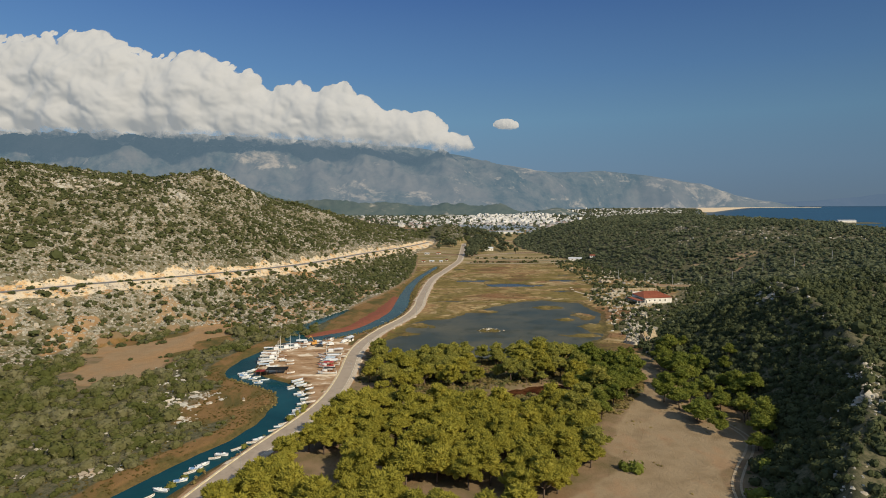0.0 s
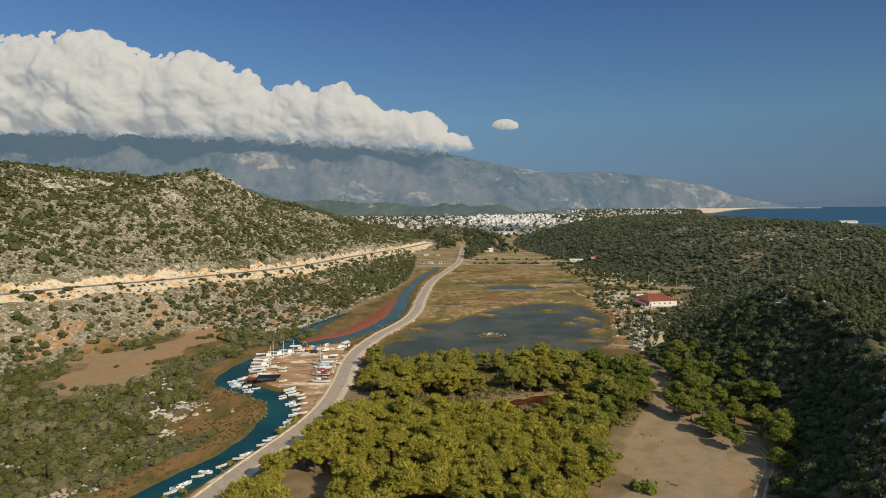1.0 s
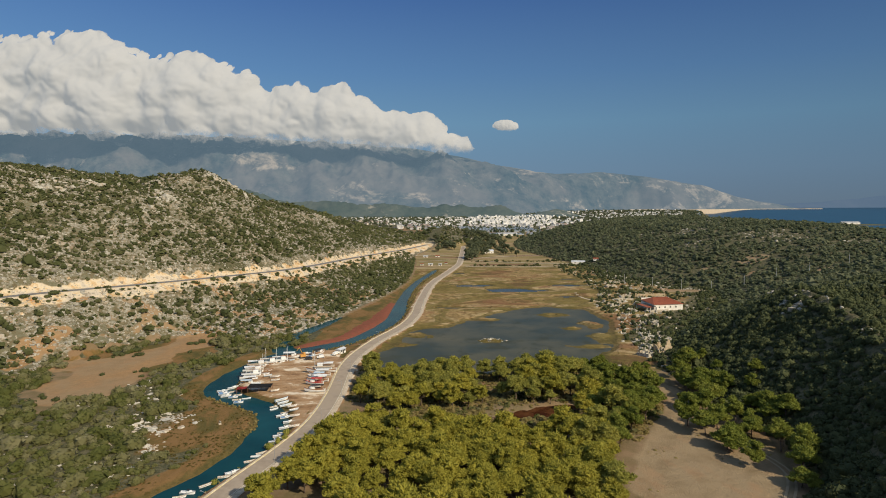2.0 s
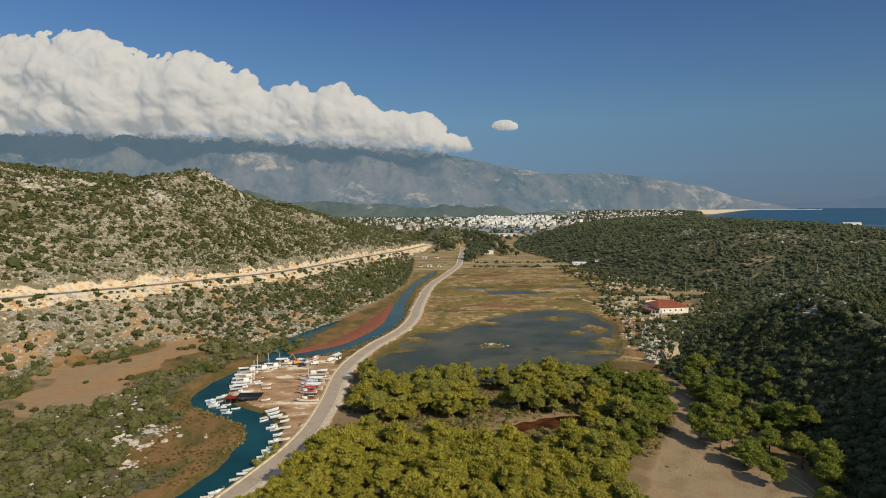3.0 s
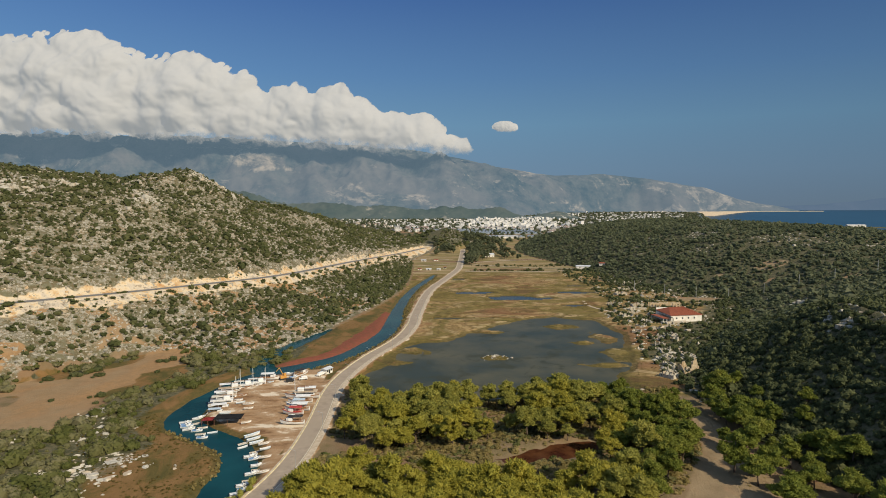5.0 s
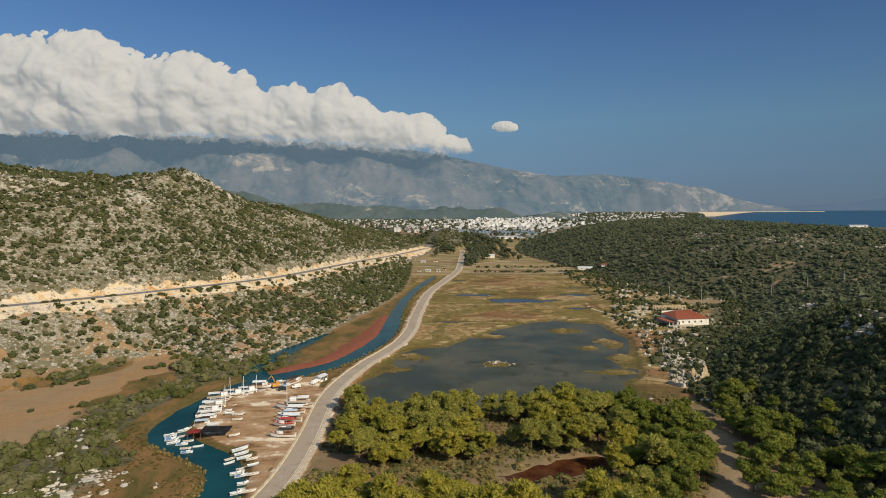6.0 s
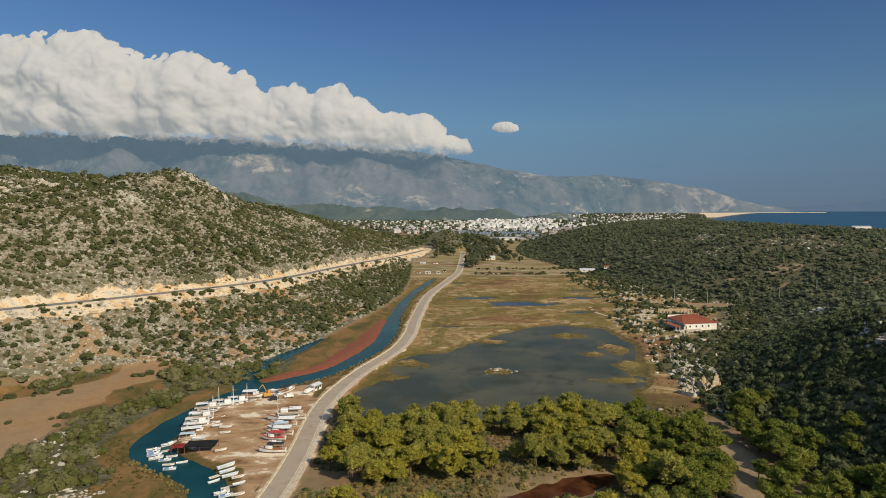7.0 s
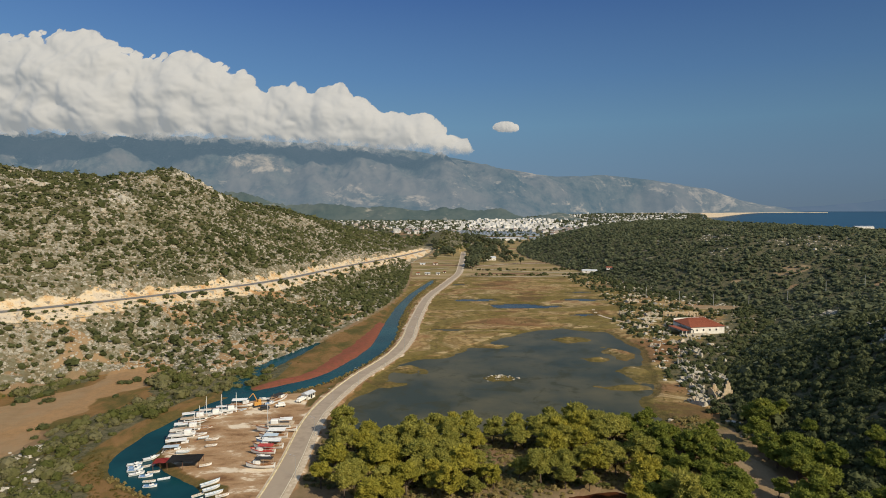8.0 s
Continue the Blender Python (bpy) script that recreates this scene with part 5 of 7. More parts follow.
# last colour of each: distance haze, given off as emission
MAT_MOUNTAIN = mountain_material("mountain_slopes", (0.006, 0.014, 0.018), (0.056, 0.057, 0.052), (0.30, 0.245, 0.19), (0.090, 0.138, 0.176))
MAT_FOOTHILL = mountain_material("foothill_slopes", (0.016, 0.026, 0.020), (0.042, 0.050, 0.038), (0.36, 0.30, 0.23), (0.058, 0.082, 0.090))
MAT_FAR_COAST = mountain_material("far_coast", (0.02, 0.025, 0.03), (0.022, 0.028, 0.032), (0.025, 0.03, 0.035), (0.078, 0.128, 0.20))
mx, my = np.meshgrid(np.linspace(-4300, 3000, 620), np.linspace(3500, 4780, 150))
mx, my = mx.ravel(), my.ravel()
line = np.array(SKYLINE, float)
crest_z = np.interp(mx, line[:, 0], line[:, 1])
foot_y = 3500 + 960 * step(200, 1300, mx) + 260 * fbm(mx, mx * 0, 420, 4, 121)
k = step(foot_y, 4720, my)
base_z = height(mx, my) - 3
# spurs and gullies that run down from the crest
spur = fbm(mx + 0.6 * my, my * 0.7, 420, 6, 122, True)
relief = 0.55 * fbm(mx, my, 520, 7, 120, True) + 0.6 * spur
mz = base_z + (crest_z - base_z) * np.clip(k ** 0.8 + relief * 0.62 * np.sin(np.clip(k, 0, 1) * math.pi), 0, 1.02) + (relief - 0.2) * 22 * k * step(30, 120, crest_z)
mz = np.where(crest_z < 70, np.minimum(mz, crest_z), mz)
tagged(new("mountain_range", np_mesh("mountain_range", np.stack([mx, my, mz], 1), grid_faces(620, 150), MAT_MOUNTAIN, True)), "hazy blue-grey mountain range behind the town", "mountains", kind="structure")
# low dark hills at the mountain's foot, behind the town
hx, hy = np.meshgrid(np.linspace(-1500, 900, 240), np.linspace(3120, 3600, 50))
hx, hy = hx.ravel(), hy.ravel()
rise_h = sum(h * np.exp(-((hx - cx) / sx_) ** 2 - ((hy - 3400) / 110) ** 2) for cx, sx_, h in ((-1150, 260, 120), (-640, 260, 70), (-280, 170, 46), (60, 190, 58), (330, 110, 44), (640, 120, 34)))
hz = height(hx, hy) - 6 + rise_h * (1 + 0.9 * fbm(hx, hy, 110, 6, 125, True))
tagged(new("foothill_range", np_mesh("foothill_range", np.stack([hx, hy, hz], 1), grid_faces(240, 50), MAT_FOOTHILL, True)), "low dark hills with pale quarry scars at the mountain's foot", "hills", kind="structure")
qx, qy = np.meshgrid(np.linspace(2300, 4300, 90), np.linspace(4805, 4890, 6))
qx, qy = qx.ravel(), qy.ravel()
qz = np.where(qy > 4806, 60 + (95 * np.exp(-((qx - 3700) / 520) ** 2) + 30 * np.exp(-((qx - 2900) / 400) ** 2)) * (1 + 0.25 * fbm(qx, qy, 260, 4, 130)) * step(4805, 4880, qy), 40)
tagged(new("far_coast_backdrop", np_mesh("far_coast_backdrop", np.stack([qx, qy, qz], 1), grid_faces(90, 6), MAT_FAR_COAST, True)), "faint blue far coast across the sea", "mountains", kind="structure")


# ---- cloud: a bank of billows over the mountains ----
def cloud_material():
    m, n, l, b = tree("cloud_vapour", 1.0)
    b.inputs["Base Color"].default_value = (0.225, 0.217, 0.204, 1)
    b.inputs["Specular IOR Level"].default_value = 0.0
    # pale emission stands in for sunlight scattered within the cloud
    b.inputs["Emission Color"].default_value = (0.266, 0.280, 0.285, 1)
    b.inputs["Emission Strength"].default_value = 1.0
    a = n.new("ShaderNodeAttribute")
    a.attribute_name = "tint"
    f = math_node(n, l, "ADD", a.outputs["Fac"], math_node(n, l, "MULTIPLY", math_node(n, l, "SUBTRACT", noise_node(n, l, 45, 8, 0.68), 0.5), 1.3))
    clear = n.new("ShaderNodeBsdfTransparent")
    both = n.new("ShaderNodeMixShader")
    l.new(ramp(n, l, f, [(0.25, (0, 0, 0)), (0.75, (1, 1, 1))]), both.inputs[0])
    l.new(clear.outputs[0], both.inputs[1])
    l.new(b.outputs[0], both.inputs[2])
    l.new(both.outputs[0], n["Material Output"].inputs["Surface"])
    return m


def cloud(name, profile, x0, x1, cells, y, seed, scale, label):
    """A heaped bank of round billows between the base and the top that the profile (x, base, top) gives."""
    p = np.array(profile, float)
    nx, nz = cells
    lo, hi = p[:, 1].min() - 40 * scale, p[:, 2].max() + 60 * scale
    x, z = np.meshgrid(np.linspace(x0, x1, nx), np.linspace(lo, hi, nz))
    wx = x + 62 * scale * fbm(x.ravel(), z.ravel(), 150 * scale, 6, seed + 1).reshape(x.shape)
    wz = z + 62 * scale * fbm(x.ravel(), z.ravel(), 150 * scale, 6, seed + 2).reshape(x.shape)
    front, cover_k = np.full(x.shape, -1e6), np.full(x.shape, -1.0)
    g = np.random.default_rng(seed)
    for count, r0, r1 in ((90, 100, 190), (420, 40, 95), (1500, 14, 40)):
        for _ in range(count):
            cx = g.uniform(x0, x1)
            base, top = np.interp(cx, p[:, 0], p[:, 1]), np.interp(cx, p[:, 0], p[:, 2])
            r = min(g.uniform(r0, r1) * scale, 0.52 * (top - base))
            u = g.random() ** 0.75
            cz = base + 0.25 * r + (top - base - 1.15 * r) * u
            cy = (top - base) * 0.40 * math.sqrt(max(0.0, 1 - (2 * u - 0.75) ** 2 / 1.6)) * g.uniform(0.8, 1.0) - 0.7 * r
            i0, i1 = np.searchsorted(x[0], (cx - r - 60 * scale, cx + r + 60 * scale))
            j0, j1 = np.searchsorted(z[:, 0], (cz - r - 60 * scale, cz + r + 60 * scale))
            if i1 <= i0 or j1 <= j0:
                continue
            q = ((wx[j0:j1, i0:i1] - cx) ** 2 + (wz[j0:j1, i0:i1] - cz) ** 2) / (r * r)
            hit = q < 1
            cap = np.where(hit, cy + r * np.sqrt(np.clip(1 - q, 0, 1)), -1e6)
            front[j0:j1, i0:i1] = np.maximum(front[j0:j1, i0:i1], cap)
            cover_k[j0:j1, i0:i1] = np.maximum(cover_k[j0:j1, i0:i1], np.where(hit, (1 - np.sqrt(q)) * r, -1))
    # the bank's body behind the billows
    low, high = np.interp(x, p[:, 0], p[:, 1]), np.interp(x, p[:, 0], p[:, 2])
    u = np.clip((wz - low) / (high - low), 0, 1)
    core = np.where((u > 0) & (u < 0.9), (high - low) * 0.30 * np.sqrt(np.clip(1 - (2 * u - 0.75) ** 2 / 1.6, 0, 1)), -1e6)
    front = np.maximum(front, core)
    cover_k = np.maximum(cover_k, np.where(core > -1e5, np.minimum(0.92 - u, 0.3) * 100 * scale, -1))
    inside_k = cover_k > 0
    f_ = np.where(inside_k, front, 0)
    # the vapour rounds the creases off
    for _ in range(18):
        wgt, acc = np.zeros(f_.shape), np.zeros(f_.shape)
        for du in (-1, 0, 1):
            for dv in (-1, 0, 1):
                s = np.roll(inside_k, (du, dv), (0, 1))
                acc += np.where(s, np.roll(f_, (du, dv), (0, 1)), 0)
                wgt += s
        f_ = np.where(inside_k, acc / np.maximum(wgt, 1), 0)
    # small billows over the large ones
    puff = np.zeros(x.shape)
    for size_, amp_ in ((170, 15), (75, 9), (34, 4)):
        puff += amp_ * scale * np.abs(gnoise(wx.ravel() / size_ / scale, wz.ravel() / size_ / scale * 1.15, seed + int(size_))).reshape(x.shape) * 2
    f_ = np.where(inside_k, f_ + puff, 0)
    for _ in range(2):
        wgt, acc = np.zeros(f_.shape), np.zeros(f_.shape)
        for du in (-1, 0, 1):
            for dv in (-1, 0, 1):
                s = np.roll(inside_k, (du, dv), (0, 1))
                acc += np.where(s, np.roll(f_, (du, dv), (0, 1)), 0)
                wgt += s
        f_ = np.where(inside_k, acc / np.maximum(wgt, 1), 0)
    x, z, f_, cover_k = x.ravel(), z.ravel(), f_.ravel(), cover_k.ravel()
    base = np.interp(x, p[:, 0], p[:, 1])
    v = np.stack([x, y - f_, z], 1)
    f = grid_faces(nx, nz)
    f = f[(cover_k[f] > 0).all(1)]
    keep = np.unique(f)
    back = np.full(len(v), -1)
    back[keep] = np.arange(len(keep))
    soft_top = np.clip(cover_k / (13 * scale), 0, 1)
    soft_low = np.clip((z - base + 50 * scale + 60 * scale * fbm(x, z * 2.5, 260 * scale, 4, seed + 77)) / (120 * scale), 0, 1)
    return tagged(new(name, np_mesh(name, v[keep], back[f], MAT_CLOUD, True, np.minimum(soft_top, soft_low)[keep])), label, "cloud", kind="structure")


MAT_CLOUD = cloud_material()
MPP = 4050 / 1052.0
profile = [((cx - 784) * MPP, 90 + (361 - low) * MPP, 90 + (361 - top) * MPP) for cx, top, low in
           ((-260, 84, 240), (-60, 62, 240), (60, 62, 240), (149, 56, 242), (200, 60, 243), (247, 78, 244), (281, 98, 245), (344, 90, 246), (400, 104, 247), (440, 118, 248), (470, 156, 250), (500, 152, 252), (528, 143, 254), (562, 158, 255),
            (590, 150, 256), (614, 147, 258), (645, 166, 260), (668, 190, 262), (712, 194, 264), (763, 200, 266), (780, 216, 266), (786, 238, 267), (806, 234, 268), (824, 240, 268), (834, 252, 266), (842, 259, 263))]
cloud("cumulus_cloud", profile, profile[0][0], profile[-1][0], (680, 160), 4150.0, 3, 1.0, "bright white cumulus bank with a grey flat base over the mountains")
wisp = [((cx - 784) * MPP, 90 + (361 - low) * MPP, 90 + (361 - top) * MPP) for cx, top, low in ((874, 222, 224), (880, 214, 227), (888, 210, 229), (897, 210, 230), (906, 211, 230), (914, 214, 229), (920, 221, 226))]
cloud("small_cloud", wisp, wisp[0][0], wisp[-1][0], (90, 60), 4150.0, 5, 0.14, "small lone white cloud in the blue sky")

# ---- pale shore at the mountain's foot ----
bxs = np.linspace(1400, 2830, 90)
shore_y = 3500 + 960 * step(200, 1300, bxs) - 14
rim_z = 61.0 * ((shore_y - 1300) / 3600) ** 1.15 + 0.5 + 5 * np.clip(fbm(bxs, bxs * 0, 90, 4, 140), -0.2, 1) + 2.5 * step(1900, 2400, bxs)
shore_v = np.stack([np.repeat(bxs, 2), np.stack([shore_y - 16, shore_y + 10], 1).ravel(), np.stack([np.full(90, 20.0), rim_z], 1).ravel()], 1)
tagged(new("far_shore", np_mesh("far_shore", shore_v, grid_faces(2, 90), MAT_GRAVEL, True)), "pale sandy shore below the far mountains", "shore", kind="structure")


# ---- sedge tufts over the marsh ----
def sedge(x, y):
    h = height(x, y)
    dv, _, (w,) = near(x, y, RIVER)
    east = (near(x, y, ROAD)[1] < 0) & (near(x, y, ROAD)[0] > 7) & (right_of(x, y) < -8) & (y > 345)
    west = (near(x, y, ROAD)[1] > 0) & (left_of(x, y) < 0) & (dv - w > np.where((y > 396) & (y < 570), 15, 1.5)) & (dv - w < 26) & (inside(x, y, YARD) < -3)
    return np.where((h > 0.03) & (east | west) & (near(x, y, ROAD)[0] > 7), np.clip(0.1 + 2.2 * fbm(x, y, 26, 4, 150), 0, 1), 0)


bx, by = sown(26000, -150, 200, 150, 840, sedge)
scatter("marsh_sedge", TUFTS, bx, by, height(bx, by) - 0.12, rng.uniform(0.3, 0.85, len(bx)), rng.uniform(0.2, 0.45, len(bx)), np.clip(0.5 + 1.4 * fbm(bx, by, 40, 3, 151) + rng.uniform(-0.2, 0.2, len(bx)), 0, 1), MAT_SEDGE,
        "low olive and brown sedge tufts over the marsh", "sedge")

# ---- boats ----
MAT_WHITE = surface("white_boat_paint", (0.62, 0.62, 0.60), (0.80, 0.80, 0.78), 1.5, 0.45, 0, 0.05)
MAT_CREAM = surface("cream_boat_paint", (0.55, 0.50, 0.42), (0.72, 0.68, 0.58), 1.5, 0.5, 0, 0.05)
MAT_BLUE = surface("blue_boat_paint", (0.10, 0.20, 0.38), (0.20, 0.33, 0.52), 1.5, 0.5, 0, 0.05)
MAT_PALE_BLUE = surface("pale_blue_boat_paint", (0.36, 0.46, 0.54), (0.50, 0.58, 0.64), 1.5, 0.5, 0, 0.05)
MAT_RED = surface("red_cover", (0.30, 0.03, 0.025), (0.46, 0.06, 0.045), 1.0, 0.7, 0, 0.1)
MAT_VARNISH = surface("varnished_wood", (0.17, 0.075, 0.03), (0.34, 0.17, 0.075), 0.8, 0.5, 0, 0.1)
MAT_DECK = surface("worn_deck", (0.34, 0.25, 0.17), (0.54, 0.45, 0.34), 0.8, 0.8, 0, 0.1)
MAT_DARK = surface("dark_glass", (0.015, 0.018, 0.02), (0.035, 0.04, 0.045), 1.0, 0.15, 0, 0)
MAT_BLACK_COVER = surface("black_cloth_and_shade", (0.012, 0.012, 0.012), (0.03, 0.03, 0.03), 1.0, 0.9, 0, 0.2)
MAT_METAL = surface("pale_metal", (0.45, 0.45, 0.45), (0.62, 0.62, 0.62), 0.7, 0.4, 0.6, 0.05)


def hull_mesh(length, beam, free, draft, stations=11):
    """Half sections lofted from stern to bow, with a raked stem and rising sheer."""
    rows, sheer = [], []
    for i in range(stations):
        s = i / (stations - 1)
        half = beam / 2 * (0.80 + 0.20 * min(1, s / 0.3)) * max(0.02, 1 - max(0, (s - 0.4) / 0.6) ** 2.3)
        top = free * (1.05 - 0.25 * math.sin(s * math.pi) + 0.75 * s ** 2.5)
        keel = -draft * (1 - max(0, (s - 0.7) / 0.3) ** 2 * 0.9)
        x = -length / 2 + length * s * 0.94
        rake = 0.06 * length * s ** 3
        rows.append([(x + rake, half, top), (x + rake * 0.6, half * 0.95, top * 0.45), (x + rake * 0.3, half * 0.72, keel * 0.35), (x, 0.0, keel), (x + rake * 0.3, -half * 0.72, keel * 0.35),
                     (x + rake * 0.6, -half * 0.95, top * 0.45), (x + rake, -half, top)])
        sheer.append((x + rake, half, top))
    return rows, sheer


def boat(kind, length, paint, trim, cover, label):
    beam, free, draft = length * {"gulet": 0.27, "tour": 0.32, "motor": 0.34, "open": 0.25}[kind], (0.28 if kind == "open" else 0.42) + length * 0.048, 0.35 + length * 0.035
    thing = new(kind_names[kind])
    rows, sheer = hull_mesh(length, beam, free, draft)
    bm = bmesh.new()
    grid = [[bm.verts.new(p) for p in r] for r in rows]
    for a, b in zip(grid[:-1], grid[1:]):
        for k in range(6):
            bm.faces.new((a[k], a[k + 1], b[k + 1], b[k]))
    bm.faces.new(grid[0][::-1])
    part("hull", bm, paint, thing, smooth=False)
    bm = bmesh.new()
    low = 0.72 if kind == "open" else 0.97
    dk = [(bm.verts.new((x, h * 0.93, z * low)), bm.verts.new((x, -h * 0.93, z * low))) for x, h, z in sheer]
    for a, b in zip(dk[:-1], dk[1:]):
        bm.faces.new((a[0], a[1], b[1], b[0]))
    part("deck", bm, MAT_DECK if kind in ("gulet", "tour") else MAT_WHITE, thing)
    t = 0.06 + length * 0.005
    for sgn in (1, -1):
        bm = bmesh.new()
        rail = [[bm.verts.new((x, (h + o) * sgn, z + u)) for o, u in ((t, -t), (t, t), (-t, t), (-t, -t))] for x, h, z in sheer]
        for a, b in zip(rail[:-1], rail[1:]):
            for k in range(4):
                bm.faces.new((a[k], a[(k + 1) % 4], b[(k + 1) % 4], b[k]))
        part("gunwale", bm, trim, thing)
    L, B, z = length, beam, free * 0.86
    if kind == "gulet":
        part("cabin", box(bmesh.new(), -0.36 * L, 0.20 * L, -0.35 * B, 0.35 * B, z, z + 1.5, 0.15), MAT_WHITE, thing)
        for sgn in (1, -1):
            part("window", box(bmesh.new(), -0.33 * L, 0.16 * L, sgn * 0.35 * B - 0.04, sgn * 0.35 * B + 0.04, z + 0.65, z + 1.1), MAT_DARK, thing)
        part("upper_deck", box(bmesh.new(), -0.44 * L, 0.22 * L, -0.42 * B, 0.42 * B, z + 1.5, z + 1.64, 0.04), MAT_DECK if trim is MAT_VARNISH else MAT_WHITE, thing)
        house = part("wheelhouse", box(bmesh.new(), -0.06 * L, 0.13 * L, -0.26 * B, 0.26 * B, z + 1.64, z + 3.2, 0.2), MAT_WHITE, thing)
        part("windscreen", box(bmesh.new(), 0.12 * L, 0.136 * L, -0.22 * B, 0.22 * B, z + 2.3, z + 2.9), MAT_DARK, house)
        part("canopy", box(bmesh.new(), -0.40 * L, -0.08 * L, -0.36 * B, 0.36 * B, z + 3.3, z + 3.42, 0.04), cover, thing)
        for px, sgn in ((-0.38, 1), (-0.38, -1), (-0.10, 1), (-0.10, -1)):
            part("canopy_post", rod(bmesh.new(), (px * L, sgn * 0.34 * B, z + 1.6), (px * L, sgn * 0.34 * B, z + 3.32), 0.05), MAT_METAL, thing)
        for sgn in (1, -1):
            part("rail", box(bmesh.new(), 0.22 * L, 0.40 * L, sgn * 0.30 * B - 0.03, sgn * 0.30 * B + 0.03, z + 1.0, z + 1.08), MAT_METAL, thing)
        part("mast", rod(bmesh.new(), (0.2 * L, 0, z), (0.2 * L, 0, z + 0.62 * L), 0.15, 0.08, 8), MAT_WHITE, thing)
        part("boom", rod(bmesh.new(), (0.19 * L, 0, z + 3.6), (-0.2 * L, 0, z + 3.7), 0.09), MAT_VARNISH, thing)
        part("bowsprit", rod(bmesh.new(), (0.44 * L, 0, free * 1.6), (0.60 * L, 0, free * 2.1), 0.12, 0.07), MAT_VARNISH, thing)
        for sgn in (1, -1):
            part("rigging", rod(bmesh.new(), (0.2 * L, 0, z + 0.6 * L), (0.1 * L, sgn * 0.46 * B, z + 0.3), 0.02, None, 4), MAT_METAL, thing)
    elif kind == "tour":
        part("cabin", box(bmesh.new(), -0.02 * L, 0.22 * L, -0.30 * B, 0.30 * B, z, z + 1.25, 0.1), MAT_WHITE, thing)
        part("windscreen", box(bmesh.new(), 0.215 * L, 0.235 * L, -0.26 * B, 0.26 * B, z + 0.6, z + 1.1), MAT_DARK, thing)
        part("canopy", box(bmesh.new(), -0.44 * L, 0.16 * L, -0.42 * B, 0.42 * B, z + 1.85, z + 1.98, 0.04), cover, thing)
        for px in (-0.42, -0.15, 0.13):
            for sgn in (1, -1):
                part("canopy_post", rod(bmesh.new(), (px * L, sgn * 0.40 * B, z - 0.2), (px * L, sgn * 0.40 * B, z + 1.86), 0.045), MAT_METAL, thing)
        for sgn in (1, -1):
            part("bench", box(bmesh.new(), -0.40 * L, -0.06 * L, sgn * 0.30 * B - 0.2, sgn * 0.30 * B + 0.2, z - 0.1, z + 0.4, 0.04), trim, thing)
    elif kind == "motor":
        part("cabin", box(bmesh.new(), -0.06 * L, 0.24 * L, -0.29 * B, 0.29 * B, z, z + 0.75, 0.14), MAT_WHITE, thing)
        bm = bmesh.new()
        q = [bm.verts.new(p) for p in ((-0.02 * L, 0.27 * B, z + 1.35), (-0.02 * L, -0.27 * B, z + 1.35), (0.10 * L, -0.27 * B, z + 0.74), (0.10 * L, 0.27 * B, z + 0.74))]
        bm.faces.new(q)
        bmesh.ops.solidify(bm, geom=bm.faces[:], thickness=0.04)
        part("windscreen", bm, MAT_DARK, thing)
        part("cockpit", box(bmesh.new(), -0.40 * L, -0.10 * L, -0.30 * B, 0.30 * B, z * 0.95, z + 0.2, 0.06), cover, thing)
        part("outboard_motor", box(bmesh.new(), -0.54 * L, -0.47 * L, -0.18, 0.18, -0.2, free + 0.35, 0.08), MAT_DARK, thing)
    else:
        for px in (-0.28, -0.02, 0.2):
            part("thwart", box(bmesh.new(), px * L - 0.16, px * L + 0.16, -0.36 * B, 0.36 * B, free * 0.74, free * 0.82, 0.02), trim, thing)
        part("foredeck", box(bmesh.new(), 0.26 * L, 0.36 * L, -0.2 * B, 0.2 * B, free * 0.9, free * 1.1, 0.05), cover, thing)
    return tagged(thing, label, "boat", "boats of the river yard")


kind_names = {"gulet": "sailing_yacht", "tour": "tour_boat", "motor": "motor_boat", "open": "open_boat"}
BOATS = {
    "ga": boat("gulet", 16, MAT_WHITE, MAT_VARNISH, MAT_WHITE, "white wooden sailing yacht with varnished trim and mast"),
    "gb": boat("gulet", 15, MAT_WHITE, MAT_WHITE, MAT_CREAM, "white two-deck sailing yacht with a tall mast"),
    "gc": boat("gulet", 14, MAT_WHITE, MAT_PALE_BLUE, MAT_WHITE, "white sailing yacht with pale blue gunwales"),
    "ta": boat("tour", 11, MAT_WHITE, MAT_VARNISH, MAT_WHITE, "white tour boat with a white canopy and wooden benches"),
    "tb": boat("tour", 10, MAT_WHITE, MAT_VARNISH, MAT_BLACK_COVER, "white tour boat with wooden deck under a black cover"),
    "tc": boat("tour", 9, MAT_BLUE, MAT_WHITE, MAT_PALE_BLUE, "blue wooden tour boat with a pale blue canopy"),
    "td": boat("tour", 9, MAT_WHITE, MAT_RED, MAT_RED, "white tour boat with a red canopy"),
    "ma": boat("motor", 6.8, MAT_WHITE, MAT_METAL, MAT_WHITE, "white motor boat with a low cabin"),
    "mb": boat("motor", 6.0, MAT_WHITE, MAT_BLUE, MAT_BLUE, "white motor boat with a blue cockpit cover"),
    "oa": boat("open", 5.6, MAT_WHITE, MAT_DECK, MAT_WHITE, "white open fishing boat with wooden thwarts"),
    "ob": boat("open", 5.4, MAT_PALE_BLUE, MAT_WHITE, MAT_PALE_BLUE, "pale blue open fishing boat"),
    "oc": boat("open", 7.4, MAT_WHITE, MAT_PALE_BLUE, MAT_WHITE, "long white open boat hauled out on bare ground"),
}
DRAFT = {"g": 0.87, "t": 0.70, "m": 0.6, "o": 0.58}
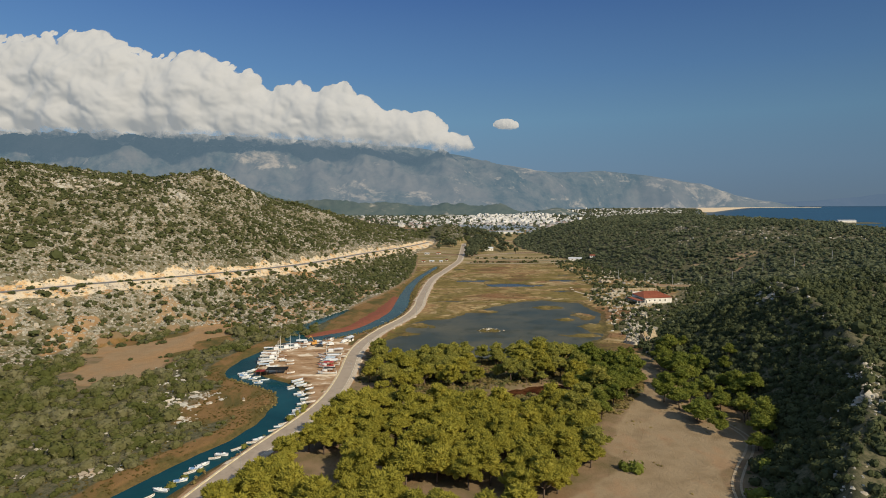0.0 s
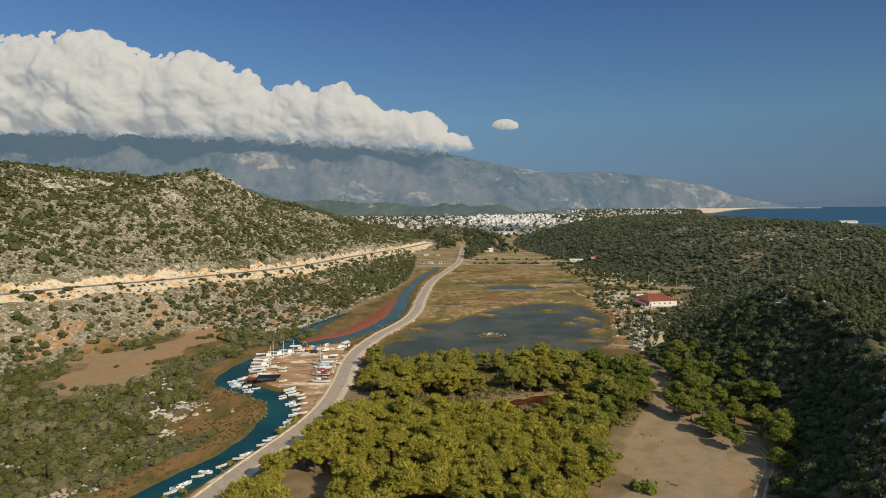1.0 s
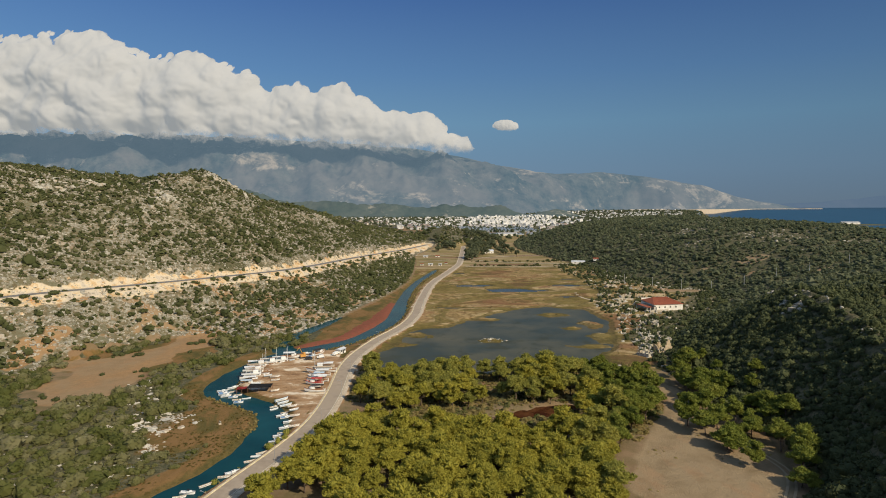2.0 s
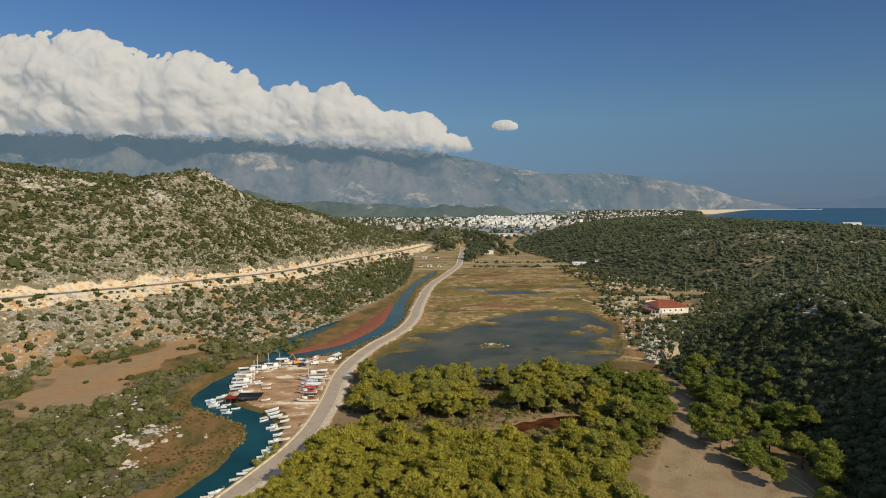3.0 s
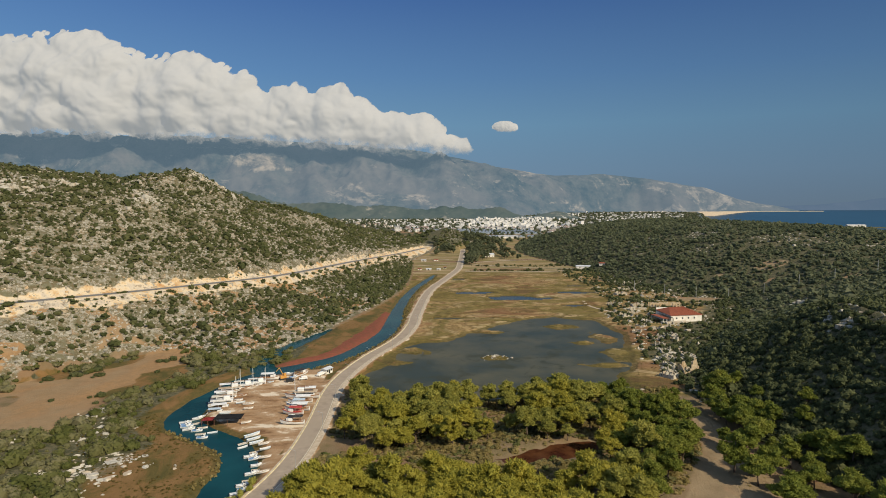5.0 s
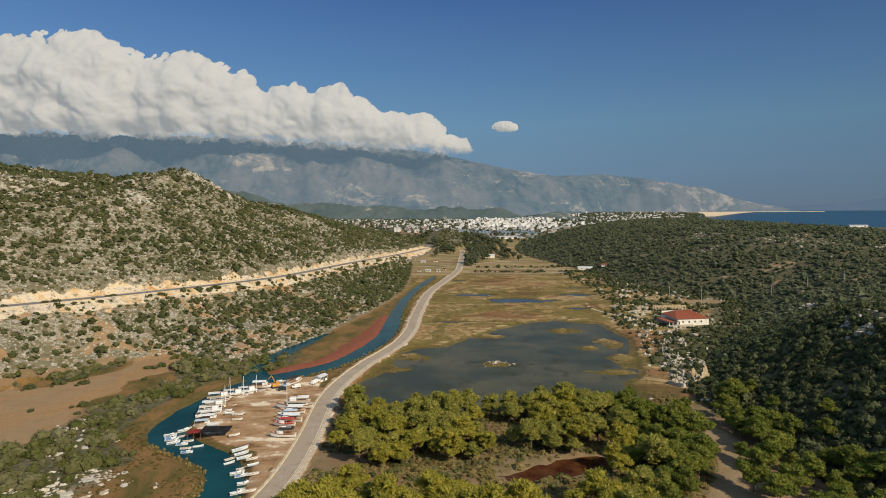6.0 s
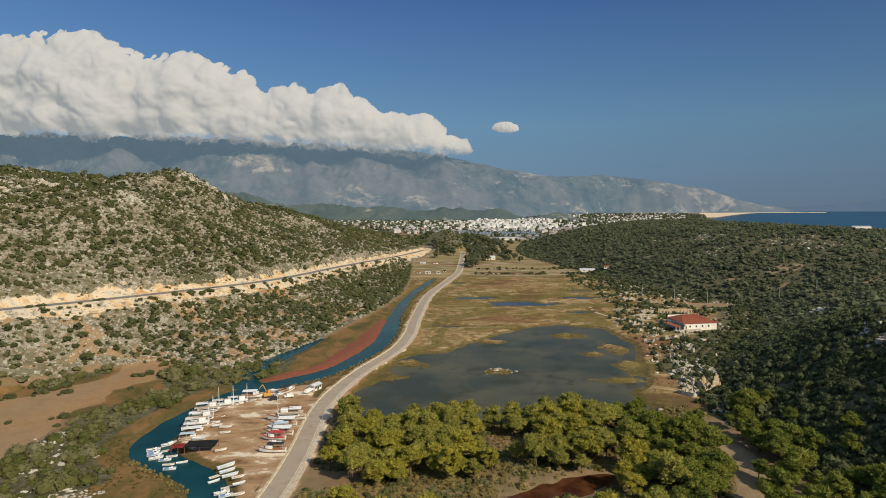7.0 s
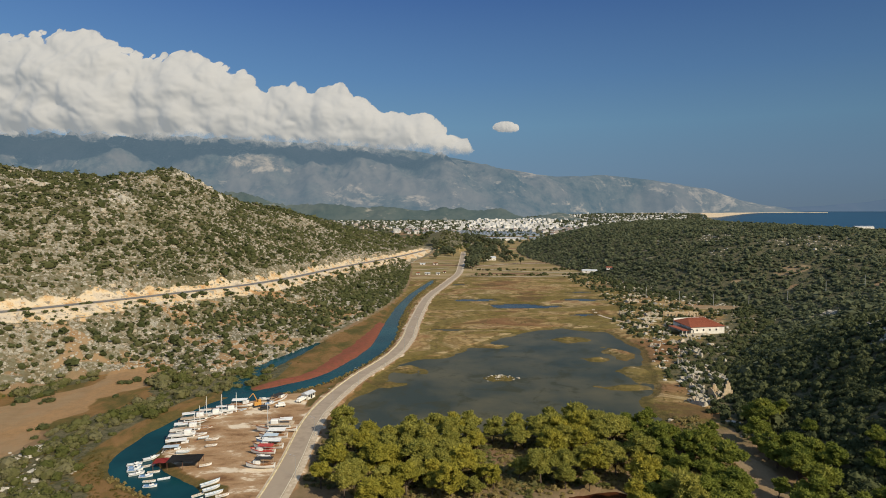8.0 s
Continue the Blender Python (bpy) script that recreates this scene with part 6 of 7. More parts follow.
# kind, x, y, heading in degrees (0: bow to the right), afloat or hauled out
YARD_BOATS = """ga -101 351 20 w|gb -96 355.5 22 w|gc -91 360 24 w|ga -99 339 19 w|gb -98 332 17 w|ta -97 325.5 15 w|oa -86 327 10 h|tc -97 319.5 12 w|ob -92 315 8 h
ma -103 314 40 w|mb -104 304.5 20 w|ma -102 301.5 30 w|mb -98 299.8 14 w|oa -95 296 10 w|mb -93 292.5 8 w|oa -101 308 30 w|oa -79.5 304 25 h
ga -64 336 185 h|ta -63.5 329.5 183 h|tc -64 324.5 182 h|ta -62.5 319.5 180 h|td -63 314.5 178 h|ma -61.5 310.5 182 h|tb -60.5 303 180 h
oc -73 291.5 42 h|oc -71.5 288.5 40 h|oa -75 286.5 42 w|oc -69.5 285.5 34 h|ob -74 283 40 w|oa -66 283 28 h|oa -68 278.5 30 w|ma -68.5 275 28 w|mb -66.5 273 26 w|ob -64 278 30 h
ma -63.5 267.5 22 w|oa -62.5 263.5 12 w|oa -63 255.5 20 w|ma -63.5 252.5 24 w|mb -62.5 249.5 22 w|ma -63.5 246.8 26 w|oa -64.5 244.2 30 w|oa -65.5 236.5 36 w|ob -66.5 233.5 9 w|oa -67.5 229.5 25 w
ma -70.5 220.5 35 w|oa -72.2 217.5 12 w|oa -76 211.5 44 w|ma -79.5 206.5 -6 w|oa -81 203.8 19 w|ma -83 198 43 w|mb -84.2 195.4 12 w|oa -85 192.6 40 w|mb -85.5 186.5 20 w|ma -89 180 175 w|oa -90.5 175.5 55 w|oa -59 258.5 24 h
ma -106.5 309 20 w|mb -105.5 306.8 25 w|oa -97 303 15 w|ob -91 297.8 20 w|oa -61.8 270.5 20 h|ma -63.5 261 28 w|ob -90 328.5 20 h|oa -84 321 15 h
ta -87 366 8 h|ma -80 374.5 185 h|tb -73 374 60 h|mb -76 368.5 30 h"""
used_boats = set()
for row in YARD_BOATS.replace("\n", "|").split("|"):
    key, bx_, by_, head, how = row.split()
    bz_ = 0.0 if how == "w" else float(height(np.array([float(bx_)]), np.array([float(by_)]))[0]) + DRAFT[key[0]] + (0.12 if key[0] in "gt" else 0)
    m = pose(float(bx_), float(by_), bz_, 0 if how == "w" else 3 * (-1) ** len(used_boats), 0, float(head))
    if key[0] in "mo":
        m = m @ Matrix.Diagonal((0.86, 0.86, 0.86, 1))
    if key in used_boats:
        copy_thing(BOATS[key], m)
    else:
        used_boats.add(key)
        BOATS[key].matrix_basis = m


def ground_at(x, y):
    return float(height(np.array([float(x)]), np.array([float(y)]))[0])


# ---- paints of the buildings ----
MAT_TOWN_WHITE = surface("town_render_white", (0.50, 0.49, 0.47), (0.80, 0.78, 0.74), 30, 0.9, 0, 0)
MAT_TOWN_CREAM = surface("town_render_cream", (0.52, 0.43, 0.35), (0.72, 0.64, 0.55), 30, 0.9, 0, 0)
MAT_TOWN_ROOF = surface("town_roof", (0.20, 0.13, 0.11), (0.33, 0.24, 0.21), 6, 0.9, 0, 0)
MAT_TOWN_GREY = surface("town_roof_grey", (0.28, 0.29, 0.31), (0.40, 0.41, 0.43), 6, 0.9, 0, 0)
MAT_GLASSHOUSE = surface("greenhouse_film", (0.26, 0.30, 0.33), (0.38, 0.42, 0.45), 8, 0.4, 0, 0)


# ---- the yard's sheds, machine and lamp posts ----
MAT_PLASTER = surface("white_plaster", (0.60, 0.57, 0.50), (0.78, 0.75, 0.68), 2.5, 0.9, 0, 0.2)
MAT_ORANGE = surface("orange_machine_paint", (0.42, 0.20, 0.04), (0.58, 0.30, 0.07), 0.8, 0.5, 0, 0.1)
MAT_RUST = surface("rusty_steel", (0.12, 0.05, 0.03), (0.24, 0.12, 0.07), 0.5, 0.9, 0, 0.3)


def shade_shed(x, y, turn, w, d, h, cover, label):
    thing = new("boat_shed")
    for sx_ in (-1, 0, 1):
        for sy_ in (-1, 1):
            part("post", rod(bmesh.new(), (sx_ * w * 0.47, sy_ * d * 0.46, -0.3), (sx_ * w * 0.47, sy_ * d * 0.46, h), 0.09), MAT_RUST, thing)
    bm = bmesh.new()
    n = 9
    g = [[bm.verts.new((w * (i / (n - 1) - 0.5), d * (j / 5 - 0.5), h + 0.12 - 0.16 * math.sin(i / (n - 1) * math.pi * 2) ** 2 * math.sin(j / 5 * math.pi))) for i in range(n)] for j in range(6)]
    for a, b in zip(g[:-1], g[1:]):
        for i in range(n - 1):
            bm.faces.new((a[i], a[i + 1], b[i + 1], b[i]))
    bmesh.ops.solidify(bm, geom=bm.faces[:], thickness=0.06)
    part("roof", bm, cover, thing)
    thing.matrix_basis = pose(x, y, ground_at(x, y), 0, 0, turn)
    return tagged(thing, label, "shed")


shade_shed(-87.0, 305.5, 5, 11.0, 6.5, 2.4, MAT_BLACK_COVER, "open yard shed on rusty posts under black shade cloth")
shade_shed(-96.2, 307.5, 8, 5.0, 4.5, 2.0, MAT_RED, "small landing shed with a faded red cover")


def crane(x, y):
    thing = new("yard_crane")
    part("body", box(bmesh.new(), -1.6, 1.6, -1.1, 1.1, 0.7, 2.2, 0.15), MAT_ORANGE, thing)
    part("cab", box(bmesh.new(), 0.2, 1.5, -1.0, 0.1, 2.2, 3.3, 0.1), MAT_ORANGE, thing)
    part("cab_window", box(bmesh.new(), 1.48, 1.54, -0.9, 0.0, 2.5, 3.1), MAT_DARK, thing)
    part("arm", rod(rod(bmesh.new(), (0.4, 0.5, 2.0), (-1.6, 0.6, 6.2), 0.25, 0.18), (-1.6, 0.6, 6.2), (-3.4, 0.6, 4.4), 0.18, 0.12), MAT_ORANGE, thing)
    for sgn in (1, -1):
        part("track", box(bmesh.new(), -2.0, 2.0, sgn * 0.95 - 0.3, sgn * 0.95 + 0.3, 0, 0.8, 0.2), MAT_DARK, thing)
    thing.matrix_basis = pose(x, y, ground_at(x, y), 0, 0, 35)
    return tagged(thing, "orange yard crane on tracks standing on bare earth", "crane")


crane(-81.0, 366.5)


def van(x, y, turn, paint, label, long=5.2):
    thing = new("parked_van")
    bm = box(bmesh.new(), -long / 2, long / 2, -0.95, 0.95, 0.45, 1.25, 0.15)
    part("body", bm, paint, thing)
    part("cabin", box(bmesh.new(), -long * 0.42, long * 0.25, -0.85, 0.85, 1.2, 2.0, 0.2), paint, thing)
    part("windscreen", box(bmesh.new(), long * 0.235, long * 0.262, -0.7, 0.7, 1.35, 1.85), MAT_DARK, thing)
    for sx_ in (-0.32, 0.32):
        for sgn in (1, -1):
            part("wheel", rod(bmesh.new(), (sx_ * long, sgn * 0.75, 0.36), (sx_ * long, sgn * 0.98, 0.36), 0.36, None, 12), MAT_DARK, thing)
    thing.matrix_basis = pose(x, y, ground_at(x, y), 0, 0, turn)
    return tagged(thing, label, "vehicle")


van(-63.0, 374.0, 70, MAT_WHITE, "white parked van on the yard's pale ground", 6.0)
van(-76.5, 362.5, 20, MAT_DARK, "dark parked car beside hauled-out boats", 4.2)
van(-70.5, 366.0, 200, MAT_WHITE, "white parked car on bare ground", 4.3)


def shed(x, y, turn, w, d, h, roof, label, name="shed", wall=None):
    thing = new(name)
    part("wall", box(bmesh.new(), -w / 2, w / 2, -d / 2, d / 2, -0.5, h), wall or MAT_PLASTER, thing)
    bm = bmesh.new()
    e = 0.4
    p = [bm.verts.new(c) for c in ((-w / 2 - e, -d / 2 - e, h), (w / 2 + e, -d / 2 - e, h), (w / 2 + e, d / 2 + e, h), (-w / 2 - e, d / 2 + e, h), (-w / 2 - e, 0, h + d * 0.22), (w / 2 + e, 0, h + d * 0.22))]
    for f in ((0, 1, 5, 4), (2, 3, 4, 5), (0, 4, 3), (1, 2, 5), (3, 2, 1, 0)):
        bm.faces.new([p[i] for i in f])
    part("roof", bm, roof, thing)
    part("door", box(bmesh.new(), -0.6, 0.6, -d / 2 - 0.06, -d / 2 + 0.02, 0, 2.05), MAT_DARK, thing)
    for sx_ in (-0.3, 0.3):
        part("window", box(bmesh.new(), sx_ * w - 0.7, sx_ * w + 0.7, -d / 2 - 0.05, -d / 2 + 0.02, 1.0, 2.1), MAT_DARK, thing)
    thing.matrix_basis = pose(x, y, ground_at(x, y), 0, 0, turn)
    return tagged(thing, label, "building")


MAT_TIN = surface("pale_tin_roof", (0.50, 0.52, 0.54), (0.70, 0.71, 0.72), 3, 0.5, 0.2, 0.1)
MAT_TILE = surface("red_roof_tiles", (0.19, 0.048, 0.022), (0.29, 0.082, 0.038), 1.6, 0.95, 0, 0.5, (0.24, 0.064, 0.03))
shed(-61.0, 379.5, 65, 5.5, 3.6, 2.4, MAT_TIN, "small shed with a pale tin roof beside the road")


def street_lamp(i):
    thing = new("street_lamp")
    part("pole", rod(bmesh.new(), (0, 0, -0.3), (0, 0, 7.5), 0.09, 0.05), MAT_METAL, thing)
    part("arm", rod(bmesh.new(), (0, 0, 7.4), (-1.4, 0, 7.9), 0.04), MAT_METAL, thing)
    part("lamp_head", box(bmesh.new(), -1.9, -1.3, -0.14, 0.14, 7.82, 7.98, 0.03), MAT_METAL, thing)
    return tagged(thing, "thin grey metal street lamp at the road's edge", "street lamp", "street lamps along the road")


lamp_first = street_lamp(0)
d_road = np.gradient(ROAD, axis=0)
run = np.concatenate([[0], np.cumsum(np.hypot(*np.diff(ROAD, axis=0).T))])
for i, dist in enumerate(np.arange(60, 520, 36)):
    q = np.array([np.interp(dist, run, ROAD[:, 0]), np.interp(dist, run, ROAD[:, 1])])
    w = np.array([np.interp(dist, run, d_road[:, 0]), np.interp(dist, run, d_road[:, 1])])
    w /= np.hypot(*w)
    at = q + np.array([w[1], -w[0]]) * 4.2
    m = pose(at[0], at[1], ground_at(*at), 0, 0, math.degrees(math.atan2(w[1], w[0])) - 90)
    if i == 0:
        lamp_first.matrix_basis = m
    else:
        copy_thing(lamp_first, m)


def utility_pole():
    thing = new("utility_pole")
    part("pole", rod(bmesh.new(), (0, 0, -0.5), (0, 0, 11), 0.28, 0.18), MAT_METAL, thing)
    part("crossarm", box(bmesh.new(), -1.3, 1.3, -0.1, 0.1, 9.9, 10.15), MAT_METAL, thing)
    return tagged(thing, "pale concrete utility pole rising from the maquis", "utility pole", "utility poles on the hill")


pole_first = utility_pole()
for i, (px_, py_) in enumerate(((205, 690), (226, 660), (250, 642), (275, 628), (300, 612), (325, 600), (352, 592), (385, 585))):
    m = pose(px_, py_, ground_at(px_, py_), 0, 0, 60)
    if i == 0:
        pole_first.matrix_basis = m
    else:
        copy_thing(pole_first, m)

# ---- red-roofed hall and the ruins by the marsh ----
MAT_OLD_STONE = surface("old_cut_stone", (0.30, 0.27, 0.21), (0.52, 0.48, 0.40), 1.4, 0.95, 0, 0.8, (0.38, 0.31, 0.225))


def hall():
    thing = new("red_roofed_hall")
    w, d, h = 26.0, 22.0, 4.2
    part("wall", box(bmesh.new(), 0, w, -0.25, 0.25, -1.5, h), MAT_PLASTER, thing)
    part("wall", box(bmesh.new(), 0, w, d - 0.25, d + 0.25, -1.5, h + 2.6), MAT_PLASTER, thing)
    part("wall", box(bmesh.new(), -0.25, 0.25, 0.25, d - 0.25, -1.5, h), MAT_PLASTER, thing)
    part("wall", box(bmesh.new(), w - 0.25, w + 0.25, 0.25, d - 0.25, -1.5, h), MAT_PLASTER, thing)
    bm = bmesh.new()
    e = 0.8
    p = [bm.verts.new(c) for c in ((-e, -e, h), (w + e, -e, h), (w + e, d - 0.3, h + 1.0), (-e, d - 0.3, h + 1.0), (6.0, d * 0.62, h + 4.2), (w - 7.0, d * 0.62, h + 4.2))]
    for f in ((0, 1, 5, 4), (1, 2, 5), (2, 3, 4, 5), (3, 0, 4), (3, 2, 1, 0)):
        bm.faces.new([p[i] for i in f])
    roof = part("roof", bm, MAT_TILE, thing)
    for i in range(14):
        a = 1.0 + i * (w - 2.0) / 13
        part("roof_batten", rod(bmesh.new(), (a, -e, h + 0.08), (6.0 + (a - 1.0) / (w - 2.0) * (w - 13.0), d * 0.61, h + 4.25), 0.07, None, 4), MAT_TILE, roof)
    part("side_cover", box(bmesh.new(), -8.5, -3.2, -3.0, 15.0, 2.6, 2.9), MAT_TILE, thing, "low red tiled side roof")
    # black slab painted in for the shadow in the gap beside the hall
    part("side_cover", box(bmesh.new(), -3.0, -1.0, -4.5, 13.0, 3.3, 3.55), MAT_BLACK_COVER, thing, "black sheet standing in for the shaded side gap")
    for px_, py_ in ((-8.0, -2.5), (-8.0, 14.5), (-1.4, -4.0), (-1.4, 12.5), (-5.0, -2.5)):
        part("post", box(bmesh.new(), px_ - 0.2, px_ + 0.2, py_ - 0.2, py_ + 0.2, -1.5, 2.6 if px_ < -3 else 3.3), MAT_PLASTER, thing)
    for i in range(4):
        part("window", box(bmesh.new(), 4 + i * 5.0, 5.2 + i * 5.0, -0.29, -0.2, 1.3, 2.6), MAT_DARK, thing)
    part("door", box(bmesh.new(), 0.8, 2.0, -0.30, -0.2, 0, 2.1), MAT_DARK, thing)
    part("terrace", box(bmesh.new(), -9.0, 12, -4.5, -0.3, -1.5, 0.12, 0.1), MAT_OLD_STONE, thing)
    thing.matrix_basis = pose(177.5, 518, ground_at(186, 527) + 1.0, 0, 0, 10)
    return tagged(thing, "white-walled hall with a broad red tiled roof", "building")


hall()


def ragged_wall(bm, a, b, thick, low, high, seed, door=None, gable=False):
    """A broken wall from a to b, its top torn."""
    g = random.Random(seed)
    a, b = Vector((*a, 0)), Vector((*b, 0))
    along = (b - a).normalized()
    side = Vector((-along.y, along.x, 0)) * thick / 2
    n = max(3, int((b - a).length / 0.75))
    tops = [max(0.4, low + (high - low) * (0.5 + 0.5 * math.sin(i * 0.42 + seed)) + g.uniform(-0.25, 0.25)) for i in range(n)]
    if gable:
        tops = [max(0.4, low + (high - low) * max(0.0, 1 - abs(2 * (i + 0.5) / n - (0.55 if seed % 2 else 1.3)) * 1.5) + g.uniform(-0.5, 0.3)) for i in range(n)]
    if door:
        for i in range(*door):
            tops[min(i, n - 1)] = 0.3
    cols = []
    for i in range(n):
        for k in (i + 0.04, i + 0.96):
            p = a.lerp(b, k / n)
            t = tops[i] + g.uniform(-0.2, 0.2)
            q = Vector((g.uniform(-0.08, 0.08), g.uniform(-0.08, 0.08), 0))
            cols.append([bm.verts.new(c) for c in (p - side + Vector((0, 0, -1.2)), p - side + q + Vector((0, 0, t)), p + side + q + Vector((0, 0, t + g.uniform(-0.15, 0.15))), p + side + Vector((0, 0, -1.2)))])
    for u, v in zip(cols[:-1], cols[1:]):
        for k in range(3):
            bm.faces.new((u[k], v[k], v[k + 1], u[k + 1]))
    bm.faces.new(cols[0])
    bm.faces.new(cols[-1][::-1])
    return bm


def ruin(x, y, turn, w, d, low, high, seed, label, gable=False):
    thing = new("ruined_house")
    for i, (a, b, dr) in enumerate((((0, 0), (w, 0), (3, 5)), ((w, 0), (w, d), None), ((w, d), (0, d), (5, 6)), ((0, d), (0, 0), None))):
        part("wall", ragged_wall(bmesh.new(), a, b, 0.55, low, high * ((1.0, 0.3, 0.6, 0.45)[i] if gable else 1.0 if i in (0, 2) else 0.75), seed + i, None if gable else dr, gable and i in (0, 2)), MAT_WARM_STONE if gable else MAT_OLD_STONE, thing)
    thing.matrix_basis = pose(x, y, ground_at(x, y), 0, 0, turn)
    return tagged(thing, label, "ruin", "ruins by the marsh")


MAT_WARM_STONE = surface("warm_cut_stone", (0.34, 0.26, 0.16), (0.54, 0.44, 0.30), 1.1, 0.95, 0, 0.9, (0.42, 0.30, 0.17))
ruin(130, 376, 12, 9, 6, 1.0, 9.2, 4, "roofless ancient stone house with tall broken gables", True)
ruin(120, 366, 40, 8, 6, 0.8, 3.0, 9, "low broken stone walls among dark bushes")
for i, (x_, y_, t_, w_, d_) in enumerate(((148, 540, 20, 9, 6), (153, 556, 5, 12, 5), (163, 572, 15, 16, 7), (172, 590, 8, 10, 6), (150, 500, 40, 9, 6), (140, 478, 60, 8, 5), (145, 455, 45, 10, 5),
                                           (138, 430, 70, 9, 4), (196, 700, 20, 14, 9), (178, 660, 30, 12, 6), (166, 620, 70, 12, 6), (210, 735, 30, 16, 10), (155, 590, 80, 8, 5), (128, 405, 30, 7, 4))):
    ruin(x_, y_, t_, w_, d_, 0.5, 1.6 if i % 3 else 2.8, 20 + i * 3, "pale cut-stone wall remains of an ancient building")
def arcade():
    """A long cream wall of narrow arches, roofless."""
    thing = new("stone_arcade")
    for i in range(10):
        part("pier", box(bmesh.new(), i * 3.0 - 0.55, i * 3.0 + 0.55, -0.5, 0.5, -1.5, 2.9 + 0.25 * math.sin(i * 2.3), 0.06), MAT_WARM_STONE, thing)
    for i in range(9):
        if i != 6:
            part("lintel", box(bmesh.new(), i * 3.0 - 0.5, i * 3.0 + 3.5, -0.46, 0.46, 2.4, 3.5 + 0.2 * math.sin(i * 1.7), 0.06), MAT_WARM_STONE, thing)
    part("back_wall", ragged_wall(bmesh.new(), (0, 4.5), (27, 4.5), 0.7, 1.8, 3.4, 77), MAT_WARM_STONE, thing)
    thing.matrix_basis = pose(186, 588, ground_at(195, 590), 0, 0, 4)
    return tagged(thing, "cream stone arcade of a roofless ancient building", "ruin", "ruins by the marsh")


arcade()
g6 = random.Random(31)
for i in range(30):
    y_ = g6.uniform(368, 560)
    x_ = 124 + (y_ - 372) * 0.26 + g6.uniform(-6, 16)
    ruin(x_, y_, g6.uniform(0, 90), g6.uniform(3, 7), g6.uniform(2.5, 4.5), 0.6, g6.uniform(1.4, 2.8), 90 + i * 3, "pale cut-stone wall remains of an ancient building")
shed(1492, 2200, 0, 66, 16, 6, MAT_TOWN_GREY, "long white seaside hotel on a low cape", "seaside_hotel")
shed(206, 908, -8, 26, 7, 3.0, MAT_TIN, "long low white building with a pale tin roof", "long_building")
shed(226, 890, -8, 10, 6, 2.6, MAT_TILE, "small white house with a red tiled roof", "small_house")
shed(86, 1122, 6, 17, 10, 4.5, MAT_TIN, "white farmhouse with a pale roof beside the fields", "farmhouse")
for i, (x_, y_, t_, w_, d_) in enumerate(((-30, 905, 10, 5, 3), (-17, 902, -5, 7, 3.5), (-3, 900, 15, 5, 3), (6, 925, 0, 4, 3), (38, 1015, 20, 5, 4), (-28, 1040, 0, 8, 4), (-8, 1046, 10, 7, 4), (178, 1650, 5, 52, 16))):
    shed(x_, y_, t_, w_, d_, 2.0 if w_ < 50 else 5, MAT_TOWN_GREY if w_ > 50 else MAT_TIN if i % 3 else MAT_TILE, "low white farm building at the marsh's far end" if w_ < 50 else "long cream warehouse behind the trees", "farm_building" if w_ < 50 else "warehouse")

# ---- dirt tracks over the fields ----
for pts in (((34, 880), (90, 872), (150, 878), (206, 902)), ((46, 985), (90, 950), (140, 925), (206, 912)), ((44, 1000), (100, 1040), (170, 1060)), ((14, 985), (-40, 960), (-66, 990), (-50, 1080)), ((20, 1060), (-30, 1075), (-62, 1050)),
            ((150, 556), (140, 572), (133, 596), (135, 622)), ((82, 135), (86, 160), (90, 178), (98, 192), (110, 209), (114, 220), (112, 232), (106, 246)), ((84.2, 135), (88.2, 160), (92.2, 177), (100, 190.6), (112, 208), (116, 220), (114, 233), (108, 247))):
    ln = curve_through(pts, 8)
    wd = 0.4 if pts[0][1] < 200 else 1.3 if pts[0][1] < 600 else 2.2
    tagged(new("dirt_track", ribbon("dirt_track", ln, -wd, wd, 0.12 if pts[0][1] < 600 else 0.45, MAT_TRACK if pts[0][1] < 200 else MAT_GRAVEL, None)), "pale beaten dirt track", "track", kind="structure")


hx_ = rng.uniform(40, 205, 150)
hy_ = np.where(rng.random(150) < 0.6, 890 + rng.normal(0, 3, 150), 955 + rng.normal(0, 6, 150))
scatter("field_hedge", TUFTS, hx_, hy_, height(hx_, hy_) - 0.2, rng.gamma(3, 0.45, 150) + 0.5, rng.uniform(0.6, 1.0, 150), rng.uniform(0, 0.6, 150), MAT_SCRUB, "low dark hedge bushes between the fields", "hedge")


# ---- broadleaf belt before the town ----
def belt_tree(seed):
    g = np.random.default_rng(seed)
    thing = new("eucalyptus_tree")
    bm = rod(bmesh.new(), (0, 0, -0.5), (0, 0, 9), 0.4, 0.2)
    for _ in range(3):
        rod(bm, (0, 0, g.uniform(3, 6)), (g.uniform(-3, 3), g.uniform(-3, 3), g.uniform(8, 11)), 0.18, 0.08, 5)
    part("trunk", bm, MAT_BARK, thing)
    pieces = []
    for _ in range(12):
        v, f = leaf_clump(g, 26, 0.36, 1.0)
        pieces.append((v * g.uniform(1.6, 2.6) + (g.uniform(-3, 3), g.uniform(-3, 3), g.uniform(4.5, 13)), f, g.uniform(0.3, 1.0)))
    v, f, t = join(pieces)
    crown = new("crown", np_mesh("crown", v, f, MAT_MAQUIS, False, t))
    crown.parent = thing
    return tagged(thing, "tall dark green eucalyptus beside the road", "tree", "eucalyptus belt")


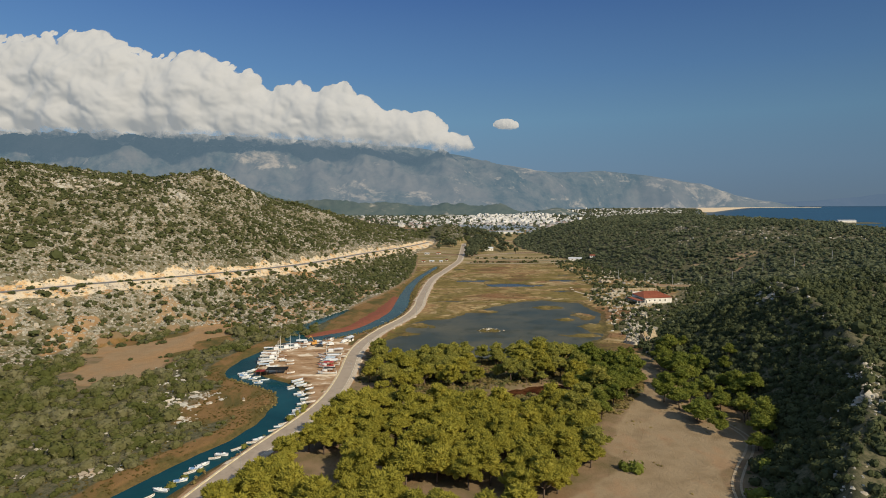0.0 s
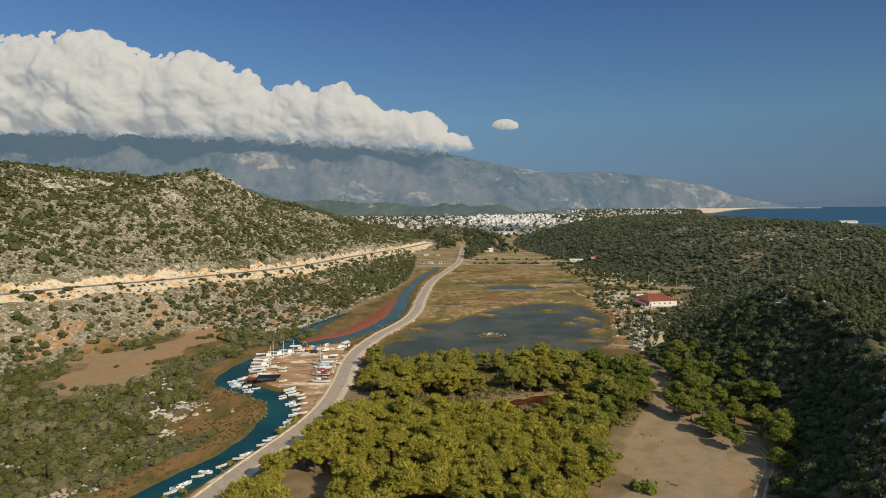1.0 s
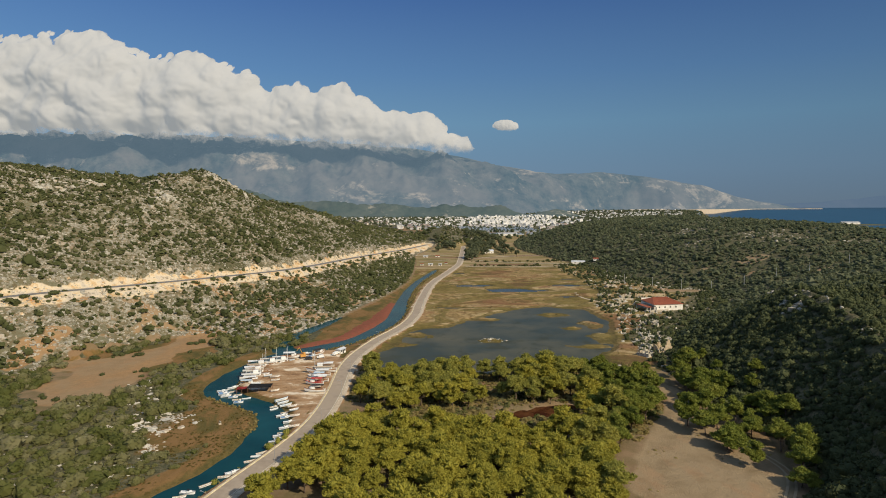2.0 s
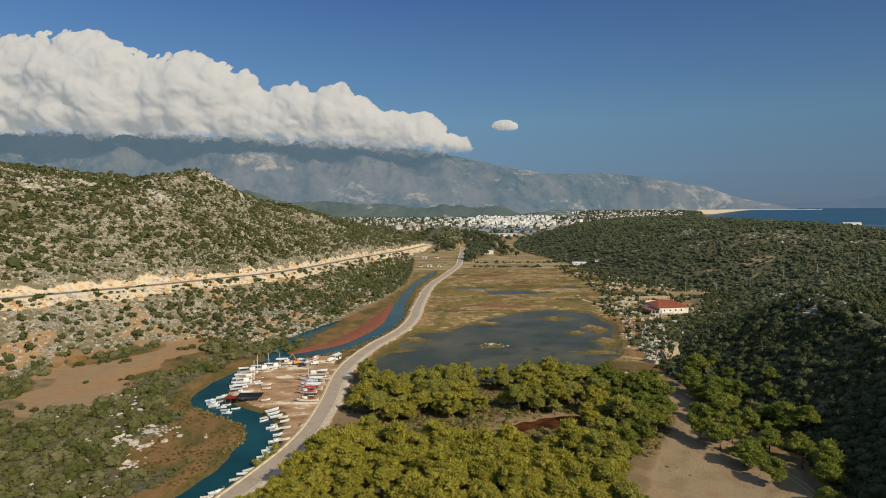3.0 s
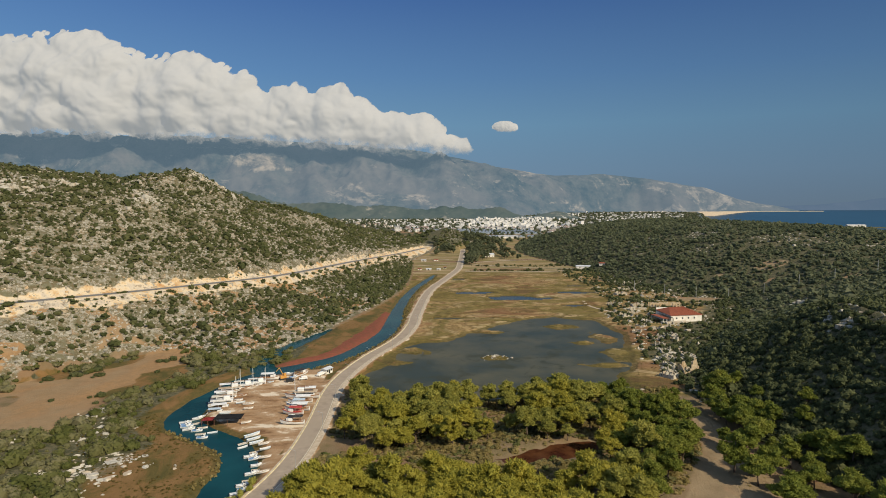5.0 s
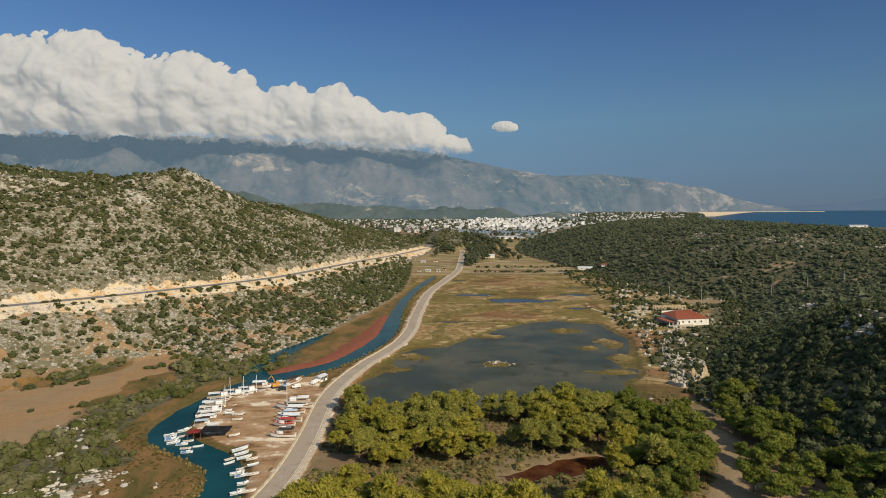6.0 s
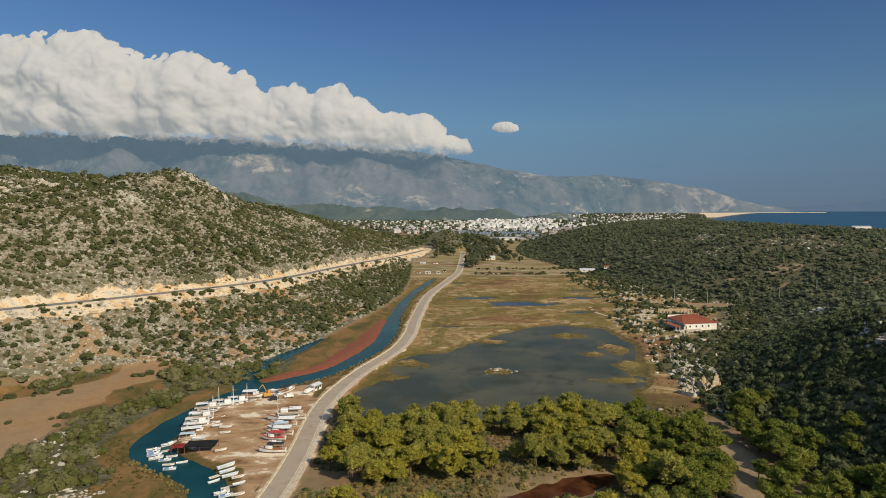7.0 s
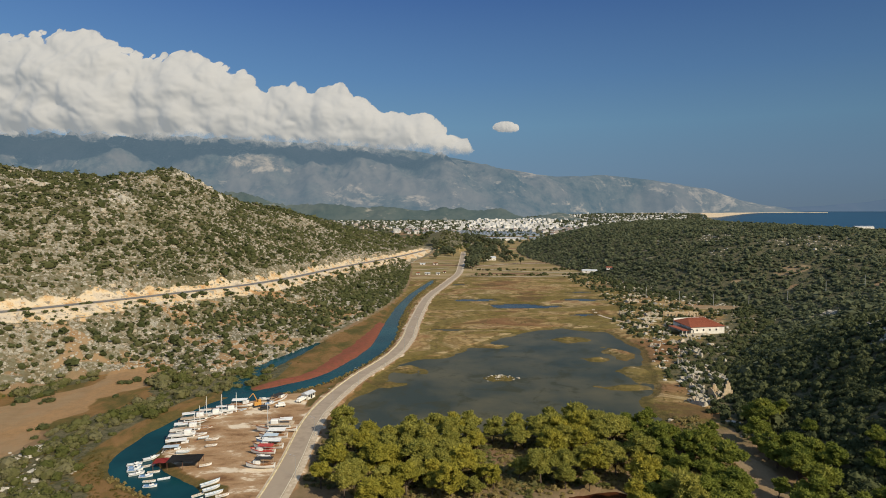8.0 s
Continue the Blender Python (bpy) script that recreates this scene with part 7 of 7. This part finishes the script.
belt = [belt_tree(200 + i) for i in range(3)]
g3 = random.Random(8)
for i in range(170):
    if i < 60:
        y_ = 972 + i * 6
        x_ = 37 + (y_ - 972) * 0.10 + g3.uniform(-1, 15)
    else:
        y_, x_ = (g3.uniform(1050, 1500), g3.uniform(52, 130)) if i < 145 else (g3.uniform(1150, 1330), g3.uniform(-14, 28))
    m = pose(x_, y_, ground_at(x_, y_), 0, 0, g3.uniform(0, 360))
    k = g3.uniform(0.65, 1.15)
    ob = belt[i] if i < 3 else copy_thing(belt[i % 3], m)
    ob.matrix_basis = m @ Matrix.Diagonal((k * 1.2, k * 1.2, k, 1))

# ---- the town on the plain ----
def town_house(w, d, storeys, wall, roof, pitched):
    thing = new("town_house" if storeys < 4 else "apartment_block")
    h = storeys * 3.1
    part("wall", box(bmesh.new(), -w / 2, w / 2, -d / 2, d / 2, -2, h), wall, thing)
    if pitched:
        bm = bmesh.new()
        p = [bm.verts.new(c) for c in ((-w / 2 - 0.5, -d / 2 - 0.5, h), (w / 2 + 0.5, -d / 2 - 0.5, h), (w / 2 + 0.5, d / 2 + 0.5, h), (-w / 2 - 0.5, d / 2 + 0.5, h), (-w * 0.2, 0, h + 2.2), (w * 0.2, 0, h + 2.2))]
        for f in ((0, 1, 5, 4), (2, 3, 4, 5), (0, 4, 3), (1, 2, 5), (3, 2, 1, 0)):
            bm.faces.new([p[i] for i in f])
        part("roof", bm, roof, thing)
    else:
        part("roof", box(bmesh.new(), -w / 2 - 0.3, w / 2 + 0.3, -d / 2 - 0.3, d / 2 + 0.3, h, h + 0.6), roof, thing)
    for s in range(storeys):
        for sx_ in ((-0.28, 0.28) if w < 15 else (-0.34, -0.11, 0.11, 0.34)):
            part("window", box(bmesh.new(), sx_ * w - 1.1, sx_ * w + 1.1, -d / 2 - 0.08, -d / 2 + 0.02, s * 3.1 + 0.9, s * 3.1 + 2.3), MAT_DARK, thing)
    return tagged(thing, "white rendered town house under a low roof" if storeys < 4 else "white rendered apartment block of several storeys", "house", "houses of the town")


styles = [town_house(11, 10, 2, MAT_TOWN_WHITE, MAT_TOWN_ROOF, True), town_house(13, 11, 2, MAT_TOWN_CREAM, MAT_TOWN_GREY, False), town_house(12, 12, 3, MAT_TOWN_WHITE, MAT_TOWN_GREY, False),
          town_house(18, 12, 4, MAT_TOWN_WHITE, MAT_TOWN_ROOF, True), town_house(20, 13, 5, MAT_TOWN_WHITE, MAT_TOWN_GREY, False), town_house(16, 11, 3, MAT_TOWN_CREAM, MAT_TOWN_ROOF, True)]
g4 = random.Random(21)
spots = []
while len(spots) < 1900:
    y_ = 1850 + 1600 * g4.random()
    x_ = y_ * (g4.uniform(-0.19, 0.27) if y_ < 2700 else g4.uniform(-0.19, 0.40))
    if x_ > 0.18 * y_ and y_ > 2700:
        stretch_ = 1 + 0.32 * g4.random()
        x_, y_ = x_ * stretch_, y_ * stretch_
    dense_ = 0.3 + 0.7 * math.exp(-((x_ / y_ - 0.12) / 0.11) ** 2) + 0.6 * math.exp(-((x_ / y_ - 0.33) / 0.06) ** 2)
    if g4.random() < dense_ and not (1850 < y_ < 2080 and 60 < x_ < 330):
        spots.append((x_, y_))
spots.sort(key=lambda q: q[1])
heights = height(np.array([q[0] for q in spots]), np.array([q[1] for q in spots]))
rest_v, rest_f = [], []
CUBE = np.array([(-1, -1, 0), (1, -1, 0), (1, 1, 0), (-1, 1, 0), (-1, -1, 1), (1, -1, 1), (1, 1, 1), (-1, 1, 1)], float)
CUBE_F = np.array([(0, 1, 5, 4), (1, 2, 6, 5), (2, 3, 7, 6), (3, 0, 4, 7), (4, 5, 6, 7)])
for i, ((x_, y_), z_) in enumerate(zip(spots, heights)):
    big = math.exp(-((x_ / y_ - 0.13) / 0.09) ** 2) > g4.uniform(0.2, 1.2)
    if i < 270:
        pick_ = g4.choice((2, 3, 3, 4)) if big else g4.choice((0, 1, 2, 5))
        m = pose(x_, y_, float(z_), 0, 0, g4.uniform(-25, 25)) @ Matrix.Diagonal((0.85, 0.85, 0.78, 1))
        if i < 6:
            styles[i].matrix_basis = m
        else:
            copy_thing(styles[pick_], m)
    else:
        a = g4.uniform(-0.5, 0.5)
        v = CUBE * (g4.uniform(4, 8), g4.uniform(4, 6), g4.choice((8, 9, 11, 14)) if big else g4.uniform(4, 7))
        rot = np.stack([v[:, 0] * math.cos(a) - v[:, 1] * math.sin(a) + x_, v[:, 0] * math.sin(a) + v[:, 1] * math.cos(a) + y_, v[:, 2] + z_ - 1], 1)
        rest_f.append(CUBE_F + len(rest_v) * 8)
        rest_v.append(rot)
tagged(new("far_town_houses", np_mesh("far_town_houses", np.concatenate(rest_v), np.concatenate(rest_f), MAT_TOWN_WHITE)), "crowd of small white houses at the mountain's foot", "houses", kind="stuff")


def greenhouse(w, d):
    thing = new("greenhouse")
    bm = bmesh.new()
    n = 6
    rows = []
    for i in range(n * 4 + 1):
        k = i / (n * 4)
        z = 3.0 + 1.4 * abs(math.sin(k * n * math.pi))
        rows.append((bm.verts.new((-w / 2 + w * k, -d / 2, z)), bm.verts.new((-w / 2 + w * k, d / 2, z))))
    for a, b in zip(rows[:-1], rows[1:]):
        bm.faces.new((a[0], b[0], b[1], a[1]))
    part("roof", bm, MAT_GLASSHOUSE, thing)
    for sgn in (-1, 1):
        part("side_wall", box(bmesh.new(), -w / 2, w / 2, sgn * d / 2 - 0.1, sgn * d / 2 + 0.1, -1, 3.0), MAT_GLASSHOUSE, thing)
    for sgn in (-1, 1):
        part("end_wall", box(bmesh.new(), sgn * w / 2 - 0.1, sgn * w / 2 + 0.1, -d / 2 + 0.1, d / 2 - 0.1, -1, 3.0), MAT_GLASSHOUSE, thing)
    return tagged(thing, "long grey plastic-covered greenhouse on the plain", "greenhouse", "greenhouses before the town")


gh = greenhouse(62, 34)
slots = [(x_, y_) for y_ in (1700, 1850, 1895, 1940, 1985, 2030) for x_ in (60, 130, 200, 270)] + [(-40, 1900), (-40, 1950), (-110, 2000), (-260, 2250), (-330, 2300), (-190, 2200)]
for i, (x_, y_) in enumerate(slots):
    m = pose(x_ + g4.uniform(-4, 4), y_, ground_at(x_, y_), 0, 0, g4.uniform(-3, 3))
    if i == 0:
        gh.matrix_basis = m
    else:
        copy_thing(gh, m)

tx_, ty_ = sown(9500, -620, 1750, 1500, 4350, lambda x, y: np.where((x / y > -0.2) & (x / y < np.where(y > 2600, 0.44, 0.27)), 0.8, 0))
scatter("town_trees", FAR, tx_, ty_, height(tx_, ty_) - 0.2, rng.uniform(3, 7, len(tx_)), rng.uniform(0.8, 1.3, len(tx_)), rng.uniform(0, 0.6, len(tx_)), MAT_MAQUIS, "dark green trees between the town's houses", "trees")


# ---- painted kerb stones along the river side of the road ----
def kerb_mesh(paint):
    bm = box(bmesh.new(), -0.62, 0.62, -0.16, 0.16, -0.2, 0.22, 0.03)
    me = bpy.data.meshes.new("kerb_stone")
    bm.to_mesh(me)
    bm.free()
    me.materials.append(paint)
    return me


MAT_KERB_YELLOW = surface("yellow_kerb_paint", (0.48, 0.39, 0.20), (0.62, 0.53, 0.32), 1.1, 0.85, 0, 0.3)
kerbs = [kerb_mesh(MAT_KERB_YELLOW), kerb_mesh(MAT_KERB)]
for i, dist in enumerate(np.arange(60, 440, 1.3)):
    q = np.array([np.interp(dist, run, ROAD[:, 0]), np.interp(dist, run, ROAD[:, 1])])
    w = np.array([np.interp(dist, run, d_road[:, 0]), np.interp(dist, run, d_road[:, 1])])
    w /= np.hypot(*w)
    stone = new("kerb_stone", kerbs[(i // 2) % 2])
    stone.parent = road
    at = q - np.array([w[1], -w[0]]) * 3.65
    stone.matrix_basis = pose(at[0], at[1], 1.84, 0, 0, math.degrees(math.atan2(w[1], w[0])))
